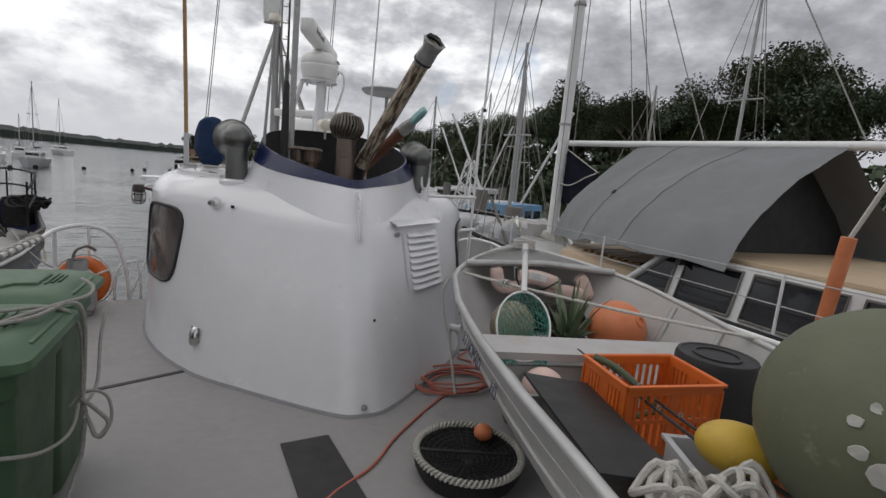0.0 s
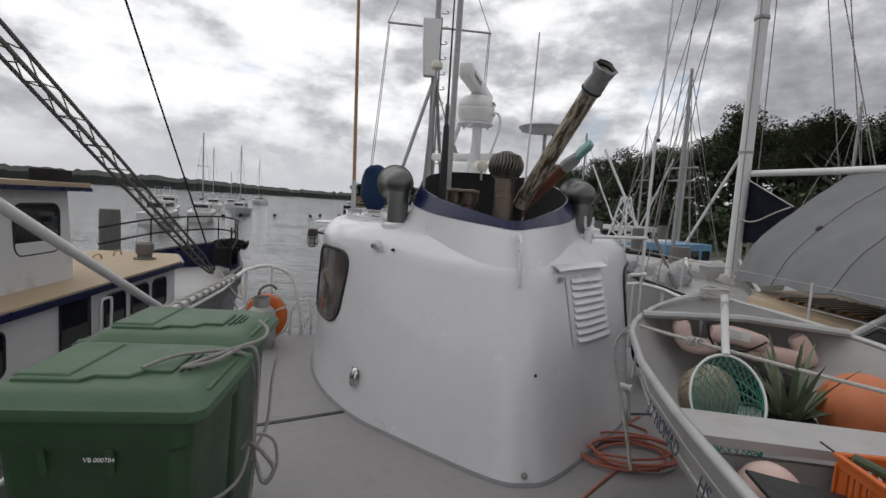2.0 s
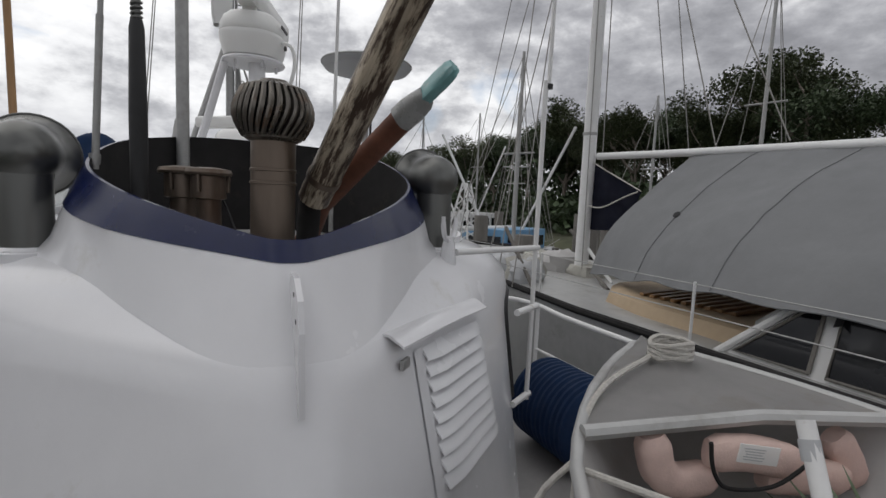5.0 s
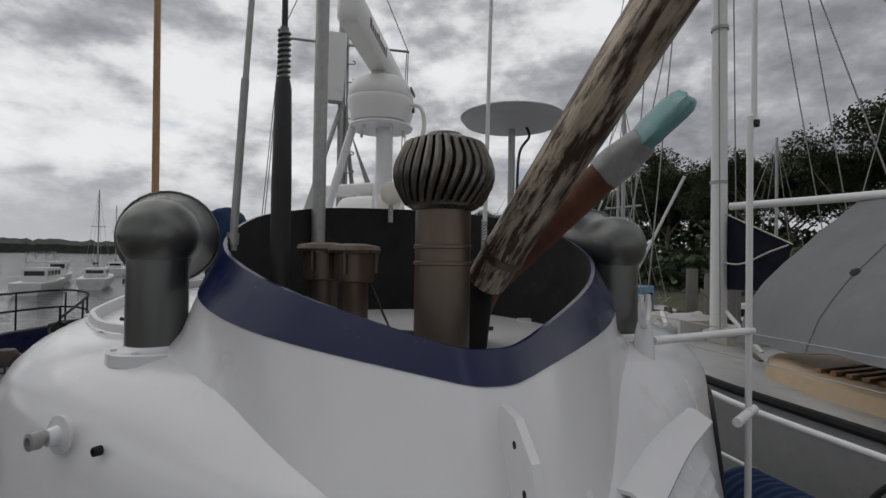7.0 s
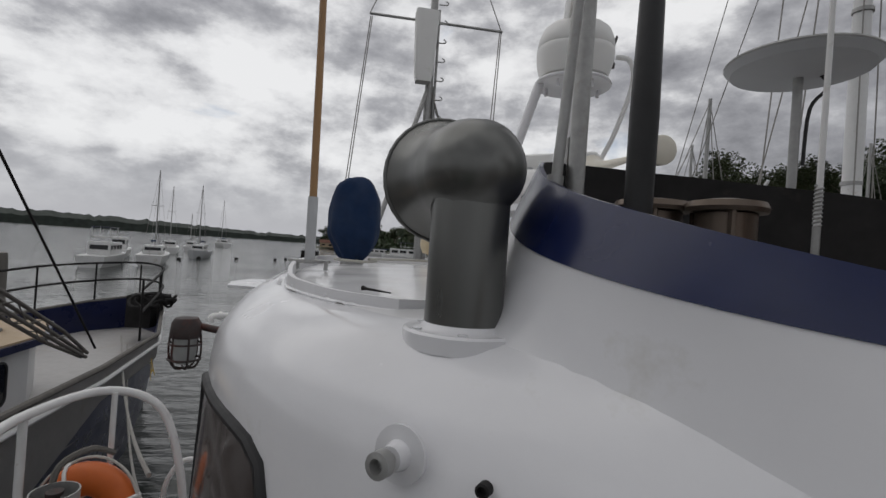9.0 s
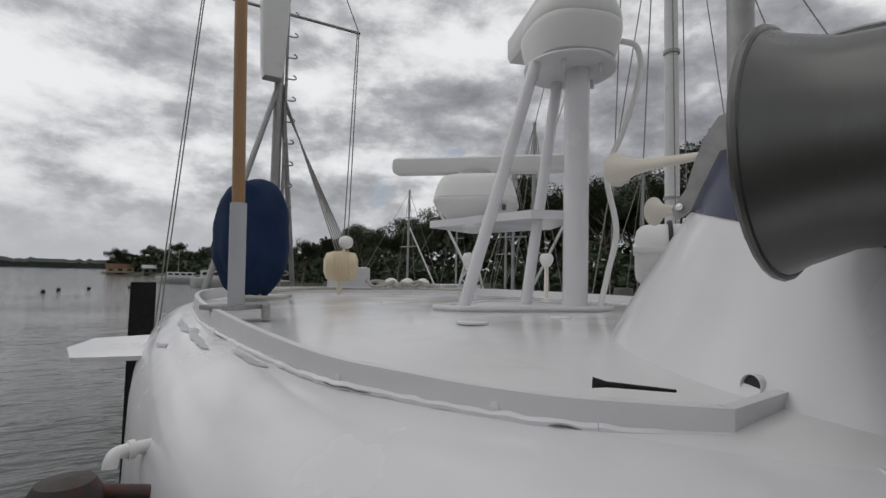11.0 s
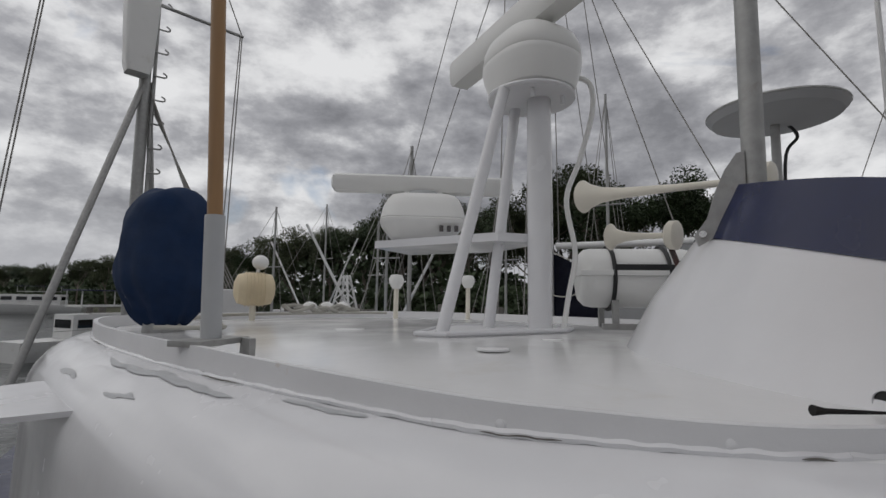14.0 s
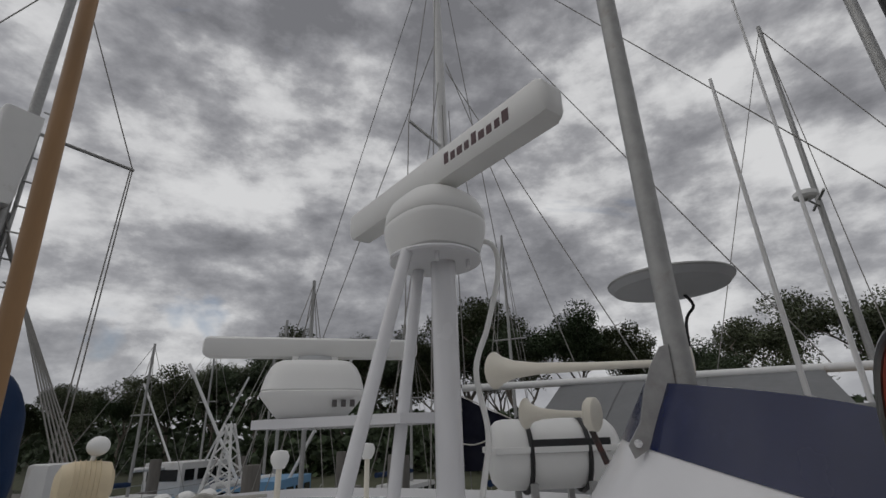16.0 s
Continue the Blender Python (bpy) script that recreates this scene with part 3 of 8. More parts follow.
bm = bmesh.new()
prism(bm, [(-2.40, -5.9), (-2.43, 0), (-2.38, 2.9), (-1.5, 3.1), (1.5, 3.1), (2.38, 2.9), (2.43, 0), (2.40, -5.9)], -0.715, -0.084)
solo("wall_raised_deck", bm, M_HULLW, "white hull side below the raised deck", "hull", kind="structure")
bm = bmesh.new()
box(bm, (-1.61, 0.835, 0.003), (1.02, 0.04, 0.006), Matrix.Translation((-1.61, 0.835, 0)) @ Matrix.Rotation(radians(22.6), 4, "Z") @ Matrix.Translation((1.61, -0.835, 0)))
box(bm, (1.35, 1.05, 0.003), (0.4, 0.035, 0.006))
solo("deck_seam", bm, M_BLACK, "black rubber joint strip in the deck", "seam", kind="structure")


# ---- fittings on the deckhouse ----
def surf(i, z, off=0.0):
    """A point on the house wall: i along the outline, z up, off outwards."""
    def at(q):
        k = int(math.floor(q)) % len(r_b)
        f = q - math.floor(q)
        j = (k + 1) % len(r_b)
        return r_b[k].lerp(r_b[j], f).lerp(r_t[k].lerp(r_t[j], f), min(z, 1.27) / 1.30)
    p, d = at(i), at(i + 0.5) - at(i - 0.5)
    nrm = Vector((d.y, -d.x, 0)).normalized()
    if nrm.dot(Vector((p.x, p.y - 2.8, 0))) < 0:
        nrm = -nrm
    return Vector((p.x, p.y, z)) + nrm * off


def patch(i0, i1, z0, z1, off, rad=0.35, slant=0.0, seg=40, grow=0.0, rings=5):
    """A rounded panel that follows the wall."""
    out_ = []
    for k in range(seg):
        a = 2 * math.pi * k / seg
        c, s = math.cos(a), math.sin(a)
        q = (abs(c) ** (2 / rad) + abs(s) ** (2 / rad)) ** (-rad / 2)
        out_.append((c * q, s * q))
    bm = bmesh.new()
    rr = []
    for r in range(rings, 0, -1):
        f = r / rings
        row = []
        for u, v in out_:
            u2, v2 = u * f * (1 + grow), v * f * (1 + grow)
            i = (i0 + i1) / 2 + (i1 - i0) / 2 * u2 + slant * v2
            row.append(surf(i, (z0 + z1) / 2 + (z1 - z0) / 2 * v2, off))
        rr.append(row)
    loft(bm, rr, True, False, True)
    return bm, rr[0]


NR = len(r_b)
for side, name in ((1, "port"), (-1, "starboard")):
    i0, i1 = (22.3, 30.4) if side == 1 else (NR - 30.4, NR - 22.3)
    win = thing("window_" + ("1" if side == 1 else "2"), surf((i0 + i1) / 2, 0.6), "dark tinted wheelhouse window in a black rubber gasket", "window", kind="structure")
    bm, edge = patch(i0, i1, 0.60, 1.235, 0.004, 0.42, -0.35 * side)
    part("pane", bm, M_WGLASS, win)
    bm = bmesh.new()
    tube(bm, edge + [edge[0], edge[1]], 0.014, 8)
    part("gasket", bm, M_BLACK, win)

# clam vent, flange stub, small pipe, bolts
p = surf(18.2, 0.27, 0.0)
n_ = (surf(18.2, 0.27, 0.1) - p).normalized()
vent = thing("clam_vent", p, "polished steel clamshell vent on the deckhouse wall", "vent")
bm = BL((0, 0, 0), (0.045, 0.052, 0.095), 16)
for v in bm.verts:
    if v.co.y > 0:
        v.co.y = 0
    if v.co.z < -0.05:
        v.co.z = -0.05 - (v.co.z + 0.05) * 0.2
bm.transform(Matrix.Translation(p + n_ * 0.004) @ n_.to_track_quat("-Y", "Z").to_matrix().to_4x4())
part("shell", bm, M_CHROME, vent)
part("flange", B((0, -0.003, 0.0), (0.105, 0.006, 0.175), Matrix.Translation(p + n_ * 0.002) @ n_.to_track_quat("-Y", "Z").to_matrix().to_4x4(), 0.002), M_CHROME, vent)

p = Vector((-0.985, 1.215, 1.315))
stub = thing("hose_fitting", p, "white flanged hose fitting with a grey metal end", "fitting")
d_ = Vector((-0.62, -0.78, 0.05))
part("flange", LA([(0.050, 0), (0.050, 0.008), (0.026, 0.011), (0.021, 0.035), (0, 0.035)], p, 20, along(d_)), M_WHITE, stub)
part("spout", LA([(0.012, 0.03), (0.012, 0.048), (0.022, 0.050), (0.022, 0.072), (0.012, 0.074), (0.010, 0.055), (0, 0.055)], p, 16, along(d_)), M_STEEL, stub)
p = Vector((-0.86, 1.125, 1.30))
solo("drain_spout", LA([(0.012, 0), (0.012, 0.018), (0.008, 0.020), (0.007, 0.008), (0, 0.008)], p, 14, along(d_)), M_SOOT, "small black drain spout in the white wall", "spout")
solo("bolt", LA([(0.022, 0), (0.022, 0.006), (0.011, 0.008), (0.010, 0.018), (0, 0.019)], (0.0, 0.012, 0.06), 14, along((0, -1, 0.15))), M_STEEL, "steel drain bolt at the foot of the corner", "bolt")
solo("plug", LA([(0.011, 0), (0.011, 0.008), (0.005, 0.011), (0, 0.011)], surf(NR - 3.2, 0.61, -0.001), 12, along((0.5, -0.8, 0))), M_BLACK, "small black plug in the white wall", "plug")
kn = thing("wall_valve", (1.12, 1.0, 0.26), "white painted valve with a hose tail low on the wall", "valve")
part("body", LA([(0.03, -0.04), (0.034, 0), (0.028, 0.05), (0.036, 0.055), (0.036, 0.075), (0, 0.078)], (1.10, 0.98, 0.27), 14, along((0.75, -0.65, 0))), M_WHITE, kn)
part("tail", TB(spline([(1.12, 0.96, 0.25), (1.15, 0.92, 0.16), (1.14, 0.9, 0.05), (1.2, 0.95, 0.012)], 5), 0.011, 8), M_GREYP, kn)

# lifting fin on the aft corner
fin = bmesh.new()
prof = [(0.62, 1.515), (0.545, 1.51), (0.475, 1.46), (0.445, 1.38), (0.43, 1.25), (0.425, 1.16), (0.47, 1.155), (0.56, 1.30), (0.64, 1.45)]
loft(fin, [[(-0.008, y, z) for y, z in prof], [(0.008, y, z) for y, z in prof]], True, True, True)
lug = thing("lifting_lug", (0, 0.5, 1.155), "white painted lifting fin on the house corner", "lug")
part("plate", fin, M_WHITE, lug, "", False)
for y, z in ((0.545, 1.465), (0.50, 1.40)):
    part("eye", LA([(0.007, -0.0092), (0.007, 0.0092), (0, 0.0092)], (0, y, z), 14, along((1, 0, 0))), M_SOOT, lug)

# fork cleat beside the starboard cowl
fork = thing("fork_cleat", (0.80, 1.28, 1.45), "white fork-shaped cleat on the funnel shoulder", "cleat")
bm = TB(spline([(0.745, 1.22, 1.665), (0.752, 1.225, 1.60), (0.775, 1.25, 1.562), (0.81, 1.285, 1.55), (0.845, 1.32, 1.562), (0.868, 1.345, 1.60), (0.872, 1.35, 1.66)], 5), [0.010] * 3 + [0.013] * 25 + [0.010] * 3, 8)
part("fork", bm, M_WHITE, fork)
part("foot", LA([(0.05, 0), (0.042, 0.05), (0.03, 0.16), (0.02, 0.2), (0, 0.2)], (0.81, 1.29, 1.37), 14), M_WHITE, fork)

# louvred engine vent and its rain hood
fA = lambda f, z, o=0.0: surf(NR - 6 - 12 * f, z, o)
louv = thing("louvre_vent", fA(0.6, 0.7), "white louvred vent panel in the deckhouse wall", "vent")
bm = bmesh.new()
loft(bm, [[fA(0.27 + 0.64 * k / 8, z, 0.008) for k in range(9)] for z in (0.705, 0.8, 0.95, 1.1, 1.205)], False)
part("panel", bm, M_WHITE, louv)
for k in range(9):
    z = 0.732 + 0.053 * k
    bm = bmesh.new()
    rows = []
    for j in range(9):
        f = 0.32 + 0.53 * j / 8
        e_ = 1.0 - abs(j / 4 - 1) ** 6 * 0.55
        rows.append([fA(f, z + 0.046, 0.006), fA(f, z + 0.032, 0.006 + 0.016 * e_), fA(f, z + 0.016, 0.006 + 0.036 * e_), fA(f, z + 0.002, 0.006 + 0.042 * e_), fA(f, z + 0.006, 0.006 + 0.036 * e_), fA(f, z + 0.022, 0.009)])
    loft(bm, rows, True, True, True)
    part("slat", bm, M_WHITE, louv)
    bm = bmesh.new()
    loft(bm, [[fA(0.345 + 0.48 * j / 8, z + dz, 0.0085 + o) for dz, o in ((0.002, 0), (0.020, 0), (0.020, 0.001), (0.002, 0.001))] for j in range(9)], True, True, True)
    part("slot", bm, M_BLACK, louv, "dark gap under the slat")
bm = bmesh.new()
rows = [[fA(0.15 + 0.74 * j / 8, z, o) for z, o in ((1.292, -0.03), (1.292, 0.010), (1.262, 0.062), (1.255, 0.060), (1.283, 0.006), (1.283, -0.03))] for j in range(9)]
loft(bm, rows, True, True, True)
solo("rain_hood", bm, M_WHITE, "white painted rain hood over the louvres", "hood")
bm = B((0, 0, 0), (0.055, 0.014, 0.035), Matrix.Translation(fA(0.20, 1.19, 0.018)) @ Matrix.Rotation(radians(44), 4, "Z"), 0.004)
solo("latch", bm, M_STEEL, "small weathered steel latch under the hood", "latch")


# ---- cowl ventilators ----
def cowl(x, y, face):
    """A cowl: pipe, bulb and flared mouth turned towards face degrees."""
    th = thing("cowl_ventilator", (x, y, 1.49), "dull stainless cowl ventilator with a flared mouth, facing forward", "ventilator", "cowl ventilators on the house")
    d = Vector((math.sin(radians(face)), math.cos(radians(face)), 0))
    c = Vector((x, y, 0))
    bm = TB([c + Vector((0, 0, z)) for z in (1.484, 1.60, 1.70, 1.80)], 0.088, 32)
    part("pipe", bm, M_GALV, th)
    mid = c + Vector((0, 0, 1.845))
    pts = [mid - d * 0.118, mid - d * 0.113, mid - d * 0.095, mid - d * 0.06, mid, mid + d * 0.07, mid + d * 0.135, mid + d * 0.185, mid + d * 0.208]
    rad = [0.002, 0.035, 0.073, 0.102, 0.117, 0.119, 0.127, 0.148, 0.163]
    bm = bmesh.new()
    rings = []
    m = along(d).to_3x3()
    for p_, r_ in zip(pts, rad):
        rings.append([p_ + m @ Vector((r_ * math.cos(6.2832 * k / 32), r_ * math.sin(6.2832 * k / 32), 0)) for k in range(32)])
    loft(bm, rings, True, True, False)
    part("hood", bm, M_GALV, th)
    part("rim", TB([mid + d * 0.207 + m @ Vector((0.161 * math.cos(6.2832 * k / 32), 0.161 * math.sin(6.2832 * k / 32), 0)) for k in range(34)], 0.006, 8), M_GALV, th)
    part("lining", LA([(0.159, 0.207), (0.142, 0.18), (0.121, 0.13), (0.110, 0.04), (0.07, -0.02), (0, -0.03)], mid, 32, along(d), False), M_RED, th, "faded red inside of the mouth")
    # the seam where the hood is cut into the pipe
    sd_ = Vector((d.y, -d.x, 0))
    part("seam", TB([c + (d * math.cos(w) + sd_ * math.sin(w)) * 0.0895 + Vector((0, 0, 1.772 - 0.055 * math.cos(w))) for w in [2 * math.pi * k / 36 for k in range(38)]], 0.003, 6), M_GALV, th)
    part("flange", LA([(0.136, -0.03), (0.134, 0.004), (0.128, 0.009), (0.120, 0.008), (0.112, 0.007), (0.096, 0.012), (0.089, 0.022), (0, 0.022)], (x, y, 1.483), 40), M_WHITE, th, "white flange with screws")
    for k in range(6):
        a = 1.05 * k + 0.3
        part("screw", LA([(0.011, 0), (0.011, 0.006), (0, 0.008)], (x + 0.112 * math.cos(a), y + 0.112 * math.sin(a), 1.489), 10), M_WHITE, th)


cowl(-0.84, 1.46, -8)
cowl(0.80, 1.46, 4)

# ---- inside the funnel ----
turb = thing("turbine_vent", (-0.015, 1.05, 1.50), "weathered steel turbine ventilator on a browned flue pipe", "ventilator")
T_ = Vector((-0.015, 1.05, 0.012))
part("flue", LA([(0.077, 1.488), (0.077, 1.755), (0.081, 1.757), (0.081, 1.765), (0.077, 1.767), (0.077, 1.80), (0.081, 1.802), (0.081, 1.810), (0.077, 1.812), (0.077, 1.925), (0, 1.925)], T_, 32), M_RUST, turb)
part("collar", LA([(0.079, 1.905), (0.098, 1.915), (0.100, 1.925), (0.079, 1.935)], T_, 32, None, False), M_TURB, turb)
part("core", LA([(0.085, 1.92), (0.105, 1.97), (0.108, 2.02), (0.085, 2.08), (0.03, 2.105), (0, 2.105)], T_, 24), M_SOOT, turb)
for k in range(30):
    a0 = 2 * math.pi * k / 30
    bm, rows = bmesh.new(), []
    for j in range(9):
        t = j / 8
        h = 1.92 + 0.195 * t
        r = 0.103 + 0.034 * math.sin(math.pi * min(1, t * 1.15)) if t < 0.8 else 0.103 + 0.020 - 0.085 * ((t - 0.8) / 0.2) ** 1.6
        a = a0 + 0.20 * t + 0.16 * math.sin(math.pi * t)
        rows.append([T_ + Vector((rr_ * math.cos(a + w), rr_ * math.sin(a + w), h)) for rr_, w in ((r - 0.014, -0.02), (r + 0.001, 0.03), (r + 0.005, 0.10), (r - 0.001, 0.165))])
    loft(bm, rows, False)
    part("vane", bm, M_TURB, turb)
part("cap", LA([(0.052, 2.108), (0.048, 2.118), (0.02, 2.124), (0, 2.125)], T_, 20, None, False), M_TURB, turb)

for x, y, z, r, nm in ((-0.23, 1.42, 1.83, 0.060, ""), (-0.33, 1.56, 1.835, 0.066, "")):
    st = thing("exhaust_stack", (x, y, 1.50), "short browned exhaust stack with a flat rain cap", "exhaust stack", "capped stacks in the funnel")
    part("pipe", LA([(r * 0.8, 1.50), (r * 0.8, 1.70), (r * 1.12, 1.705), (r * 1.12, z - 0.035), (0, z - 0.035)], (x, y, 0), 24), M_RUST, st)
    part("rain_cap", LA([(r * 1.45, z - 0.032), (r * 1.5, z - 0.022), (r * 1.4, z - 0.008), (r * 0.6, z), (0, z)], (x, y, 0), 24), M_RUST, st)
    for k in range(3):
        a = 2.1 * k
        part("strap", TB([(x + r * 1.2 * math.cos(a), y + r * 1.2 * math.sin(a), z - 0.10), (x + r * 1.25 * math.cos(a), y + r * 1.25 * math.sin(a), z - 0.02)], 0.008, 6), M_RUST, st)

ex = thing("exhaust_pipe", (0.10, 1.24, 1.50), "long flaking brown exhaust pipe raked over the funnel, its end bagged", "exhaust pipe")
e0, e1 = Vector((0.145, 1.135, 1.725)), Vector((0.395, 0.30, 2.60))
dr = (e1 - e0).normalized()
pp_ = part("pipe", TB([e0, e0.lerp(e1, 0.3), e0.lerp(e1, 0.6), e1], [0.061, 0.061, 0.060, 0.058], 24), M_PIPE, ex)
turn_ = Matrix.Translation(e0) @ along(dr)
pp_.data.transform(turn_.inverted())
pp_.matrix_basis = turn_
part("riser", TB([(0.13, 1.22, 1.50), (0.14, 1.18, 1.74)], 0.045, 16), M_SOOT, ex)
part("clamp", TB([e0 + dr * 0.10, e0 + dr * 0.125], 0.066, 24), M_RUST, ex)
part("end_ring", LA([(0.058, -0.02), (0.064, 0), (0.064, 0.012), (0.052, 0.013), (0.05, -0.06), (0, -0.06)], e1, 24, along(dr)), M_SOOT, ex)
bm = LA([(0.064, -0.17), (0.069, -0.12), (0.067, -0.05), (0.078, 0.0), (0.085, 0.02), (0.072, 0.03)], e1, 26, along(dr), False)
for v in bm.verts:
    v.co += 0.012 * noise.noise_vector(v.co * 25)
part("plastic_bag", bm, M_BAG, ex, "crumpled clear plastic bag tied over the end")
part("tie", TB([e1 - dr * 0.155, e1 - dr * 0.14], 0.071, 18), M_BLACK, ex)
ex2 = thing("rusty_pipe", (0.16, 1.30, 1.50), "rusted red-brown pipe with a teal packet taped over its end", "exhaust pipe")
g0, g1 = Vector((0.19, 1.25, 1.70)), Vector((0.555, 0.815, 2.20))
part("pipe", TB([(0.13, 1.32, 1.50), g0, g0.lerp(g1, 0.5), g0.lerp(g1, 0.72)], 0.047, 20), M_RPIPE, ex2)
gd = along(g1 - g0)
bm = LA([(0.050, -0.26), (0.052, -0.20), (0.045, -0.14), (0.036, -0.12), (0, -0.12)], g1, 16, gd)
for v in bm.verts:
    v.co += 0.01 * noise.noise_vector(v.co * 22)
part("tape", bm, M_BAG, ex2, "cloudy plastic and tape")
bm = BL((0, 0, -0.06), (0.050, 0.025, 0.085), 20, 0.10, 3, None, 4.5)
bm.transform(Matrix.Translation(g1) @ gd @ Matrix.Rotation(radians(50), 4, "Z"))
part("packet", bm, M_TEAL, ex2, "teal printed packet")
part("printed_label", B((0.012, -0.0262, -0.04), (0.055, 0.002, 0.07), Matrix.Translation(g1) @ gd @ Matrix.Rotation(radians(50), 4, "Z")), M_PLAST, ex2)
for k in range(4):
    part("bar_mark", B((-0.002 + 0.008 * k, -0.0278, -0.03), (0.003, 0.001, 0.03), Matrix.Translation(g1) @ gd @ Matrix.Rotation(radians(50), 4, "Z")), M_DARKP, ex2)
solo("funnel_post", TB([(0.17, 1.30, 1.50), (0.17, 1.28, 1.78)], 0.022, 12), M_RUST, "short brown support pipe inside the funnel", "post")
solo("funnel_cables", tube(tube(bmesh.new(), spline([(-0.40, 1.30, 1.515), (-0.3, 1.22, 1.56), (-0.2, 1.3, 1.515), (-0.1, 1.4, 1.53), (0.05, 1.45, 1.515), (0.3, 1.5, 1.52)], 6), 0.008, 6), spline([(-0.2, 1.5, 1.75), (-0.16, 1.42, 1.66), (-0.13, 1.35, 1.58), (-0.1, 1.3, 1.515)], 5), 0.004, 6), M_BLACK, "loose black cables inside the funnel", "cable")


def aerial(name, pts, radii, material, label, extra=()):
    th = thing(name, pts[0], label, "antenna")
    part("mast", TB(pts, radii, 10), material, th)
    for nm, pp, rr_, mm in extra:
        part(nm, TB(pp, rr_, 10), mm, th)


aerial("whip_antenna", [(-0.47, 1.40, 1.50), (-0.47, 1.40, 2.0), (-0.47, 1.40, 2.33), (-0.47, 1.40, 2.36)], [0.030, 0.032, 0.026, 0.020], M_BLACK,
       "whip antenna with a black sleeve and a coiled spring", [
           ("spring", wrap([(-0.47, 1.40, 2.36), (-0.47, 1.40, 2.52)], 0.016, 9, 0, 90), 0.006, M_GALV),
           ("spring_core", [(-0.47, 1.40, 2.36), (-0.47, 1.40, 2.53)], 0.014, M_GALV),
           ("whip", [(-0.47, 1.40, 2.53), (-0.47, 1.41, 3.2), (-0.46, 1.42, 5.4)], [0.010, 0.007, 0.003], M_BLACK)])
aerial("pole_antenna", [(-0.63, 1.50, 1.80), (-0.60, 1.49, 2.38)], 0.013, M_STEEL, "slim grey pole with a cream receiver cap on the funnel rim", [
    ("upper", [(-0.60, 1.49, 2.36), (-0.575, 1.488, 2.83)], 0.010, M_STEEL),
    ("receiver_cap", [(-0.575, 1.488, 2.82), (-0.575, 1.488, 2.835), (-0.574, 1.488, 2.875), (-0.574, 1.488, 2.888)], [0.030, 0.050, 0.050, 0.040], M_CREAM),
    ("clamp", [(-0.632, 1.50, 1.82), (-0.629, 1.50, 1.86)], 0.020, M_STEEL)])
aerial("steel_post", [(-0.355, 1.985, 1.50), (-0.355, 1.985, 2.6), (-0.34, 1.99, 5.6)], [0.030, 0.030, 0.028], M_STEEL, "mottled galvanised steel post rising through the funnel")
aerial("thin_antenna", [(0.33, 1.70, 1.50), (0.33, 1.70, 1.82)], 0.012, M_STEEL, "thin white antenna on a sprung base in the funnel", [
    ("spring", wrap([(0.33, 1.70, 1.82), (0.33, 1.70, 1.95)], 0.010, 10, 0, 90), 0.004, M_STEEL),
    ("rod", [(0.33, 1.70, 1.80), (0.36, 1.72, 3.3)], [0.010, 0.007], M_TRIM)])
aerial("starboard_antenna", [(1.40, 1.40, 0.63), (1.40, 1.40, 2.4)], 0.0135, M_TRIM, "tall white whip antenna bracketed to the house side", [
    ("upper", [(1.42, 1.40, 2.38), (1.44, 1.42, 5.2)], [0.012, 0.006], M_TRIM),
    ("joint", [(1.42, 1.40, 2.36), (1.42, 1.40, 2.385)], 0.022, M_BLACK),
    ("stay", [(0.86, 1.30, 1.49), (1.42, 1.40, 1.50)], 0.016, M_TRIM),
    ("bracket", [(1.22, 1.28, 1.17), (1.44, 1.41, 1.17)], 0.018, M_TRIM),
    ("lower_bracket", [(1.24, 1.30, 0.66), (1.42, 1.41, 0.66)], 0.018, M_TRIM)])

# round satellite disc on its post
dsh = thing("satellite_disc", (0.60, 2.07, 1.50), "flat grey-white satellite disc on a pole", "antenna")
part("post", TB([(0.60, 2.07, 1.50), (0.60, 2.07, 2.46)], 0.018, 14), M_STEEL, dsh)
part("disc", LA([(0.05, 2.45), (0.24, 2.475), (0.262, 2.50), (0.262, 2.515), (0.254, 2.518), (0.20, 2.535), (0, 2.54)], (0.60, 2.07, 0), 40), M_GREYP, dsh)
part("edge", LA([(0.264, 2.503), (0.266, 2.508), (0.264, 2.513)], (0.60, 2.07, 0), 40, None, False), M_STEEL, dsh)
part("cable", TB(spline([(0.66, 2.03, 2.46), (0.665, 2.0, 2.40), (0.63, 2.04, 2.32), (0.625, 2.05, 2.1)], 5), 0.007, 8), M_BLACK, dsh)

# hinged plate beside the post
flp = thing("rim_plate", (-0.40, 1.98, 1.93), "rounded grey steel plate bolted to the funnel rim", "plate")
bm = bmesh.new()
pr = [(0.0, -0.10), (0.0, 0.11), (0.02, 0.105), (0.05, 0.06), (0.075, 0.0), (0.095, -0.07), (0.13, -0.12), (0.12, -0.15), (0.05, -0.11)]
loft(bm, [[(-0.385 - u * 0.35 + o, 2.0 + u * 0.93 + o * 0.4, 1.98 + w) for u, w in pr] for o in (0, 0.010)], True, True, True)
part("plate", bm, M_STEEL, flp, "", False)
part("bolt_head", LA([(0.010, 0), (0.010, 0.006), (0, 0.007)], (-0.428, 2.10, 1.862), 8, along((-1, -0.3, 0.2))), M_CHROME, flp)

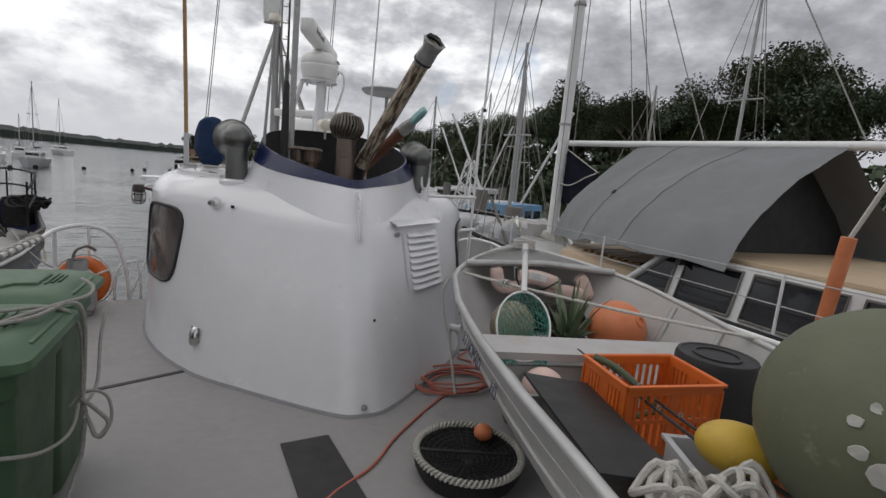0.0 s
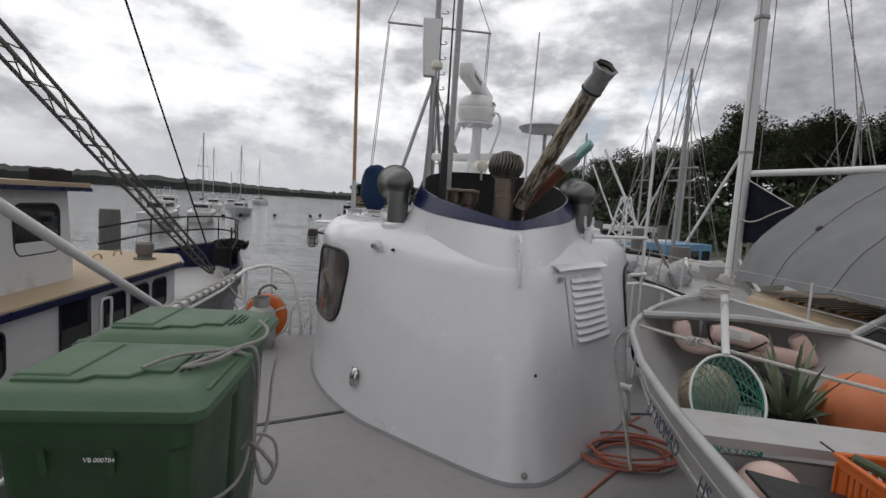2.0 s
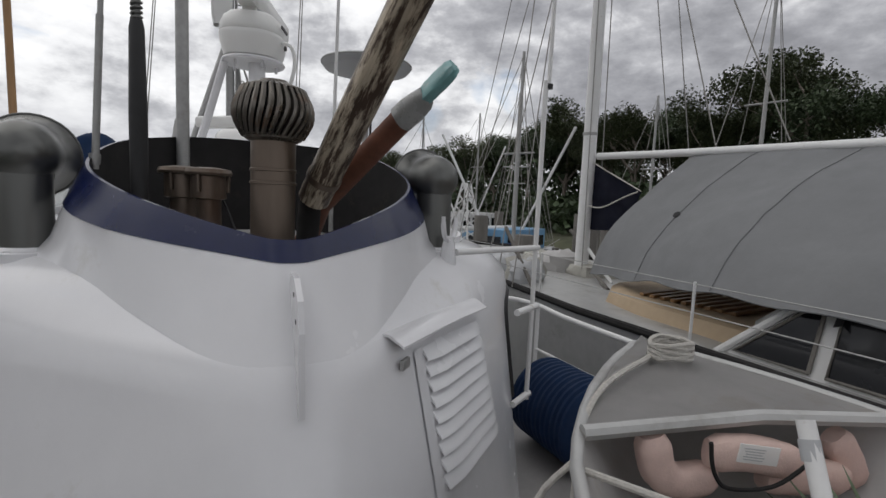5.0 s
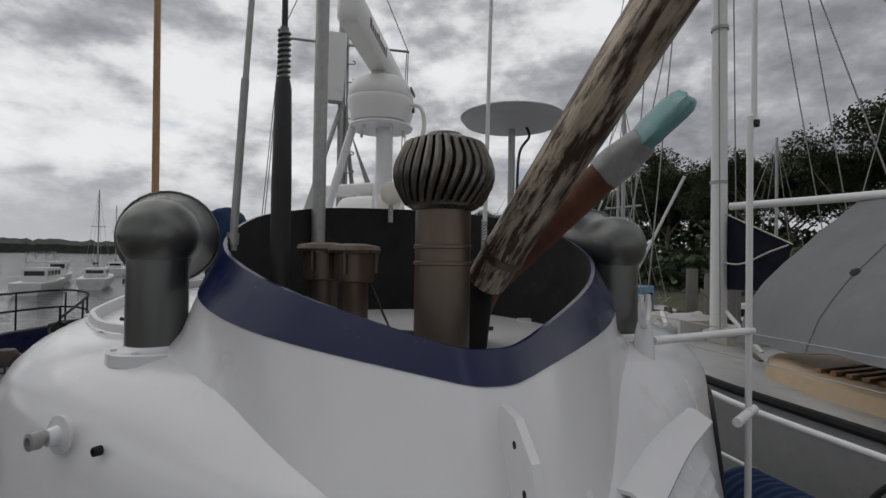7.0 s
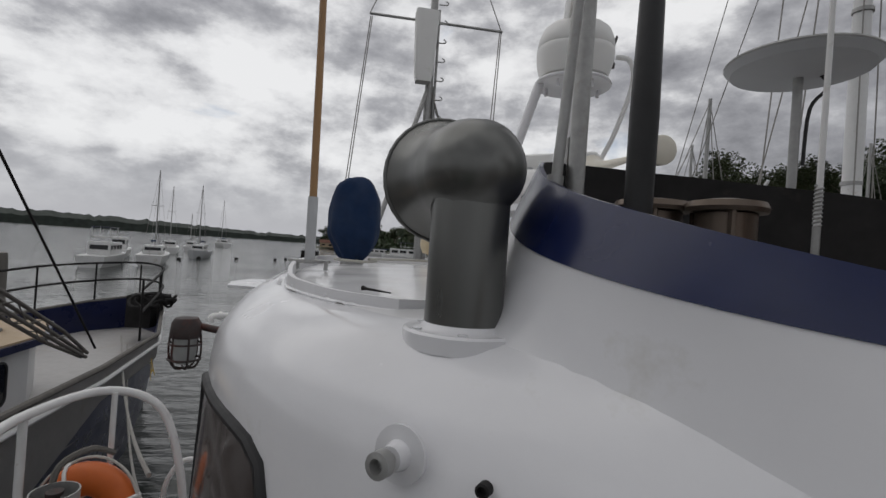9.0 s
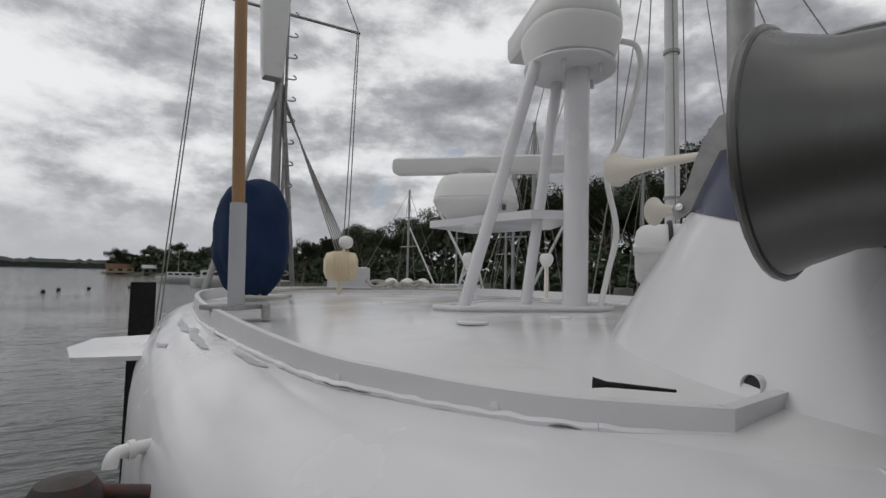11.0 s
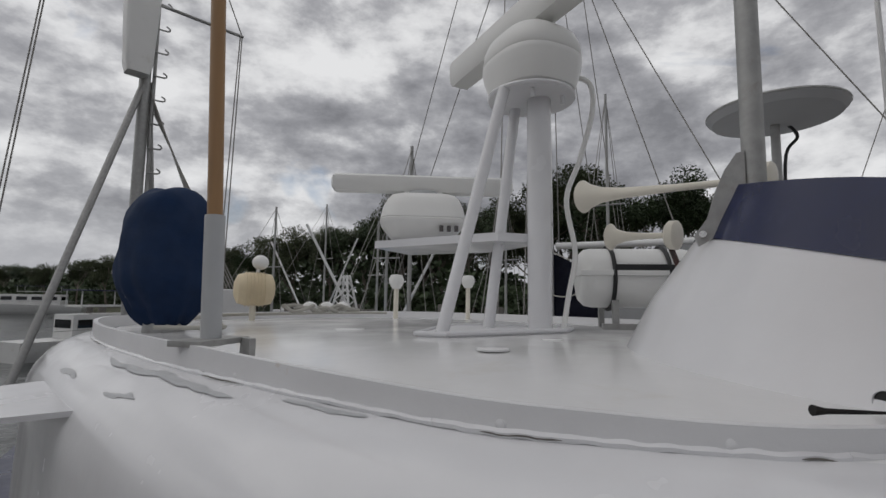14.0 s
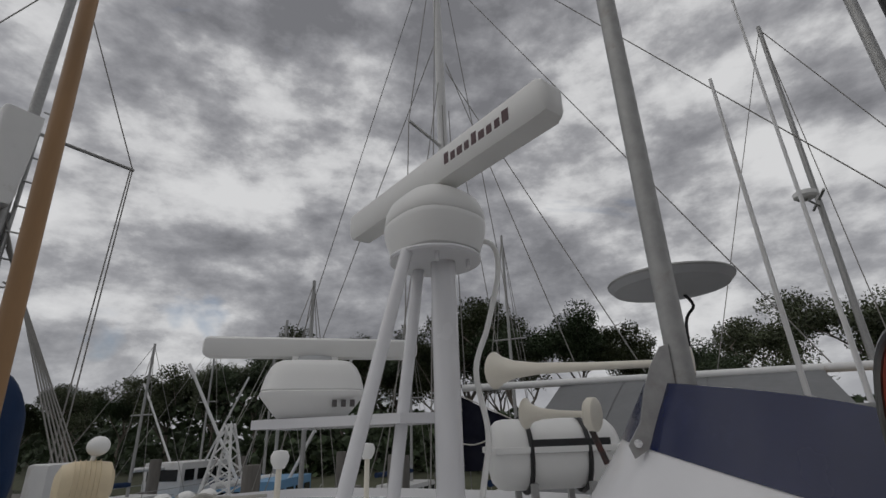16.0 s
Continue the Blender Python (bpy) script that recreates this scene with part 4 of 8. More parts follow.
# ---- on the roof ----
rad = thing("radar_stand", (0.03, 3.05, 1.53), "white tripod radar stand with a shelf on the roof", "radar mast")
bm = bmesh.new()
tri = [(-0.60, 3.06), (-0.54, 2.96), (0.06, 2.80), (0.20, 2.84), (0.22, 2.96), (0.04, 3.28), (-0.08, 3.34), (-0.20, 3.30)]
prism(bm, tri, 1.52, 1.544)
part("base_plate", bm, M_CURB, rad, "", False)
part("base_rim", TB([(x, y, 1.544) for x, y in tri + tri[:1]], 0.010, 8), M_WHITE, rad)
part("column", TB([(0.05, 2.92, 1.54), (0.05, 2.92, 2.64)], 0.056, 24), M_WHITE, rad)
for a_, b_ in (((-0.456, 3.06, 1.54), (-0.155, 2.975, 2.63)), ((-0.05, 3.14, 1.54), (0.07, 3.07, 2.63))):
    part("leg", TB([a_, b_], 0.027, 14), M_WHITE, rad)
part("top_plate", LA([(0.205, 2.625), (0.21, 2.635), (0.205, 2.645), (0, 2.645)], (0.03, 2.95, 0), 36), M_WHITE, rad)
bm = bmesh.new()
prism(bm, [(-0.22, 3.80), (0.18, 3.95), (0.34, 3.40), (0.12, 2.93), (-0.10, 3.05)], 1.945, 1.985)
part("shelf", bm, M_WHITE, rad, "", False)
for a in range(5):
    part("bolt", TB([(0.03 + 0.15 * math.cos(a * 1.256), 2.95 + 0.15 * math.sin(a * 1.256), 2.585), (0.03 + 0.15 * math.cos(a * 1.256), 2.95 + 0.15 * math.sin(a * 1.256), 2.63)], 0.010, 8), M_WHITE, rad)


def scanner(c, z, turn, length, w, h, label, marks):
    """An open-array radar: pedestal, neck and bar."""
    th = thing("radar_scanner", (c[0], c[1], z), label, "radar", "open-array radars")
    R = Matrix.Translation((c[0], c[1], z)) @ Matrix.Rotation(radians(turn), 4, "Z")
    bm = bmesh.new()
    rings = []
    px_ = 2.7 if marks else 5.5
    if not marks:
        w *= 0.94
    prof_ = ((0, 0.80), (0.03 * h, 0.86), (0.30 * h, 0.97), (0.44 * h, 1.0), (0.50 * h, 1.0), (0.53 * h, 0.975), (0.56 * h, 0.995), (0.70 * h, 0.97), (0.86 * h, 0.88), (0.97 * h, 0.72), (h, 0.6))
    if not marks:
        prof_ = ((0, 0.62), (0.02 * h, 0.68), (0.08 * h, 0.74), (0.34 * h, 0.97), (0.38 * h, 1.0), (0.43 * h, 1.0), (0.45 * h, 0.975), (0.47 * h, 0.99), (0.72 * h, 0.92), (0.88 * h, 0.84), (0.96 * h, 0.76), (h, 0.66))
    for hh, k in prof_:
        row = []
        for i in range(36):
            a = 2 * math.pi * i / 36
            ca, sa = math.cos(a), math.sin(a)
            q = (abs(ca) ** px_ + abs(sa) ** px_) ** (-1 / px_)
            row.append(R @ Vector((w * k * ca * q, w * 0.92 * k * sa * q, hh)))
        rings.append(row)
    loft(bm, rings, True, True, True)
    ped = part("pedestal", bm, M_PLAST, th)
    part("neck", LA([(w * 0.42, h - 0.01), (w * 0.38, h + 0.03), (0, h + 0.03)], (c[0], c[1], z), 24), M_GREYP, th)
    bm = bmesh.new()
    rings = []
    hb, wb = (0.078, 0.070) if marks else (0.046, 0.06)
    for x, k in ((-0.5, 0.55), (-0.492, 0.85), (-0.475, 1.0), (-0.2, 1), (0.2, 1), (0.475, 1.0), (0.492, 0.85), (0.5, 0.55)):
        rings.append([R @ Vector((x * length, yy * wb * k, h + 0.03 + hb + zz * hb * k)) for yy, zz in ((-1, -0.55), (-0.75, -1), (0.75, -1), (1, -0.55), (1, 0.75), (0.8, 1), (-0.8, 1), (-1, 0.75))])
    loft(bm, rings, True, True, True)
    bar = part("bar", bm, M_PLAST, th)
    part("bar_seat", B((0, 0, h + 0.022), (0.22, 0.09, 0.02), R, 0.005), M_PLAST, th)
    if marks:
        # plain dark shapes where the maker's mark stands
        for s in (1, -1):
            for k in range(9):
                part("mark", B((-0.57 + 0.047 * k, s * (wb + 0.0008), h + 0.03 + hb - (0.008 if k % 4 else 0)), (0.030 if k % 3 else 0.036, 0.0016, 0.040 if k % 4 else 0.056), R), M_MARK, bar)
        for k in range(8):
            part("mark", B((-0.07 + 0.02 * k, -w * 0.915, h * 0.74), (0.013, 0.010, 0.018), R), M_DARKP, ped)
        part("socket", LA([(0.018, 0), (0.018, 0.02), (0.010, 0.022), (0.009, 0.01), (0, 0.01)], R @ Vector((0.02, -w * 0.87, h * 0.36)), 14, along(R.to_3x3() @ Vector((0, -1, 0)))), M_DARKP, ped)
    else:
        for k in range(3):
            part("socket", B((w * 0.60 + 0.04 * k - 0.05, -w * 0.86, h * 0.22), (0.02, 0.02, 0.03), R), M_DARKP, ped)
    return th


scanner((0.03, 2.95), 2.648, 70, 1.52, 0.228, 0.30, "white open-array radar scanner with a dark printed name on a tripod", True)
scanner((0.035, 3.69), 1.99, -42, 1.04, 0.255, 0.26, "white open-array radar scanner low on a shelf", False)
solo("radar_cable", TB(spline([(0.20, 2.80, 2.76), (0.26, 2.76, 2.73), (0.28, 2.76, 2.6), (0.22, 2.80, 2.35), (0.16, 2.84, 2.15), (0.20, 2.82, 1.9), (0.17, 2.84, 1.7), (0.12, 2.84, 1.545)], 6), 0.013, 10), M_PLAST, "looping white radar cable", "cable")


def horn(a, b, bell, drum, label):
    th = thing("air_horn", a, label, "horn", "air horns by the funnel")
    a, b = Vector(a), Vector(b)
    d, L = along(a - b), (a - b).length
    part("trumpet", LA([(0.012, 0), (0.014, L * 0.4), (0.022, L * 0.72), (0.034, L * 0.87), (bell * 0.75, L * 0.96), (bell, L), (bell * 0.96, L + 0.004), (bell * 0.7, L * 0.965), (0.03, L * 0.86), (0, L * 0.8)], b, 24, d), M_CREAM, th)
    part("drum", LA([(0.02, -0.055), (drum * 0.9, -0.05), (drum, -0.045), (drum, -0.018), (drum * 0.85, -0.008), (0.02, 0), (0, 0)], b, 24, d), M_CREAM, th)
    return th


h_ = horn((0.06, 2.70, 2.13), (-0.02, 2.04, 2.085), 0.072, 0.055, "long cream trumpet air horn pointing forward")
part("bracket", TB([(-0.02, 2.06, 1.95), (-0.02, 2.07, 2.07)], 0.012, 8), M_STEEL, h_)
h_ = horn((0.26, 2.67, 1.97), (0.24, 2.42, 1.955), 0.062, 0.062, "short cream trumpet air horn by the funnel")
part("bracket", TB([(0.24, 2.36, 1.78), (0.24, 2.42, 1.95)], 0.012, 8), M_BRONZE, h_)

raft = thing("liferaft_canister", (0.72, 2.80, 1.53), "white liferaft canister in a metal cradle with black straps", "liferaft")
RM = Matrix.Translation((0.76, 2.765, 1.80)) @ Matrix.Rotation(radians(-52), 4, "Z") @ Matrix.Diagonal((0.86, 1, 1, 1))
bm = bmesh.new()
rings = []
for x, k in ((-0.36, 0.55), (-0.35, 0.78), (-0.32, 0.93), (-0.28, 0.98), (0.28, 0.98), (0.32, 0.93), (0.35, 0.78), (0.36, 0.55)):
    rings.append([RM @ Vector((x, 0.17 * k * math.cos(a * 0.2618), 0.165 * k * math.sin(a * 0.2618))) for a in range(24)])
loft(bm, rings, True, True, True)
part("shell", bm, M_PLAST, raft)
part("seam_band", B((0, 0, 0.02), (0.74, 0.362, 0.03), RM, 0.01), M_PLAST, raft)
for x in (-0.17, 0.15):
    part("strap", TB([RM @ Vector((x, 0.176 * math.cos(a * 0.3), 0.171 * math.sin(a * 0.3))) for a in range(22)], 0.012, 6), M_BLACK, raft)
    part("cradle_leg", B((x, -0.16, -0.20), (0.035, 0.03, 0.16), RM), M_STEEL, raft)
    part("cradle_leg", B((x, 0.16, -0.20), (0.035, 0.03, 0.16), RM), M_STEEL, raft)
part("cradle_bar", B((0, -0.165, -0.255), (0.50, 0.035, 0.03), RM), M_STEEL, raft)
part("black_band", B((0.05, -0.172, 0.035), (0.44, 0.012, 0.06), RM, 0.004), M_BLACK, raft)

# flagstaff at the curb, with a bracket
fl = thing("flagstaff", (-1.34, 3.09, 1.50), "varnished wooden staff in a grey steel socket at the roof edge", "flagstaff")
part("socket", TB([(-1.34, 3.09, 1.54), (-1.345, 3.10, 1.90)], 0.027, 16), M_GREYP, fl)
part("staff", TB([(-1.345, 3.10, 1.88), (-1.36, 3.13, 2.5), (-1.40, 3.20, 4.1)], [0.021, 0.021, 0.018], 14), M_WOOD, fl)
part("bracket", B((-1.34, 3.09, 1.553), (0.20, 0.10, 0.016), Matrix.Translation((-1.34, 3.09, 0)) @ Matrix.Rotation(radians(30), 4, "Z") @ Matrix.Translation((1.34, -3.09, 0)), 0.003), M_STEEL, fl)
for dx in (-0.07, 0.08):
    part("lug", B((-1.33 + dx, 3.06, 1.535), (0.02, 0.06, 0.05), None, 0.004), M_STEEL, fl)

# canvas-covered searchlight
cv = thing("covered_searchlight", (-1.13, 4.18, 1.53), "searchlight under a loose blue canvas cover on the roof", "covered lamp")
bm = BL((-1.13, 4.18, 1.845), (0.195, 0.20, 0.325), 40, 0.07, 2.2, 1.532, 2.6)
for v in bm.verts:
    a = math.atan2(v.co.y - 4.18, v.co.x + 1.13)
    f = 0.016 * math.sin(a * 9 + v.co.z * 9) * max(0, min(1, (2.05 - v.co.z) * 2)) + 0.02 * noise.noise(v.co * 7)
    v.co += Vector((math.cos(a), math.sin(a), 0)) * f
    if v.co.z < 1.70:
        v.co.x += (-1.13 - v.co.x) * (1.70 - v.co.z) * 1.3
        v.co.y += (4.18 - v.co.y) * (1.70 - v.co.z) * 1.3
part("cover", bm, M_CANVAS, cv)
part("tie_cord", TB([(-1.13 + 0.155 * math.cos(a * 0.4), 4.18 + 0.155 * math.sin(a * 0.4), 1.665) for a in range(17)], 0.006, 6), M_GROPE, cv)
part("foot", LA([(0.09, 1.50), (0.08, 1.58), (0, 1.6)], (-1.13, 4.18, 0), 16), M_STEEL, cv)

# small lights, floodlight and coiled lines near the front edge
for x, y, z in ((0.44, 4.37, 1.81), (1.10, 4.25, 1.83)):
    th = thing("roof_light", (x, y, 1.53), "small cream mushroom-topped light on a stem", "lamp", "roof lights")
    part("stem", TB([(x, y, 1.50), (x, y, z - 0.05)], 0.018, 10), M_CREAM, th)
    part("lamp_head", LA([(0.03, z - 0.07), (0.052, z - 0.03), (0.055, z), (0.04, z + 0.03), (0, z + 0.035)], (x, y, 0), 18), M_PLAST, th)
fd = thing("floodlight", (-0.40, 4.85, 1.53), "yellowed ribbed floodlight on a short bracket", "lamp")
part("head", LA([(0.05, -0.12), (0.095, -0.10), (0.11, -0.05), (0.11, 0.05), (0.10, 0.11), (0.06, 0.13), (0, 0.13)], (-0.40, 4.85, 1.72), 20, along((0.95, -0.3, 0))), M_TANP, fd)
for k in range(6):
    part("fin", LA([(0.113, -0.002), (0.118, 0), (0.113, 0.002)], Vector((-0.40, 4.85, 1.72)) + Vector((0.95, -0.3, 0)).normalized() * (-0.05 + 0.022 * k), 20, along((0.95, -0.3, 0)), False), M_TANP, fd)
part("bracket", TB([(-0.40, 4.85, 1.50), (-0.40, 4.85, 1.62)], 0.02, 10), M_CREAM, fd)
part("camera_pod", BL((-0.36, 4.85, 1.90), (0.055, 0.055, 0.05), 14), M_PLAST, fd)
part("pod_stem", TB([(-0.38, 4.85, 1.82), (-0.36, 4.85, 1.90)], 0.012, 8), M_PLAST, fd)
bm = bmesh.new()
random.seed(5)
for k in range(5):
    c = Vector((-0.1 + 0.10 * k, 4.75 + 0.05 * random.random(), 1.55))
    tube(bm, spline([c + Vector((0.11 * math.cos(a * 0.8 + k), 0.08 * math.sin(a * 0.8 + k), 0.02 + 0.045 * random.random())) for a in range(9)], 4), 0.013, 7)
solo("coiled_line", bm, M_NETG, "tangled pale grey line on the roof", "rope")
for x in (0.0, 0.14, 0.28):
    solo("line_block", BL((x, 4.80, 1.60), (0.055, 0.05, 0.04), 12, 0.1), M_PLAST, "white plastic line block on the roof", "block", "blocks on the roof")
bm = bmesh.new()
tube(bm, spline([(-1.0, 4.4, 1.545), (-0.6, 4.95, 1.545), (-0.2, 5.05, 1.545), (0.4, 5.1, 1.545), (0.8, 4.9, 1.545)], 6), 0.011, 7)
tube(bm, spline([(-1.25, 3.9, 1.545), (-1.05, 3.75, 1.545), (-0.95, 4.0, 1.545)], 6), 0.009, 7)
solo("deck_cable", bm, M_NETG, "grey cable lying along the roof edge", "cable")

# caged bulkhead lamp on the port side
lp = thing("bulkhead_lamp", (-1.67, 2.25, 1.29), "rusty caged bulkhead lamp with a glass jar on the house side", "lamp")
L0 = Vector((-1.672, 2.27, 1.262))
part("cap", LA([(0.050, 0.022), (0.052, 0.035), (0.048, 0.075), (0.038, 0.092), (0, 0.097)], L0, 18), M_BRONZE, lp)
part("jar", LA([(0.038, 0.026), (0.038, -0.042), (0.030, -0.070), (0, -0.076)], L0, 18), M_CLEAR, lp)
part("arm", TB([L0 + Vector((0.04, 0.02, 0.06)), (-1.56, 2.28, 1.31)], 0.013, 10), M_BRONZE, lp)
for k in range(6):
    a = 1.047 * k
    part("cage_bar", TB(spline([L0 + Vector((0.051 * math.cos(a), 0.051 * math.sin(a), 0.035)), L0 + Vector((0.054 * math.cos(a), 0.054 * math.sin(a), -0.035)), L0 + Vector((0.038 * math.cos(a), 0.038 * math.sin(a), -0.082)), L0 + Vector((0, 0, -0.09))], 4), 0.004, 6), M_BRONZE, lp)
for z in (0.0, -0.055):
    part("cage_ring", TB([L0 + Vector((0.0535 * math.cos(a * 0.35), 0.0535 * math.sin(a * 0.35), z)) for a in range(19)], 0.004, 6), M_BRONZE, lp)
stb = thing("vent_elbow", (-1.60, 2.38, 1.36), "white plastic pipe elbow on the house side", "pipe")
part("elbow", TB(spline([(-1.55, 2.42, 1.345), (-1.610, 2.40, 1.345), (-1.622, 2.39, 1.338), (-1.625, 2.385, 1.322)], 4), 0.012, 12), M_PLAST, stb)
part("collar", TB([(-1.590, 2.407, 1.345), (-1.600, 2.404, 1.345)], 0.017, 14), M_PLAST, stb)
# board standing out to port
bm = bmesh.new()
prism(bm, [(-1.52, 3.25), (-1.58, 3.85), (-1.78, 3.80), (-1.84, 3.55), (-1.80, 3.30)], 1.365, 1.38)
solo("side_board", bm, M_WHITE, "white board standing out from the house side", "board", smooth=False)
solo("side_fender_post", B((-1.68, 6.6, 0.42), (0.20, 0.20, 2.24), None, 0.012), M_SOOT, "dark square timber post beside the house", "post")

solo("loose_rod", TB([(-1.062, 1.808, 1.538), (-1.050, 1.795, 1.537), (-0.985, 1.738, 1.534)], [0.0075, 0.004, 0.002], 8), M_SOOT, "short dark rusty rod lying on the roof", "rod")


# ---- after deck: bins, rails, gas bottle, ring ----
def rrect(cx, cy, hx, hy, z, r=0.06, n=5):
    pts = []
    for sx, sy, a0 in ((1, 1, 0), (-1, 1, 90), (-1, -1, 180), (1, -1, 270)):
        for k in range(n + 1):
            a = radians(a0 + 90 * k / n)
            pts.append(Vector((cx + sx * (hx - r) + r * math.cos(a), cy + sy * (hy - r) + r * math.sin(a), z)))
    return pts


def wheelie_bin(cx, cy):
    """A two-wheeled bin whose front looks to +x."""
    th = thing("wheelie_bin", (cx, cy, 0), "large dark green plastic wheelie bin with a faded closed lid", "bin", "wheelie bins lashed on deck")
    bm = bmesh.new()
    loft(bm, [rrect(cx + 0.03, cy, 0.235, 0.215, 0.05), rrect(cx + 0.03, cy, 0.25, 0.22, 0.07), rrect(cx + 0.015, cy, 0.29, 0.255, 0.84), rrect(cx + 0.015, cy, 0.305, 0.272, 0.86), rrect(cx + 0.01, cy, 0.315, 0.28, 0.97)], True, True, True)
    part("body", bm, M_BINB, th)
    for s in (-1, 1):
        for x in (-0.12, 0.08):
            bm = bmesh.new()
            y = cy + s * 0.262
            loft(bm, [[(cx + x - 0.012, y, 0.86), (cx + x + 0.012, y, 0.86), (cx + x + 0.012, y + s * 0.012, 0.86), (cx + x - 0.012, y + s * 0.012, 0.86)], [(cx + x - 0.010, y - s * 0.012, 0.76), (cx + x + 0.010, y - s * 0.012, 0.76), (cx + x + 0.010, y - s * 0.008, 0.76), (cx + x - 0.010, y - s * 0.008, 0.76)]], True, True, True)
            part("rib", bm, M_BINB, th, "", False)
    bm = bmesh.new()
    loft(bm, [rrect(cx + 0.02, cy, 0.345, 0.298, 0.955, 0.05), rrect(cx + 0.02, cy, 0.352, 0.304, 0.965, 0.05), rrect(cx + 0.02, cy, 0.350, 0.302, 0.995, 0.05), rrect(cx + 0.015, cy, 0.335, 0.285, 1.008, 0.06), rrect(cx + 0.01, cy, 0.31, 0.262, 1.03, 0.07), rrect(cx + 0.0, cy, 0.28, 0.235, 1.042, 0.07)], True, True, True)
    lid = part("lid", bm, M_BINL, th)
    step = [(-0.265, -0.20), (-0.06, -0.20), (-0.035, -0.155), (0.07, -0.155), (0.10, -0.10), (0.185, -0.10)]
    step += [(x, -y) for x, y in reversed(step)]
    for x0, sy, z0, z1 in ((0.0, 1.0, 1.038, 1.054), (-0.12, 0.84, 1.052, 1.062)):
        bm = bmesh.new()
        sec = lambda k, z: [(cx + x0 - 0.03 + (x + 0.04) * k, cy + y * sy * k, z) for x, y in step]
        loft(bm, [sec(1.0, z0), sec(0.985, z1 - 0.003), sec(0.955, z1)] if x0 == 0 else [[(cx + x, cy + y, z) for x, y in ((-0.265 + e, -0.175 + e), (-0.09 - e, -0.175 + e), (-0.09 - e, 0.175 - e), (-0.265 + e, 0.175 - e))] for e, z in ((0, z0), (0.006, z1 - 0.002), (0.014, z1))], True, False, True)
        part("raised_panel", bm, M_BINL, lid, "", False)
    part("front_lip", B((cx + 0.30, cy, 1.012), (0.09, 0.34, 0.02), None, 0.008), M_BINL, lid)
    for k in range(3):
        part("imprint", B((cx + 0.215 + 0.02 * k, cy + 0.02, 1.046), (0.010, 0.20 - 0.04 * k, 0.006)), M_BINB, lid)
    part("hinge_bar", TB([(cx - 0.36, cy - 0.27, 0.975), (cx - 0.36, cy + 0.27, 0.975)], 0.018, 12), M_BINB, th)
    for s in (-1, 1):
        part("hinge_arm", TB([(cx - 0.26, cy + s * 0.24, 0.985), (cx - 0.365, cy + s * 0.24, 0.975)], [0.022, 0.024], 10), M_BINL, th)
        part("hinge_pin", LA([(0.016, -0.02), (0.016, 0.02), (0, 0.02)], (cx - 0.362, cy + s * 0.28, 0.975), 12, along((0, 1, 0))), M_BLACK, th)
        wh = part("wheel", LA([(0.03, -0.025), (0.10, -0.025), (0.10, 0.025), (0.03, 0.025)], (cx - 0.27, cy + s * 0.25, 0.10), 24, along((0, 1, 0))), M_BLACK, th)
    return th


bin_a = wheelie_bin(-1.82, -0.91)
bin_b = copy_thing(bin_a, Matrix.Translation((-1.86, -0.27, 0)))
letters("serial_number", "VB 000784", 0.021, Matrix.Translation((-1.77, -1.1795, 0.82)) @ Matrix.Rotation(radians(90), 4, "X"), M_PLAST, bin_a, "small white stencilled number")
lash = bmesh.new()
tube(lash, spline([(-1.46, -0.60, 0.50), (-1.44, -0.62, 0.75), (-1.43, -0.66, 0.99), (-1.47, -0.70, 1.05), (-1.52, -0.92, 1.06), (-1.60, -1.0, 1.062)], 6), 0.008, 7)
tube(lash, spline([(-1.60, -1.0, 1.062), (-1.50, -0.8, 1.065), (-1.44, -0.55, 1.04), (-1.45, -0.42, 1.05), (-1.52, -0.30, 1.056)], 6), 0.008, 7)
tube(lash, spline([(-1.46, -0.62, 0.60), (-1.40, -0.60, 0.52), (-1.36, -0.61, 0.46), (-1.40, -0.64, 0.42), (-1.44, -0.62, 0.50), (-1.46, -0.66, 0.30), (-1.50, -0.95, 0.12), (-1.54, -1.1, 0.02)], 6), 0.009, 7)
tube(lash, spline([(-1.45, -0.62, 0.55), (-1.44, -0.42, 0.58), (-1.47, -0.2, 0.72), (-1.49, 0.02, 0.8)], 6), 0.008, 7)
tube(lash, spline([(-1.50, -0.62, 0.56), (-1.44, -0.60, 0.62), (-1.37, -0.58, 0.58), (-1.35, -0.60, 0.48), (-1.39, -0.62, 0.40), (-1.43, -0.61, 0.47), (-1.45, -0.60, 0.56)], 6), 0.007, 7)
tube(lash, spline([(-1.72, -1.02, 1.064), (-1.68, -0.93, 1.070), (-1.62, -0.86, 1.068), (-1.50, -0.74, 1.04), (-1.45, -0.64, 0.92), (-1.45, -0.62, 0.60)], 6), 0.007, 7)
tube(lash, spline([(-1.46, -0.64, 0.58), (-1.45, -0.80, 0.54), (-1.47, -1.0, 0.58), (-1.52, -1.17, 0.66), (-1.70, -1.21, 0.70)], 6), 0.007, 7)
solo("lashing_rope", lash, M_GROPE, "grey rope lashed over the bin lids and knotted", "rope")


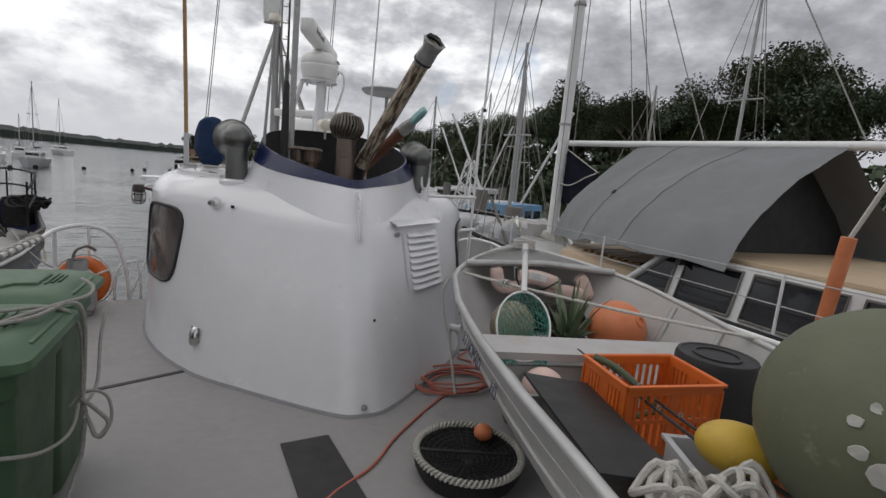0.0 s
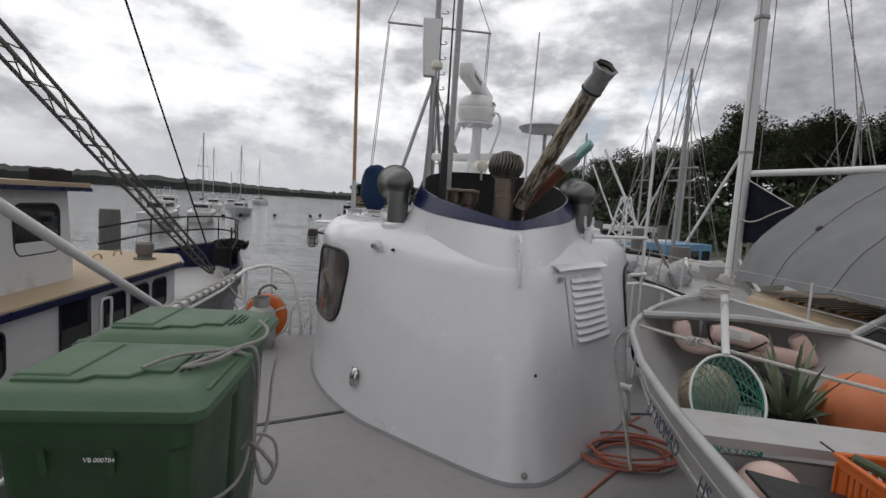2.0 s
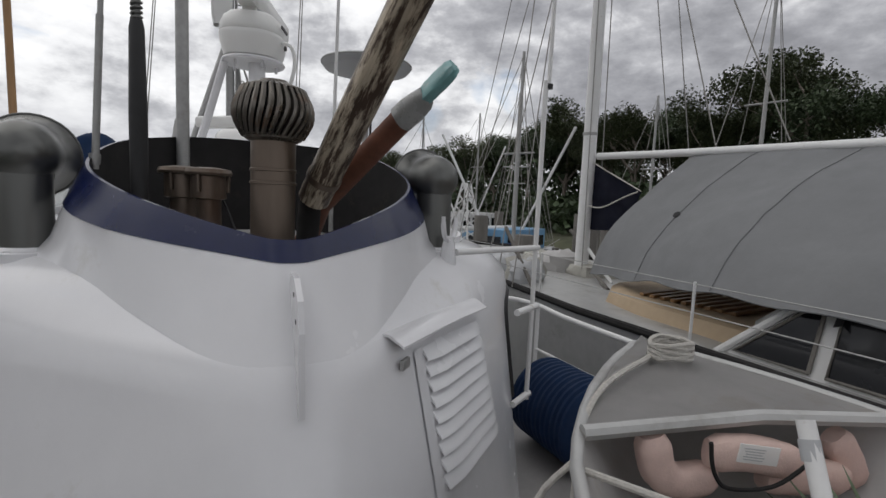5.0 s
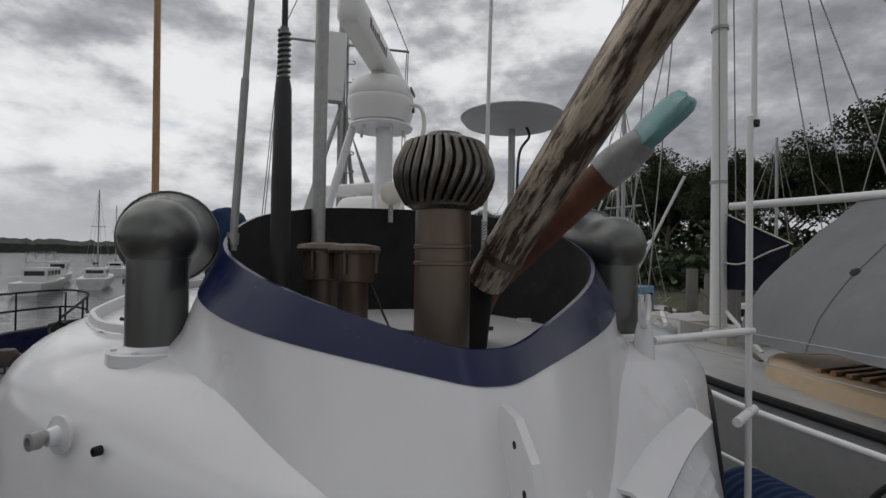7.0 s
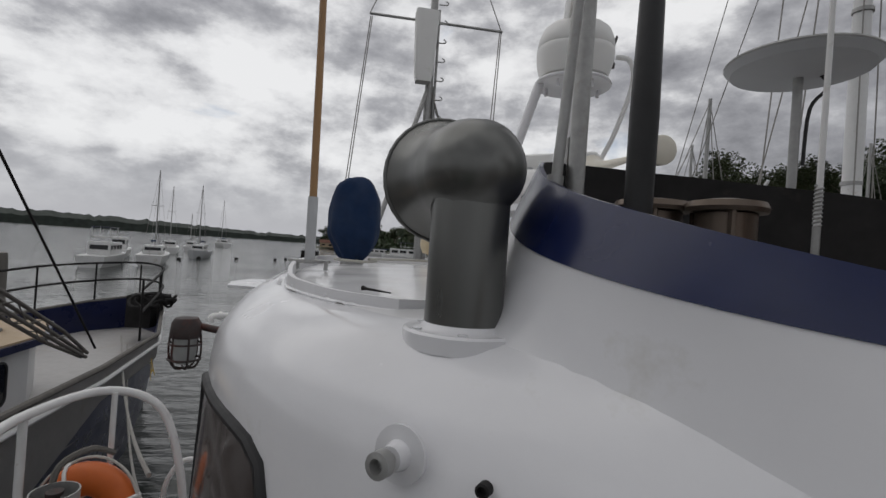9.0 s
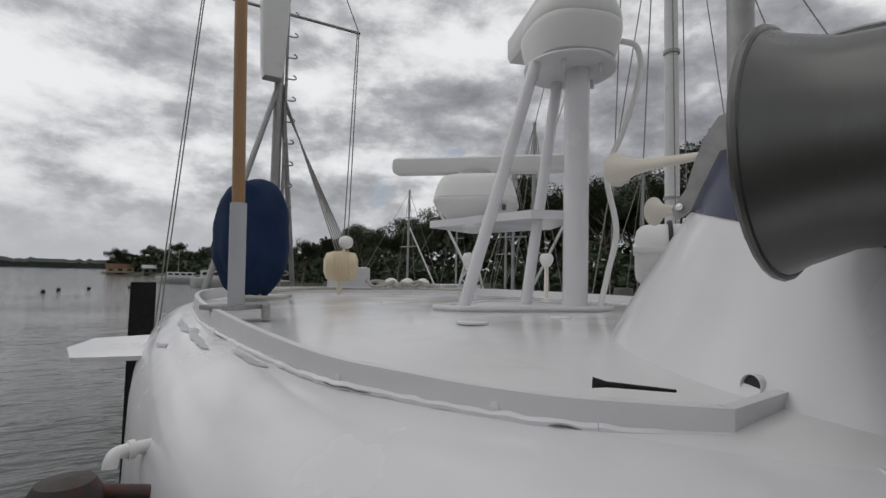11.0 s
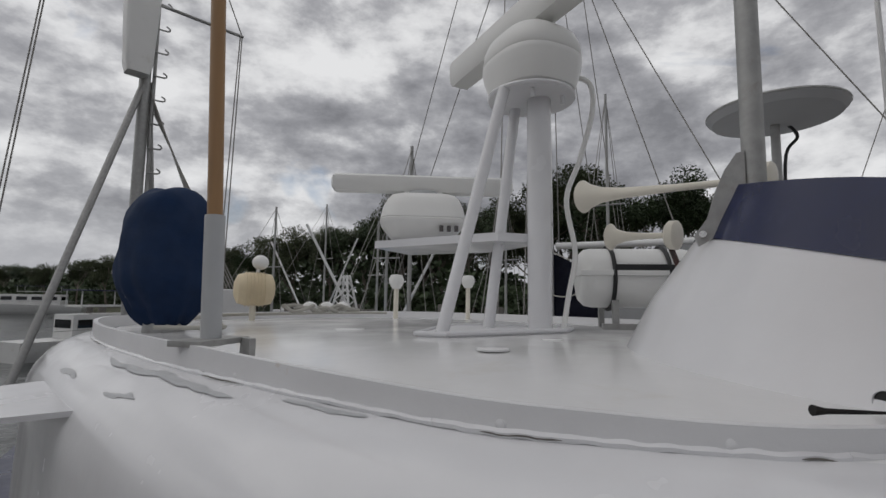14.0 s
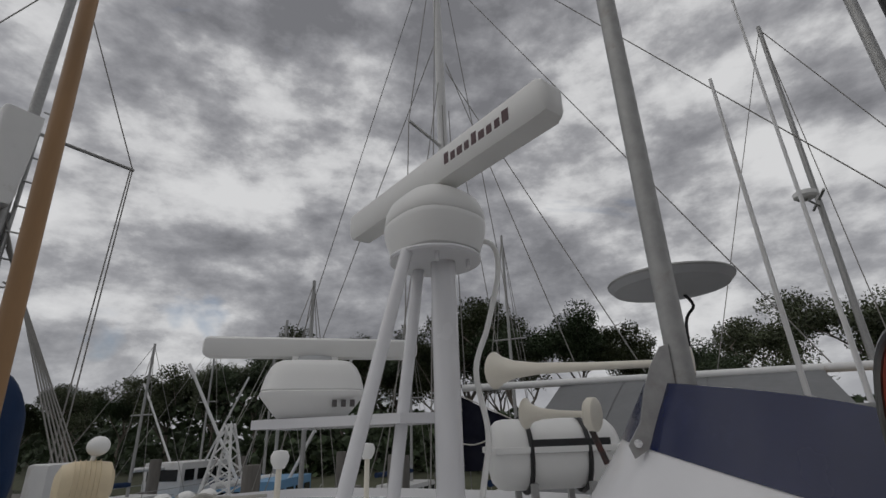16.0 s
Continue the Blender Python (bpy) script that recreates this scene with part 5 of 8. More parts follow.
def rail(name, label, side):
    th = thing(name, (side * 2.45, 0, 0), label, "railing")
    x = side * 2.45
    top = spline([(x, -5.8, 0.80), (x, -3, 0.80), (x, 0, 0.80), (x, 2.2, 0.80), (side * 2.43, 2.75, 0.83), (side * 2.28, 3.10, 0.83), (side * 2.06, 3.18, 0.72), (side * 1.94, 3.18, 0.38), (side * 1.90, 3.18, 0.0)], 6)
    part("top_rail", TB(top, 0.021, 12), M_TRIM, th)
    part("mid_rail", TB([(x, -5.8, 0.42), (x, 2.75, 0.42)], 0.013, 8), M_TRIM, th)
    for y in (-5.8, -4.0, -2.2, -0.4, 1.2, 2.75):
        part("stanchion", TB([(x, y, 0), (x, y, 0.81)], 0.018, 10), M_TRIM, th)
    part("stanchion", TB([(side * 2.25, 3.1, 0), (side * 2.25, 3.1, 0.82)], 0.014, 10), M_TRIM, th)
    return th


rail("port_railing", "white painted pipe railing along the port deck edge", -1)
rail("starboard_railing", "white painted pipe railing along the starboard deck edge", 1)
solo("rail_rope", tube(bmesh.new(), wrap([(-2.45, 0.4, 0.80), (-2.45, 2.4, 0.81)], 0.03, 14, 0, 160), 0.011, 6), M_ROPE, "white rope wound along the railing", "rope")
kn = bmesh.new()
for k in range(4):
    tube(kn, [(-2.45 + 0.035 * math.cos(a * 0.6 + k), -0.5 + 0.03 * k + 0.012 * a * 0.3, 0.80 + 0.035 * math.sin(a * 0.6 + k)) for a in range(12)], 0.012, 6)
solo("rope_knot", kn, M_ROPE, "white rope knot on the railing by the bins", "rope")
solo("ladder_rails", tube(tube(bmesh.new(), spline([(-2.05, 3.22, -0.7), (-2.05, 3.24, 0.1), (-2.0, 3.26, 0.35), (-1.9, 3.28, 0.40), (-1.82, 3.30, 0.3), (-1.80, 3.32, -0.7)], 5), 0.014, 8), [(-1.55, 3.6, 1.0), (-1.95, 3.3, -0.1), (-2.0, 3.25, -0.7)], 0.012, 8), M_TRIM, "white pipe handrails of a boarding ladder", "ladder")

gas = thing("gas_bottle", (-2.24, 2.62, 0), "grey steel gas bottle standing at the deck edge", "gas bottle")
part("cylinder", LA([(0.10, 0.0), (0.12, 0.012), (0.125, 0.05), (0.15, 0.07), (0.155, 0.12), (0.155, 0.33), (0.145, 0.40), (0.10, 0.45), (0.05, 0.465), (0, 0.465)], (-2.24, 2.62, 0), 28), M_STEEL, gas)
part("foot_ring", LA([(0.115, 0), (0.12, 0.03), (0.115, 0.06)], (-2.24, 2.62, 0), 28, None, False), M_STEEL, gas)
part("collar", LA([(0.085, 0.45), (0.088, 0.56), (0.082, 0.56), (0.08, 0.45)], (-2.24, 2.62, 0), 24, None, False), M_STEEL, gas)
part("valve", LA([(0.02, 0.46), (0.02, 0.54), (0.032, 0.545), (0.032, 0.56), (0, 0.562)], (-2.24, 2.62, 0), 14), M_BRONZE, gas)
ring = thing("life_ring", (-2.29, 2.95, 0.0), "orange lifebuoy standing against the white railing", "lifebuoy")
RG = Matrix.Translation((-2.27, 2.95, 0.265)) @ Matrix.Rotation(radians(-14), 4, "Z") @ Matrix.Rotation(radians(82), 4, "X") @ Matrix.Scale(0.88, 4)
bm, rings = bmesh.new(), []
for k in range(36):
    a = 2 * math.pi * k / 36
    rings.append([RG @ Vector(((0.205 + 0.09 * math.cos(b)) * math.cos(a), (0.205 + 0.09 * math.cos(b)) * math.sin(a), 0.065 * math.sin(b))) for b in [2 * math.pi * q / 14 for q in range(14)]])
loft(bm, rings + [rings[0]], True)
bmesh.ops.remove_doubles(bm, verts=bm.verts, dist=1e-5)
part("buoy", bm, M_ORANGE, ring)
for k in range(4):
    a = 0.5 + math.pi / 2 * k
    part("band", TB([RG @ Vector(((0.205 + 0.095 * math.cos(b)) * math.cos(a), (0.205 + 0.095 * math.cos(b)) * math.sin(a), 0.070 * math.sin(b))) for b in [2 * math.pi * q / 14 for q in range(15)]], 0.010, 6), M_TRIM, ring)
part("grab_line", TB([RG @ Vector(((0.302 + 0.02 * abs(math.sin(2 * (a - 0.5)))) * math.cos(a), (0.302 + 0.02 * abs(math.sin(2 * (a - 0.5)))) * math.sin(a), 0)) for a in [2 * math.pi * k / 40 for k in range(41)]], 0.007, 6), M_ROPE, ring)
part("strap", TB(spline([(-2.15, 2.9, 0.6), (-2.2, 2.8, 0.66), (-2.28, 2.72, 0.62), (-2.3, 2.7, 0.5)], 4), 0.014, 6), M_GREYW, ring)

# ---- on deck: hose, pot, mat ----
random.seed(3)
hz = thing("hose_coil", (0.86, 0.36, 0), "loosely coiled faded red hose on the deck", "hose")
for k in range(6):
    c = Vector((0.86 + random.uniform(-0.08, 0.08), 0.36 + random.uniform(-0.06, 0.06), 0.015 + 0.011 * k))
    r0, ph = 0.22 + 0.05 * random.random(), random.random() * 6
    part("turn", TB(spline([c + Vector((r0 * 1.25 * math.cos(ph + a * 0.785), r0 * 0.8 * math.sin(ph + a * 0.785), 0.006 * math.sin(a * 2 + k))) for a in range(9)], 5), 0.009, 7), M_RROPE, hz)
part("hose_end", TB(spline([(0.70, 0.18, 0.012), (0.42, -0.05, 0.010), (0.12, -0.33, 0.010), (-0.10, -0.58, 0.010), (-0.45, -0.86, 0.010), (-0.62, -1.4, 0.010)], 6), 0.009, 7), M_RROPE, hz)
part("hose_end", TB(spline([(1.05, 0.50, 0.02), (1.20, 0.72, 0.012), (1.12, 0.85, 0.012), (1.3, 1.0, 0.012)], 6), 0.009, 7), M_RROPE, hz)
mt = bmesh.new()
prism(mt, [(-0.57, -0.22), (-0.28, -0.19), (-0.19, -0.90), (-0.51, -0.92)], 0.002, 0.014)
solo("rubber_mat", mt, M_BLACK, "small black rubber mat on the deck", "mat", smooth=False)

pot = thing("crab_pot", (0.42, -0.76, 0), "collapsed black mesh crab pot with a rope-bound rim", "crab pot")
pc = Vector((0.42, -0.76, 0))
net = bmesh.new()
for k in range(14):
    a = math.pi * k / 14
    tube(net, spline([pc + Vector((0.30 * u * math.cos(a), 0.30 * u * math.sin(a), 0.13 - 0.07 * (1 - abs(u)) + 0.012 * noise.noise(Vector((u * 4, k, 0))))) for u in [-1 + j * 0.2 for j in range(11)]], 2), 0.0028, 4)
for k in range(1, 11):
    tube(net, [pc + Vector((0.03 * k * math.cos(a * 0.21), 0.03 * k * math.sin(a * 0.21), 0.06 + 0.007 * k + 0.006 * noise.noise(Vector((a * 0.3, k, 1))))) for a in range(31)], 0.0026, 4)
part("mesh", net, M_BLACK, pot)
part("base_net", LA([(0.28, 0.004), (0.31, 0.06), (0.30, 0.12), (0.2, 0.07), (0.0, 0.045)], pc, 40), M_SOOT, pot)
for k in range(2):
    rp = [pc + Vector((0.305 * math.cos(a), 0.305 * math.sin(a), 0.13)) + Vector((math.cos(a) * 0.014 * math.cos(a * 34 + 3.14 * k), math.sin(a) * 0.014 * math.cos(a * 34 + 3.14 * k), 0.014 * math.sin(a * 34 + 3.14 * k))) for a in [6.2832 * j / 220 for j in range(222)]]
    part("rim_rope", TB(rp, 0.009, 6), M_NETG, pot)
part("float", BL(pc + Vector((0.16, 0.12, 0.16)), (0.06, 0.055, 0.05), 16, 0.05), M_FORANGE, pot, "small brown-yellow float")
part("bar", TB([pc + Vector((-0.28, 0.06, 0.15)), pc + Vector((0.22, -0.1, 0.13))], 0.009, 8), M_BLACK, pot)

# ---- the dinghy on its chocks ----
def DP(u, v, z):
    return Vector((0.75 + 0.27 * u + 0.963 * v, -2.3 + 0.963 * u - 0.27 * v, z))


def half_beam(u):
    tab = [(-0.55, 0.70), (0, 0.74), (0.5, 0.79), (1.0, 0.82), (1.7, 0.82), (2.2, 0.765), (2.45, 0.69), (2.66, 0.57), (2.9, 0.40), (3.1, 0.21), (3.25, 0.03)]
    for (a, p), (b, q) in zip(tab, tab[1:]):
        if u <= b:
            return p + (q - p) * (u - a) / (b - a)
    return 0.03


def sheer(u):
    return 0.93 + 0.17 * max(0, (u - 1.2) / 2.05) ** 1.6


ding = thing("dinghy", DP(1.6, 0, 0.0), "aluminium dinghy with painted name, loaded with fishing gear, on the deck", "dinghy")
US = [-0.55, -0.25, 0, 0.25, 0.5, 0.8, 1.1, 1.4, 1.7, 2.0, 2.2, 2.4, 2.55, 2.7, 2.85, 3.0, 3.12, 3.2, 3.25]


def hull_rows(off):
    rows = []
    for u in US:
        b, s = max(0.012, half_beam(u) - off), sheer(u)
        f = max(0, (u - 1.8) / 1.45)
        ck, cz = 0.80 - 0.35 * f, 0.53 + 0.30 * f ** 1.5
        kz = 0.33 + off + 0.40 * f ** 2.2
        half = [(b, s), (b * (0.5 + 0.5 * ck) + 0.01, (s + cz) / 2), (b * ck, cz + off), (b * ck * 0.5, (cz + kz) / 2 + off), (0, kz + off)]
        rows.append([DP(u, v, z) for v, z in half] + [DP(u, -v, z) for v, z in reversed(half[:-1])])
    return rows


bm = bmesh.new()
rw = loft(bm, hull_rows(0.0), False)
bm.faces.new(rw[0])
part("hull", bm, M_ALU, ding)
bm = bmesh.new()
rw = loft(bm, hull_rows(0.012), False)
bm.faces.new(rw[0])
part("inner_hull", bm, M_ALUIN, ding, "pale grey painted inside, scuffed")
for s in (-1, 1):
    part("gunwale", TB([DP(u, s * half_beam(u), sheer(u)) for u in US], 0.021, 10), M_ALU, ding)
    for z in (0.80, 0.68):
        part("pressing", TB([DP(u, s * (half_beam(u) * (0.86 + 0.14 * (z - 0.53) / 0.4) + 0.003 - 0.018), z + 0.10 * max(0, u - 1.8) ** 1.5) for u in US[1:11]], 0.009, 8), M_ALUIN, ding)
for u in (0.9, 1.45, 1.9):
    part("rib", TB([DP(u, 0.80 * half_beam(u), 0.56), DP(u, half_beam(u) - 0.02, sheer(u) - 0.03)], 0.028, 8), M_ALU, ding)
part("transom_cap", TB([DP(-0.55, -0.70, 0.93), DP(-0.55, 0.70, 0.93)], 0.022, 10), M_ALU, ding)
bm = bmesh.new()
top, bot = [], []
for u in [x for x in US if x >= 2.55]:
    top.append((u, half_beam(u) - 0.005, sheer(u) + 0.008))
loft(bm, [[DP(u, -b, z) for u, b, z in top], [DP(u, 0, z + 0.035) for u, b, z in top], [DP(u, b, z) for u, b, z in top]], False)
bmesh.ops.solidify(bm, geom=list(bm.faces), thickness=0.03)
part("foredeck", bm, M_ALUIN, ding)
hf = half_beam(2.55) - 0.01
part("foredeck_lip", TB([DP(2.545, -hf + 2 * hf * k / 8, sheer(2.55) + 0.018 + 0.033 * (1 - abs(k / 4 - 1))) for k in range(9)], 0.026, 8), M_ALU, ding, "bare metal lip of the foredeck")
for u0, u1, z in ((1.24, 1.52, 0.80), (-0.15, 0.22, 0.68)):
    um = (u0 + u1) / 2
    bm = bmesh.new()
    hb_ = half_beam(um) * 0.93 - 0.03
    loft(bm, [[DP(u0, -hb_, z), DP(u1, -hb_, z), DP(u1, -hb_, z - 0.04), DP(u0, -hb_, z - 0.04)], [DP(u0, hb_, z), DP(u1, hb_, z), DP(u1, hb_, z - 0.04), DP(u0, hb_, z - 0.04)]], True, True, True)
    part("thwart", bm, M_ALUIN, ding, "", False)
bm = bmesh.new()
loft(bm, [[DP(-0.5, -0.53, 0.50), DP(-0.5, 0.53, 0.50)], [DP(2.0, -0.58, 0.50), DP(2.0, 0.58, 0.50)], [DP(2.6, -0.25, 0.62), DP(2.6, 0.25, 0.62)]], False)
part("floor", bm, M_ALUIN, ding)
for u in (0.5, 2.0):
    part("chock", B((0, 0, 0.20), (0.7, 0.10, 0.40), Matrix.Translation(DP(u, 0, 0)) @ Matrix.Rotation(radians(-15.7), 4, "Z"), 0.01), M_GREYW, ding)
nv = (DP(1.2, -1, 0) - DP(1.2, 0, 0)).normalized()


def side_text(txt, u, z, size):
    m = Matrix.Translation(DP(u, -(half_beam(u) * (0.86 + 0.14 * (z - 0.53) / 0.4)) - 0.012, z)) @ Matrix(((0.27, 0, nv.x, 0), (0.963, 0, nv.y, 0), (0, 1, 0, 0), (0, 0, 0, 1))) @ Matrix.Rotation(radians(-9), 4, "X")
    bmx = Matrix.Rotation(radians(180), 4, "Y")
    letters("lettering", txt, size, m @ bmx, M_NAVY, ding, "dark blue painted letters")


side_text("3.7 NOMAD", 1.42, 0.735, 0.092)
side_text("HS", 0.90, 0.74, 0.092)

# gear in the dinghy
cr = thing("plastic_crate", DP(0.95, 0.0, 0.50), "bright orange slotted plastic crate with a rope inside", "crate")
CM = Matrix.Translation(DP(0.93, 0.02, 0.52)) @ Matrix.Rotation(radians(-10), 4, "Z")
for s, ax in ((1, 0), (-1, 0), (1, 1), (-1, 1)):
    L_, dd = (0.50, 0.18) if ax == 0 else (0.36, 0.25)
    Rr = CM @ (Matrix.Identity(4) if ax == 0 else Matrix.Rotation(radians(90), 4, "Z"))
    side = part("side", B((0, s * dd, 0.315), (L_, 0.016, 0.045), Rr, 0.003), M_ORANGE, cr, "", False)
    part("bottom_rail", B((0, s * (dd - 0.004), 0.02), (L_, 0.012, 0.05), Rr), M_ORANGE, side, "", False)
    part("middle_rail", B((0, s * (dd - 0.002), 0.165), (L_, 0.010, 0.02), Rr), M_ORANGE, side, "", False)
    for k in range(13):
        part("slat", B((-L_ / 2 + 0.012 + (L_ - 0.024) * k / 12, s * (dd - 0.002), 0.17), (0.016 if k % 6 else 0.05, 0.009, 0.27), Rr), M_ORANGE, side, "", False)
    part("rim", B((0, s * (dd + 0.008), 0.335), (L_ + 0.02, 0.022, 0.012), Rr, 0.003), M_ORANGE, side, "", False)
part("bottom", B((0, 0, 0.006), (0.49, 0.35, 0.012), CM), M_ORANGE, cr)
part("green_rope", TB(spline([CM @ Vector(p_) for p_ in ((-0.22, 0.16, 0.34), (-0.12, 0.10, 0.30), (-0.02, 0.0, 0.22), (0.06, -0.08, 0.15), (0.2, -0.1, 0.12), (0.15, 0.1, 0.06), (-0.1, 0.05, 0.04))], 6), 0.018, 8), M_ALOE, cr)

bk = thing("black_tub", DP(1.12, 0.53, 0.50), "upturned round black plastic tub", "tub")
part("body", LA([(0.215, 0.50), (0.215, 0.54), (0.21, 0.55), (0.205, 0.86), (0.195, 0.885), (0.18, 0.888), (0.172, 0.88), (0, 0.88)], DP(1.10, 0.50, 0), 32), M_BLACK, bk)
part("base_ring", LA([(0.12, 0.881), (0.12, 0.888), (0.105, 0.888), (0.105, 0.881)], DP(1.10, 0.50, 0), 32, None, False), M_BLACK, bk)


def buoy(c, r, material, label, eye=True, stretch=1.0, axis=(0, 0, 1)):
    th = thing("fishing_float", (c[0], c[1], c[2] - r), label, "float")
    bm = BL((0, 0, 0), (r, r, r * stretch), 28, 0.015, 2)
    bm.transform(Matrix.Translation(c) @ along(axis))
    part("body", bm, material, th)
    if eye:
        e_ = Vector(c) + Vector(axis).normalized() * r * stretch * 0.97
        part("eye", LA([(r * 0.20, -0.01), (r * 0.21, 0.012), (r * 0.12, 0.014), (r * 0.10, -0.02), (0, -0.02)], e_, 16, along(axis)), M_SOOT if stretch > 1 else material, th)
    return th


buoy(DP(2.02, 0.42, 0.71), 0.21, M_FORANGE, "large round faded orange buoy in the dinghy", True, 1.0, (0.2, -0.9, 0.6))
buoy(DP(1.18, -0.42, 0.62), 0.12, M_PINK, "small faded pinkish float in a tray", False)
buoy(DP(0.33, 0.02, 0.80), 0.10, M_YELLOW, "oval yellow float with a hole through it", True, 1.55, (0.72, -0.62, -0.15))
buoy(DP(0.22, 0.17, 0.70), 0.10, M_FORANGE, "orange-brown float under the yellow one", False)
big = buoy(DP(0.05, 0.27, 1.05), 0.37, M_OLIVE, "very large olive green rubber buoy with flaking spots", False)
for a, b, s_ in ((-0.50, -0.20, 0.040), (-0.62, -0.36, 0.030), (-0.36, 0.10, 0.018), (-0.40, -0.10, 0.022), (-0.42, 0.24, 0.015), (-0.70, -0.30, 0.03)):
    d_ = Vector((-0.92, -0.36 + (a + 0.5) * 1.6, 0.16 + b)).normalized()
    bm = LA([(s_, 0), (s_ * 0.9, 0.004), (0, 0.004)], DP(0.05, 0.27, 1.05) + d_ * 0.369, 9, along(d_))
    for v in bm.verts:
        v.co += 0.008 * noise.noise_vector(v.co * 40)
    part("worn_spot", bm, M_NETG, big, "pale worn patch")
part("cord", TB(spline([DP(0.05, 0.27, 0.7) + Vector((-0.2, -0.2, 0)), DP(-0.05, 0.15, 0.74), DP(0.0, 0.0, 0.70), DP(0.1, -0.1, 0.69)], 5), 0.008, 6), M_ROPE, big)


def tray(u, v, z, sx, sy, h, turn, material, label):
    th = thing("fish_tray", DP(u, v, z), label, "tray")
    m = Matrix.Translation(DP(u, v, z)) @ Matrix.Rotation(radians(turn), 4, "Z")
    part("bottom", B((0, 0, 0.006), (sx, sy, 0.012), m), material, th)
    for s in (-1, 1):
        part("side", B((0, s * sy / 2, h / 2), (sx, 0.012, h), m, 0.003), material, th)
        part("side", B((s * sx / 2, 0, h / 2), (0.012, sy, h), m, 0.003), material, th)
    bm = bmesh.new()
    for s in (-1, 1):
        box(bm, (0, s * (sy / 2 + 0.008), h), (sx + 0.04, 0.026, 0.014), m)
        box(bm, (s * (sx / 2 + 0.008), 0, h), (0.026, sy - 0.01, 0.014), m)
    part("rim", bm, material, th, "", False)


tray(0.36, 0.12, 0.55, 0.50, 0.34, 0.16, -25, M_GREYP, "grey plastic fish tray holding floats")
tray(1.12, -0.36, 0.50, 0.46, 0.34, 0.20, -14, M_CLEAR, "cloudy clear plastic tray with fishing line")
bd = B((0, 0, 0), (0.34, 0.80, 0.014), Matrix.Translation(DP(0.62, -0.42, 0.755)) @ Matrix.Rotation(radians(-15), 4, "Z") @ Matrix.Rotation(radians(8), 4, "Y"), 0.004)
solo("black_board", bd, M_BLACK, "scuffed black plastic board lying across the dinghy", "board")
solo("board_prop", B((0, 0, 0.12), (0.20, 0.6, 0.235), Matrix.Translation(DP(0.62, -0.42, 0.50)) @ Matrix.Rotation(radians(-15), 4, "Z"), 0.01), M_GREYW, "dark box under the black board", "box")
for k, (a, b) in enumerate((((1.25, -0.22, 0.83), (0.15, 0.0, 0.74)), ((1.20, -0.16, 0.82), (0.1, 0.08, 0.74)))):
    rd = thing("fishing_rod", DP(*a), "thin black fishing rod laid across the gear", "fishing rod", "rods in the dinghy")
    part("blank", TB([DP(*a), DP(*b)], [0.004, 0.009], 8), M_BLACK, rd)
    for j in range(4):
        q = DP(*a).lerp(DP(*b), 0.1 + 0.22 * j)
        part("guide", TB([q + Vector((0.012 * math.cos(w * 0.7), 0, 0.014 + 0.012 * math.sin(w * 0.7))) for w in range(10)], 0.002, 5), M_STEEL, rd)
cl = bmesh.new()
random.seed(8)
for k in range(7):
    c = DP(0.13 + 0.05 * random.random(), -0.42 + 0.09 * k * 0.6, 0.72 + 0.02 * random.random())
    tube(cl, spline([c + Vector((0.085 * math.cos(a * 1.05 + k), 0.065 * math.sin(a * 1.05 + k), 0.05 + 0.05 * math.sin(a * 1.05 * 2 + k))) for a in range(8)], 4), 0.013, 7)
solo("rope_pile", cl, M_ROPE, "pile of thick white rope in the stern of the dinghy", "rope")
bo = thing("rope_bollard", DP(0.62, 0.72, 0.60), "white plastic post wrapped with rope", "post")
part("post", TB([DP(0.62, 0.68, 0.52), DP(0.62, 0.72, 1.07)], 0.032, 14), M_PLAST, bo)
for k in range(4):
    part("turn", TB([DP(0.62, 0.715, 0.93 + 0.022 * k) + Vector((0.043 * math.cos(a * 0.5), 0.043 * math.sin(a * 0.5), 0.004 * math.sin(a))) for a in range(14)], 0.012, 7), M_ROPE, bo)
part("tail", TB(spline([DP(0.62, 0.68, 0.95), DP(0.66, 0.62, 0.85), DP(0.70, 0.66, 0.7), DP(0.66, 0.62, 0.55)], 5), 0.012, 7), M_ROPE, bo)

# life jackets under the foredeck, aloe, landing net
def vest(pts, w, d, label):
    """A folded life jacket: a soft flat band along a bent line."""
    bm, rings = bmesh.new(), []
    line = spline([DP(*p) for p in pts], 6)
    ax = (DP(1, 0, 0) - DP(0, 0, 0)).normalized()
    for i, p in enumerate(line):
        t = (line[min(i + 1, len(line) - 1)] - line[max(i - 1, 0)]).normalized()
        n = t.cross(ax).normalized()
        e = min(1.0, 0.72 + 0.28 * min(i, len(line) - 1 - i) / 2)
        row = []
        for k in range(18):
            a = 6.2832 * k / 18
            ca, sa = math.cos(a), math.sin(a)
            q = (abs(ca) ** 3 + abs(sa) ** 3) ** (-1 / 3)
            f = 1 + 0.07 * noise.noise(p * 14 + Vector((ca, sa, 0)) * 1.2)
            row.append(p + n * w * e * f * ca * q + ax * d * e * f * sa * q)
        rings.append(row)
    loft(bm, rings, True, True, True)
    return solo("life_jacket", bm, M_PINK, label, "life jacket", "life jackets")


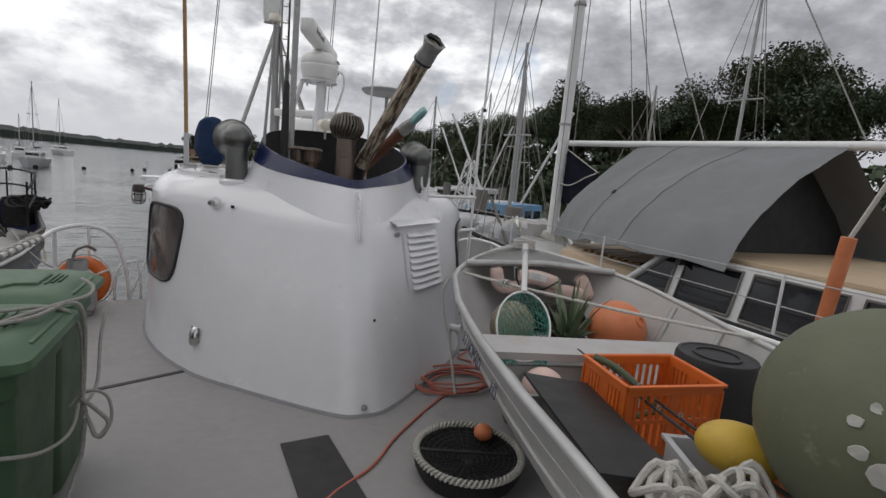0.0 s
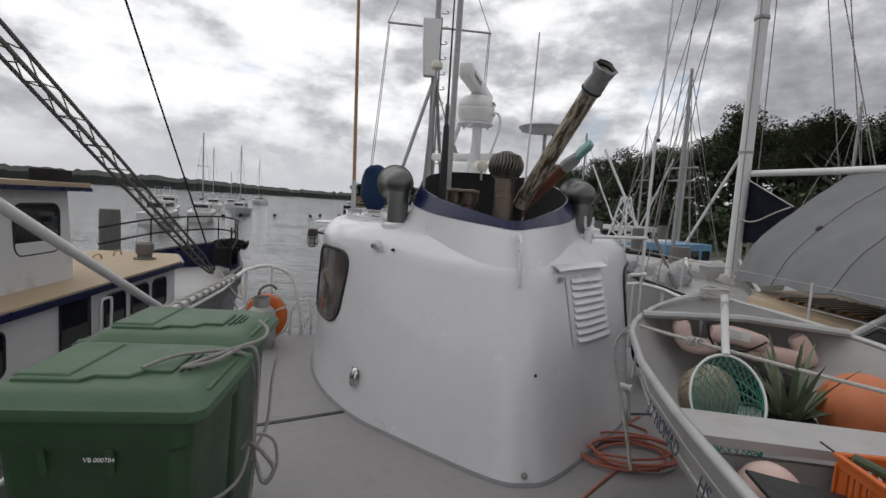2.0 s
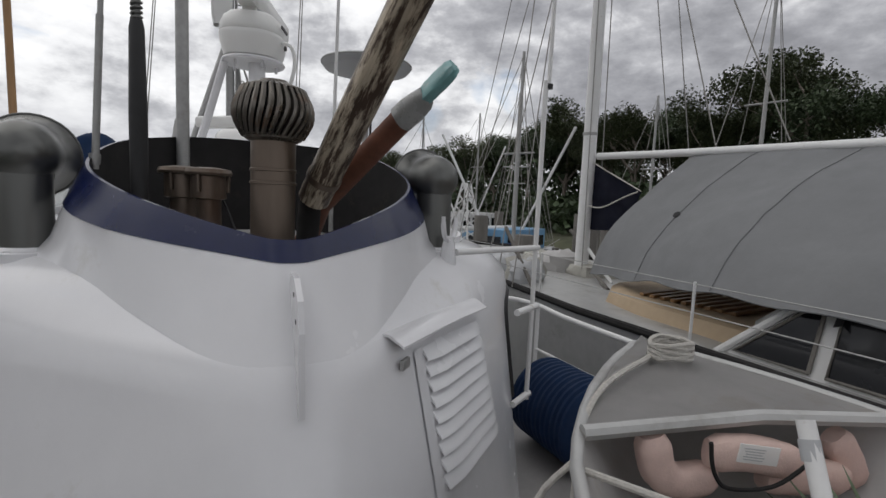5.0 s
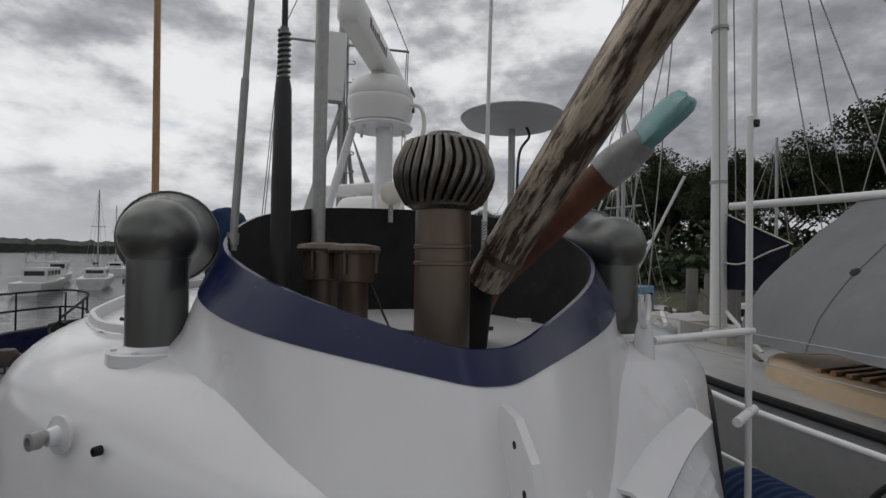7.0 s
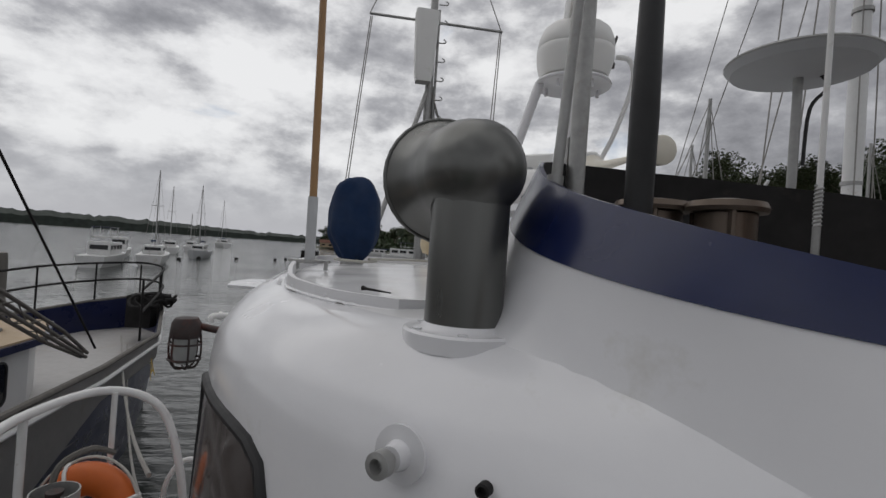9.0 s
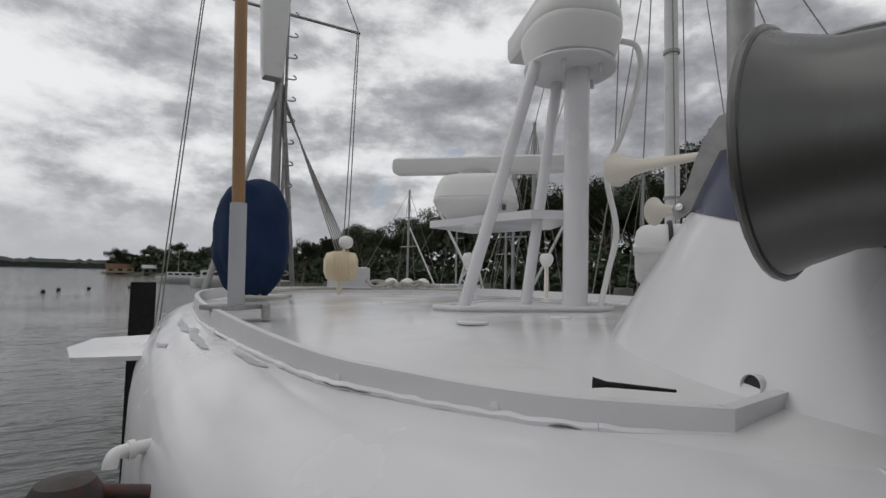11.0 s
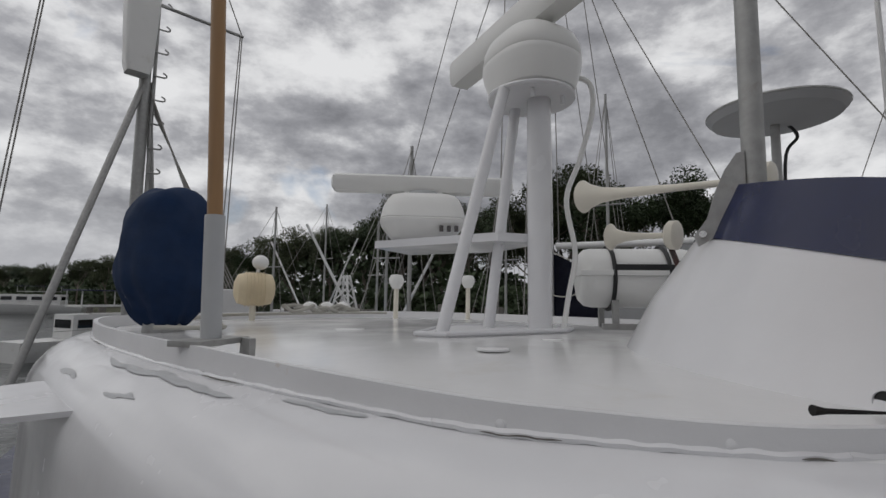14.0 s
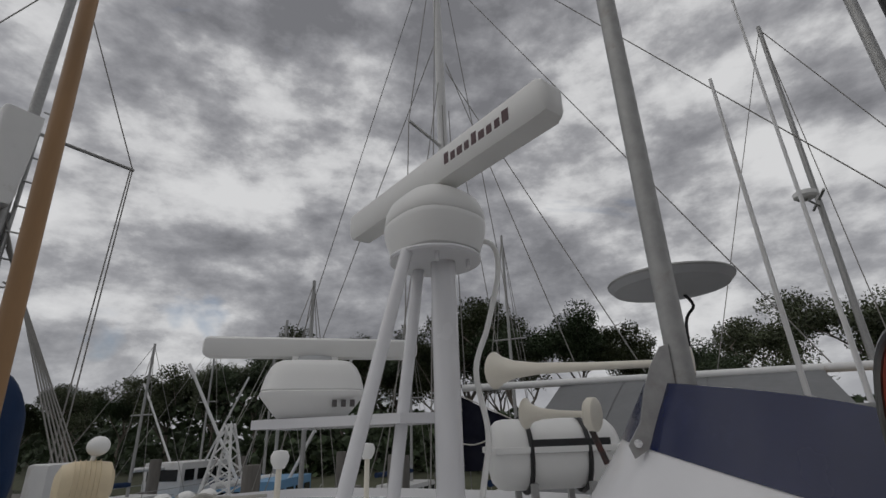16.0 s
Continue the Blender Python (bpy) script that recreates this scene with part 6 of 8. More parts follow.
vest([(2.56, -0.38, 1.016), (2.56, -0.34, 0.892), (2.56, -0.27, 0.851), (2.56, -0.14, 0.861)], 0.055, 0.045, "faded pale pink life jacket folded under the foredeck")
jv = vest([(2.53, -0.19, 0.958), (2.53, -0.02, 0.948), (2.53, 0.15, 0.905)], 0.060, 0.040, "faded pink life jacket with a white printed panel under the foredeck")
PM = Matrix.Translation(DP(2.488, -0.04, 0.967)) @ Matrix.Rotation(radians(-15.7), 4, "Z") @ Matrix.Rotation(radians(9), 4, "Y")
part("printed_panel", B((0, 0, 0), (0.15, 0.006, 0.062), PM, 0.002), M_PLAST, jv, "white printed panel")
for k in range(5):
    part("print_line", B((-0.02, 0, 0.018 - 0.009 * k), (0.08 - 0.01 * (k % 3), 0.009, 0.003), PM), M_GREYP, jv)
part("strap", TB(spline([DP(2.46, -0.24, 1.032), DP(2.46, -0.22, 0.936), DP(2.46, -0.16, 0.877), DP(2.46, -0.00, 0.875), DP(2.46, 0.12, 0.945)], 5), 0.007, 6), M_SOOT, jv, "dark webbing strap")
vest([(2.56, 0.05, 0.846), (2.56, 0.22, 0.841), (2.56, 0.38, 0.824)], 0.058, 0.045, "faded pale pink life jacket lying under the foredeck")
vest([(2.58, 0.34, 0.977), (2.58, 0.40, 0.890), (2.58, 0.45, 0.792)], 0.055, 0.04, "faded pale pink life jacket hanging under the foredeck")
bm = BL((0, 0, 0), (0.34, 0.13, 0.10), 18, 0.15, 4, None, 3)
bm.transform(Matrix.Translation(DP(2.42, 0.02, 0.66)) @ Matrix.Rotation(radians(-15), 4, "Z"))
solo("dark_bag", bm, M_SOOT, "dark bag under the life jackets", "bag")
al = thing("aloe_plant", DP(2.0, 0.05, 0.52), "potted aloe with long dull green spiky leaves", "plant")
part("pot", LA([(0.09, 0), (0.12, 0.14), (0.13, 0.15), (0.12, 0.15), (0, 0.13)], DP(2.0, 0.05, 0.50), 20), M_SOOT, al)
random.seed(11)
for k in range(46):
    a, tilt, L_ = random.random() * 6.283, random.uniform(0.1, 1.15), random.uniform(0.26, 0.50)
    d = Vector((math.cos(a), math.sin(a), 0))
    base = DP(2.0, 0.05, 0.63) + d * 0.05
    bm = bmesh.new()
    rings = []
    sd = Vector((-d.y, d.x, 0))
    for j in range(6):
        t = j / 5
        c = base + d * L_ * t * math.sin(tilt) * (1 + 0.3 * t) + Vector((0, 0, L_ * t * math.cos(tilt) * (1 - 0.25 * t * tilt)))
        w = 0.021 * (1 - t) ** 0.7 + 0.001
        rings.append([c - sd * w + Vector((0, 0, w * 0.5)), c + Vector((0, 0, -w * 0.25)), c + sd * w + Vector((0, 0, w * 0.5)), c + Vector((0, 0, w * 0.15))])
    loft(bm, rings, True, True, True)
    part("leaf", bm, M_ALOE, al)
nt = thing("landing_net", DP(1.86, -0.36, 0.55), "hooped landing net with green mesh and a white taped handle", "landing net")
hc, hn = DP(1.78, -0.36, 0.78), Vector((-0.35, -0.75, 0.55)).normalized()
hx = Vector((0.9, -0.42, 0)).normalized()
hy = hn.cross(hx).normalized()
if hy.z < 0:
    hy = -hy
hoop = [hc + hx * 0.175 * math.cos(a) + hy * 0.235 * math.sin(a) for a in [6.2832 * k / 36 for k in range(38)]]
part("hoop", TB(hoop, 0.007, 8), M_TRIM, nt)
part("handle", TB([hc + hy * 0.235, hc + hy * 0.34 + Vector((0.03, 0.05, 0.03)), hc + hy * 0.40 + Vector((0.05, 0.10, 0.16))], 0.020, 12), M_TRIM, nt)
part("handle_tape", TB([hc + hy * 0.375 + Vector((0.042, 0.08, 0.10)), hc + hy * 0.39 + Vector((0.046, 0.09, 0.13))], 0.0225, 12), M_GREYP, nt)
bm = bmesh.new()


def bag(u, w):
    a = 6.2832 * u
    k = math.sqrt(max(0, 1 - w * w))
    return hc + (hx * 0.175 * math.cos(a) + hy * 0.235 * math.sin(a)) * (0.35 + 0.65 * k) + hn * 0.05 * w + Vector((0.0, -0.06 * w, -0.26 * w)) + 0.012 * noise.noise_vector(Vector((u * 9, w * 5, 0)))


for k in range(34):
    for s in (-1, 1):
        tube(bm, [bag(k / 34 + s * 0.16 * w, w) for w in [j / 7 for j in range(8)]], 0.0024, 3, False)
part("net_bag", bm, M_NET, nt)
bl = BL((0, 0, 0), (0.15, 0.15, 0.17), 20, 0.08, 3)
bl.transform(Matrix.Translation(DP(2.02, -0.36, 0.70)))
for k in range(16):
    a = 6.2832 * k / 16
    for s in (-1, 1):
        tube(bl, [DP(2.02, -0.36, 0.70) + Vector((0.156 * math.cos(a + s * w) * math.cos(w), 0.156 * math.sin(a + s * w) * math.cos(w), 0.176 * math.sin(w))) for w in [-1.3 + 0.26 * j for j in range(11)]], 0.003, 4)
solo("net_ball", bl, M_TWINE, "pale bundle of netting behind the hoop", "net")
ln = bmesh.new()
tube(ln, sag(DP(2.45, -0.69, 0.98), DP(1.2, 0.83, 0.95), 0.02, 8), 0.011, 7)
tube(ln, spline([DP(2.45, -0.69, 1.0), DP(2.48, -0.80, 0.8), DP(2.4, -0.72, 0.4), DP(2.3, -0.66, 0.05)], 5), 0.010, 7)
for k in range(3):
    tube(ln, [DP(2.18, -0.38 - 0.02 * k, 0.965) + Vector((0.024 * math.cos(a * 0.6), 0.01 * k, 0.024 * math.sin(a * 0.6))) for a in range(12)], 0.008, 6)
solo("lashing_line", ln, M_ROPE, "white lashing line tied across the dinghy", "rope")
rc = bmesh.new()
random.seed(4)
for k in range(8):
    tube(rc, spline([DP(3.0, -0.02, 1.13) + Vector((0.10 * math.cos(a * 0.8 + k), 0.07 * math.sin(a * 0.8 + k), 0.008 * k + 0.01 * math.sin(a * 1.6))) for a in range(9)], 3), 0.009, 6)
tube(rc, spline([DP(3.0, -0.1, 1.13), DP(2.8, -0.42, 1.08), DP(2.6, -0.60, 0.98), DP(2.5, -0.66, 0.6)], 5), 0.011, 6)
solo("bow_rope", rc, M_ROPE, "white mooring rope heaped on the dinghy bow", "rope")

# at the starboard rail
dr_ = thing("blue_fender", (2.02, 1.75, 0.02), "large ribbed blue plastic fender drum lying on deck", "fender")
DM = Matrix.Translation((2.02, 1.75, 0.31)) @ Matrix.Rotation(radians(90), 4, "X")
pf = []
for k in range(13):
    zz = -0.30 + 0.05 * k
    pf += [(0.285, zz), (0.30, zz + 0.014), (0.30, zz + 0.032), (0.285, zz + 0.046)]
part("drum", LA([(0.22, -0.32)] + pf[:-4] + [(0.22, 0.32)], (0, 0, 0), 36, DM), M_CANVAS, dr_)
jg = thing("white_jug", (1.98, 1.02, 0.0), "white plastic jug with a rope on its neck", "jug")
part("body", LA([(0.11, 0), (0.13, 0.02), (0.13, 0.34), (0.09, 0.42), (0.045, 0.44), (0.045, 0.50), (0, 0.50)], (1.98, 1.02, 0), 24), M_PLAST, jg)
hb2 = bmesh.new()
tube(hb2, spline([(2.45, 1.3, 0.80), (2.40, 1.5, 0.72), (2.36, 1.6, 0.55), (2.40, 1.55, 0.40), (2.45, 1.35, 0.42)], 6), 0.016, 8)
solo("black_hose_loop", hb2, M_BLACK, "black hose looped on the starboard railing", "hose")


# ---- own mast forward ----
mst = thing("signal_mast", (0.0, 9.5, -0.72), "grey aluminium signal mast with climbing hooks, stays and a crosstree", "mast")
part("tube", TB([(0.02, 9.5, -0.72), (0.0, 9.5, 4.5), (0.0, 9.5, 9.2)], [0.085, 0.075, 0.06], 14), M_STEEL, mst)
part("side_tube", TB([(0.13, 9.46, 0.3), (0.10, 9.46, 6.2)], 0.025, 8), M_STEEL, mst)
for k in range(14):
    z = 1.6 + 0.36 * k
    part("hook", TB(spline([(0.08, 9.42, z), (0.22, 9.40, z), (0.25, 9.40, z + 0.04), (0.20, 9.40, z + 0.07)], 3), 0.012, 6), M_STEEL, mst)
part("crosstree", TB([(-1.20, 9.58, 6.0), (1.32, 9.36, 5.92)], 0.026, 8), M_STEEL, mst)
for a, b, r in (((0, 9.5, 4.75), (-1.62, 8.6, -0.72), 0.045), ((0.05, 9.5, 4.75), (0.75, 10.4, -0.72), 0.045), ((0.0, 9.5, 4.6), (0.35, 10.9, -0.72), 0.03), ((-1.30, 8.76, 0.55), (0.0, 9.4, 0.55), 0.045)):
    part("strut", TB([a, b], r, 10), M_STEEL, mst)
bx = bmesh.new()
loft(bx, [rrect(-0.14, 9.36, 0.14, 0.12, 4.76, 0.05), rrect(-0.14, 9.36, 0.17, 0.13, 4.90, 0.05), rrect(-0.14, 9.36, 0.22, 0.15, 6.0, 0.05), rrect(-0.14, 9.36, 0.21, 0.14, 6.08, 0.05)], True, True, True)
part("reflector_box", bx, M_PLAST, mst, "white plastic antenna housing")


def wires(name, label, segs, r, material=None):
    bm = bmesh.new()
    for a, b in segs:
        tube(bm, [a, b], r, 5)
    return solo(name, bm, material or M_GROPE, label, "rigging")


for a, b in [((0.05 + 0.02 * k, 9.5, 4.7 - 0.08 * k), (0.85 + 0.05 * k, 8.3, 1.55)) for k in range(6)] + [((1.30, 9.36, 5.9), (1.15, 9.3, -0.7)), ((1.27, 9.36, 5.9), (1.0, 9.2, -0.7)), ((-1.18, 9.58, 5.95), (-1.7, 9.5, -0.7)), ((-1.15, 9.58, 5.95), (-1.64, 9.5, -0.7)), ((1.3, 9.36, 5.92), (0.02, 9.5, 8.9)), ((-1.2, 9.58, 6.0), (0.0, 9.5, 8.9))]:
    part("stay", TB([a, b], 0.010, 5), M_GROPE, mst)
solo("foredeck_winch", B((0.85, 8.2, 0.55), (0.5, 0.5, 2.4), None, 0.05), M_HULLW, "white winch housing on the foredeck", "winch")
solo("bow_rope_left", tube(tube(bmesh.new(), sag((-2.1, 3.2, 0.35), (-5.0, 9.5, -0.2), 0.35), 0.014, 6), sag((-2.1, 3.2, 0.15), (-4.9, 9.5, -0.35), 0.5), 0.012, 6), M_GROPE, "dark mooring lines running to the neighbouring boat", "rope")

# ---- trawler rafted to port ----
tr = thing("trawler", (-6.3, 4, WATER), "white and navy fishing trawler with a tan roof deck moored alongside", "boat")
half = [(-3.75, -6.5), (-3.75, -2), (-3.80, 2), (-3.90, 4.3), (-4.10, 7), (-4.60, 10), (-5.5, 12.6), (-6.3, 13.4)]
sh = [0.05, 0.05, 0.05, 0.0, -0.1, -0.25, -0.1, 0.0]
full = half + [(-12.6 - x, y) for x, y in reversed(half[:-1])]
shf = sh + list(reversed(sh[:-1]))
bm = bmesh.new()
inw = lambda k: [(-6.3 + (x + 6.3) * k, 2 + (y - 2) * (0.85 + 0.15 * k)) for x, y in full]
loft(bm, [[(x, y, WATER - 0.3) for x, y in inw(0.78)], [(x, y, (WATER + s) / 2) for (x, y), s in zip(inw(0.92), shf)], [(x, y, s) for (x, y), s in zip(full, shf)], [(-6.3 + (x + 6.3) * 0.97, y - 0.05, s) for (x, y), s in zip(full, shf)], [(-6.3 + (x + 6.3) * 0.965, y - 0.06, s - 0.75) for (x, y), s in zip(full, shf)]], True, False, True)
part("hull", bm, M_NAVY, tr)
bm = bmesh.new()
prism(bm, [(x, y) for x, y in inw(0.955)], -0.86, -0.74)
part("deck", bm, M_ALUIN, tr, "pale grey deck", False)
part("bulwark_cap", TB([Vector((x, y, s + 0.015)) for (x, y), s in zip(full, shf)], 0.035, 8), M_GREYW, tr)
bm = bmesh.new()
loft(bm, [[(x + 0.012 if x > -6 else x, y, s - 0.02) for (x, y), s in zip(half, sh)], [(x - 0.008, y, s - (1.3 if y < 7 else 0.42)) for (x, y), s in zip(half, sh)]], False)
bmesh.ops.solidify(bm, geom=list(bm.faces), thickness=0.02)
part("bulwark_band", bm, M_ALUIN, tr, "grey-white band along the bulwark")
part("white_strake", TB([Vector((x + 0.02, y, s - 0.16)) for (x, y), s in zip(half, sh)], 0.03, 8), M_TRIM, tr)
letters("bow_letter", "A", 0.5, Matrix.Translation((-4.42, 9.35, -0.72)) @ Matrix.Rotation(radians(99), 4, "Z") @ Matrix.Rotation(radians(84), 4, "X"), M_YELLOW, tr, "yellow painted letter on the bow")
bm = bmesh.new()
prism(bm, [(-5.15, -6), (-5.12, 4), (-5.10, 7.3), (-5.6, 8.3), (-7.0, 8.3), (-7.5, 7.3), (-7.5, -6)], -0.74, 0.10)
house = part("lower_cabin", bm, M_HULLW, tr, "", False)
bm = bmesh.new()
prism(bm, [(-5.0, -6), (-4.98, 4), (-4.96, 7.4), (-5.5, 8.5), (-7.1, 8.5), (-7.64, 7.4), (-7.64, -6)], 0.10, 0.19)
part("roof_edge", bm, M_NAVY, tr, "navy roof edge", False)
bm = bmesh.new()
prism(bm, [(-5.03, -6), (-5.01, 4), (-5.0, 7.38), (-5.52, 8.45), (-7.08, 8.45), (-7.6, 7.38), (-7.6, -6)], 0.19, 0.215)
part("roof_deck", bm, M_TAN, tr, "tan painted roof deck", False)


def pane(c, sx, sz, turn=0, lean=0, frame_mat=None):
    m = Matrix.Translation(c) @ Matrix.Rotation(radians(turn), 4, "Z") @ Matrix.Rotation(radians(lean), 4, "X")
    bm = bmesh.new()
    ring_ = [m @ Vector((p.x, 0, p.y)) for p in rrect(0, 0, sx / 2, sz / 2, 0, min(sx, sz) * 0.2)]
    back = [p + (m.to_3x3() @ Vector((0, 0.03, 0))) for p in ring_]
    loft(bm, [back, ring_], True, True, True)
    return bm, ring_


for y, w in ((-1.2, 1.1), (0.7, 1.1), (2.4, 1.2), (5.2, 0.55), (5.95, 0.55), (6.65, 0.5)):
    bm, rg = pane((-5.088, y, -0.28), w, 0.52, 90)
    wn_ = part("window", bm, M_GLASS, tr, "", False)
    part("frame", TB(rg + rg[:2], 0.015, 6), M_BLACK, wn_)
part("doorway", B((-5.10, 4.25, -0.32), (0.04, 0.62, 0.80)), M_GLASS, tr, "dark open doorway")
part("door_rail", TB(spline([(-5.02, 4.65, -0.72), (-5.0, 4.65, -0.1), (-5.0, 4.72, -0.02), (-5.0, 4.85, -0.02), (-5.0, 4.92, -0.1), (-5.02, 4.92, -0.72)], 4), 0.02, 8), M_TRIM, tr)
bm = bmesh.new()
loft(bm, [[(-5.6, -5, 0.20), (-5.6, 5.05, 0.20), (-7.2, 5.05, 0.20), (-7.2, -5, 0.20)], [(-5.66, -5, 1.55), (-5.66, 5.0, 1.55), (-7.14, 5.0, 1.55), (-7.14, -5, 1.55)]], True, True, True)
part("wheelhouse", bm, M_HULLW, tr, "", False)
bm = bmesh.new()
prism(bm, [(-5.42, -5.2), (-5.42, 5.2), (-5.7, 5.65), (-7.1, 5.65), (-7.4, 5.2), (-7.4, -5.2)], 1.53, 1.585)
part("wheelhouse_roof_edge", bm, M_NAVY, tr, "", False)
bm = bmesh.new()
prism(bm, [(-5.45, -5.2), (-5.45, 5.2), (-5.72, 5.62), (-7.08, 5.62), (-7.37, 5.2), (-7.37, -5.2)], 1.588, 1.65)
part("wheelhouse_roof", bm, M_TAN, tr, "", False)
for y, w in ((1.2, 0.75), (2.2, 0.75), (3.25, 0.78), (4.35, 0.85)):
    bm, rg = pane((-5.628, y, 1.0), w, 0.68, 90)
    wn_ = part("window", bm, M_GLASS, tr, "", False)
    part("frame", TB(rg + rg[:2], 0.014, 6), M_BLACK, wn_)
part("roof_box", B((-6.0, 5.2, 1.74), (0.34, 0.42, 0.18), None, 0.01), M_SOOT, tr, "dark box on the wheelhouse roof")
mv = thing("mushroom_vent", (-5.72, 7.42, 0.21), "grey mushroom vent on the tan deck", "vent")
part("base", LA([(0.20, 0), (0.20, 0.02), (0.14, 0.03), (0, 0.03)], (-5.72, 7.42, 0.215), 20), M_GREYW, mv)
part("cap", LA([(0.13, 0.02), (0.13, 0.10), (0.16, 0.12), (0.16, 0.30), (0.12, 0.33), (0, 0.335)], (-5.72, 7.42, 0.215), 20), M_GREYW, mv)
for y in (6.9, 7.6):
    part("deck_handle", TB(spline([(-6.4, y, 0.20), (-6.4, y + 0.05, 0.30), (-6.4, y + 0.25, 0.30), (-6.4, y + 0.3, 0.20)], 4), 0.018, 8), M_TAN, tr)
plp = thing("bow_pulpit", (-5.9, 12.3, 0.0), "dark steel bow pulpit railing on the trawler", "railing")
for z in (0.35, 0.75):
    part("rail", TB(spline([(-4.75, 9.6, z - 0.15), (-5.15, 11.4, z), (-5.6, 12.7, z + 0.05), (-6.3, 13.3, z + 0.08), (-7.0, 12.7, z + 0.05), (-7.45, 11.4, z), (-7.8, 9.6, z - 0.15)], 5), 0.024, 7), M_SOOT, plp)
for x, y in ((-4.75, 9.6), (-5.15, 11.4), (-5.6, 12.7), (-7.0, 12.7), (-7.45, 11.4), (-6.3, 13.3)):
    part("stanchion", TB([(x, y, -0.3), (x, y, 0.78)], 0.02, 7), M_SOOT, plp)
ak = thing("anchor_gear", (-5.6, 11.7, -0.4), "heap of dark anchor gear and rope on the trawler bow", "anchor gear")
random.seed(6)
for k in range(7):
    c = Vector((-5.5 + 0.25 * random.random(), 11.2 + 0.9 * random.random(), 0.0))
    part("rope_turn", TB(spline([c + Vector((0.3 * math.cos(a * 0.9 + k), 0.3 * math.sin(a * 0.9 + k), 0.3 * random.random())) for a in range(8)], 3), 0.03, 6), M_SOOT, ak)
part("windlass_block", B((-5.6, 11.9, -0.1), (0.5, 0.7, 0.7), None, 0.05), M_SOOT, ak)

bo_ = thing("lattice_boom", (-4.2, 6.7, 0.0), "grey lattice steel fishing boom slanting up from the trawler bulwark", "boom")
ba, bb = Vector((-4.2, 6.75, 0.12)), Vector((-4.2, -3.2, 5.55))
dd = (bb - ba).normalized()
up = Vector((1, 0, 0)).cross(dd).normalized()
offs = [Vector((sx * 0.065, 0, 0)) + up * 0.065 * sz for sz in (1, -1) for sx in (1, -1)]
for o in offs:
    part("chord", TB([ba + o * 0.4, ba.lerp(bb, 0.06) + o, bb + o], 0.020, 7), M_GREYW, bo_)
bm = bmesh.new()
for k in range(44):
    p, q = ba.lerp(bb, 0.05 + 0.0215 * k), ba.lerp(bb, 0.05 + 0.0215 * (k + 1))
    s = 1 if k % 2 else -1
    tube(bm, [p + offs[0 if s > 0 else 2], q + offs[2 if s > 0 else 0]], 0.007, 5)
    tube(bm, [p + offs[0], p + offs[1]], 0.007, 5)
    tube(bm, [p + offs[1 if s > 0 else 3], q + offs[3 if s > 0 else 1]], 0.007, 5)
part("lacing", bm, M_GREYW, bo_)
solo("white_boom_pipe", TB([(-3.62, 3.55, 0.12), (-3.5, -2.6, 3.30)], 0.045, 10), M_TRIM, "long white pipe leaning on the trawler bulwark", "pole")
wires("trawler_stay", "thin black steel stay of the trawler", [((-4.3, 7.2, 0.1), (-4.2, 2.0, 5.9)), ((-5.9, 0.0, 1.6), (-5.9, -1.0, 6.5)), ((-5.2, -0.6, 1.6), (-5.5, 1.2, 6.0))], 0.014, M_SOOT)

# ---- yacht with the grey tarpaulin, to starboard ----
ya = thing("ketch", (5.4, 3, WATER), "grey-white wooden ketch with a tan coachroof and dark cabin windows", "boat")
hy_ = [(3.55, -7), (3.42, -3), (3.40, 1), (3.40, 3.2), (3.55, 5.2), (4.0, 7.6), (4.8, 9.6), (5.5, 10.4)]
fy = hy_ + [(11.0 - x, y) for x, y in reversed(hy_[:-1])]
bm = bmesh.new()
k_in = lambda k: [(5.5 + (x - 5.5) * k, 2 + (y - 2) * (0.85 + 0.15 * k)) for x, y in fy]
loft(bm, [[(x, y, WATER - 0.3) for x, y in k_in(0.7)], [(x, y, -0.7) for x, y in k_in(0.95)], [(x, y, 0.52 + 0.02 * max(0, y - 4)) for x, y in fy]], True, False, True)
part("hull", bm, M_ALU, ya)
part("toe_rail", TB([(x, y, 0.56 + 0.02 * max(0, y - 4)) for x, y in fy] + [(3.55, -7, 0.56)], 0.045, 8), M_SOOT, ya, "dark toe rail")
bm = bmesh.new()
nose = [(3.95, 1.0), (3.98, 2.9), (4.15, 3.55), (4.6, 3.95), (5.4, 4.05), (6.2, 3.95), (6.75, 3.5), (6.9, 2.9), (6.95, 1.0)]
loft(bm, [[(x, y, 0.50) for x, y in nose], [(5.45 + (x - 5.45) * 0.96, y - 0.03, 0.67) for x, y in nose], [(5.45 + (x - 5.45) * 0.90, y - 0.10, 0.72) for x, y in nose]], True, True, True)
part("coachroof", bm, M_TAN, ya, "tan painted coachroof with a rounded front")
for k in range(9):
    part("roof_slat", B((4.72, 2.02 + 0.13 * k, 0.745), (0.95, 0.055, 0.035), Matrix.Translation((4.72, 2.5, 0)) @ Matrix.Rotation(radians(6), 4, "Z") @ Matrix.Translation((-4.72, -2.5, 0)), 0.006), M_WOOD, ya)
for dx in (-0.36, 0.36):
    part("slat_bearer", B((4.72 + dx, 2.54, 0.725), (0.04, 1.16, 0.03)), M_WOOD, ya)
bm = bmesh.new()
loft(bm, [[(3.72, -3.2, 0.48), (3.72, 1.70, 0.48), (4.3, 2.05, 0.48), (6.6, 2.05, 0.48), (7.1, 1.70, 0.48), (7.1, -3.2, 0.48)], [(3.88, -3.2, 1.06), (3.88, 1.12, 1.06), (4.4, 1.40, 1.06), (6.5, 1.40, 1.06), (6.95, 1.12, 1.06), (6.95, -3.2, 1.06)]], True, True, True)
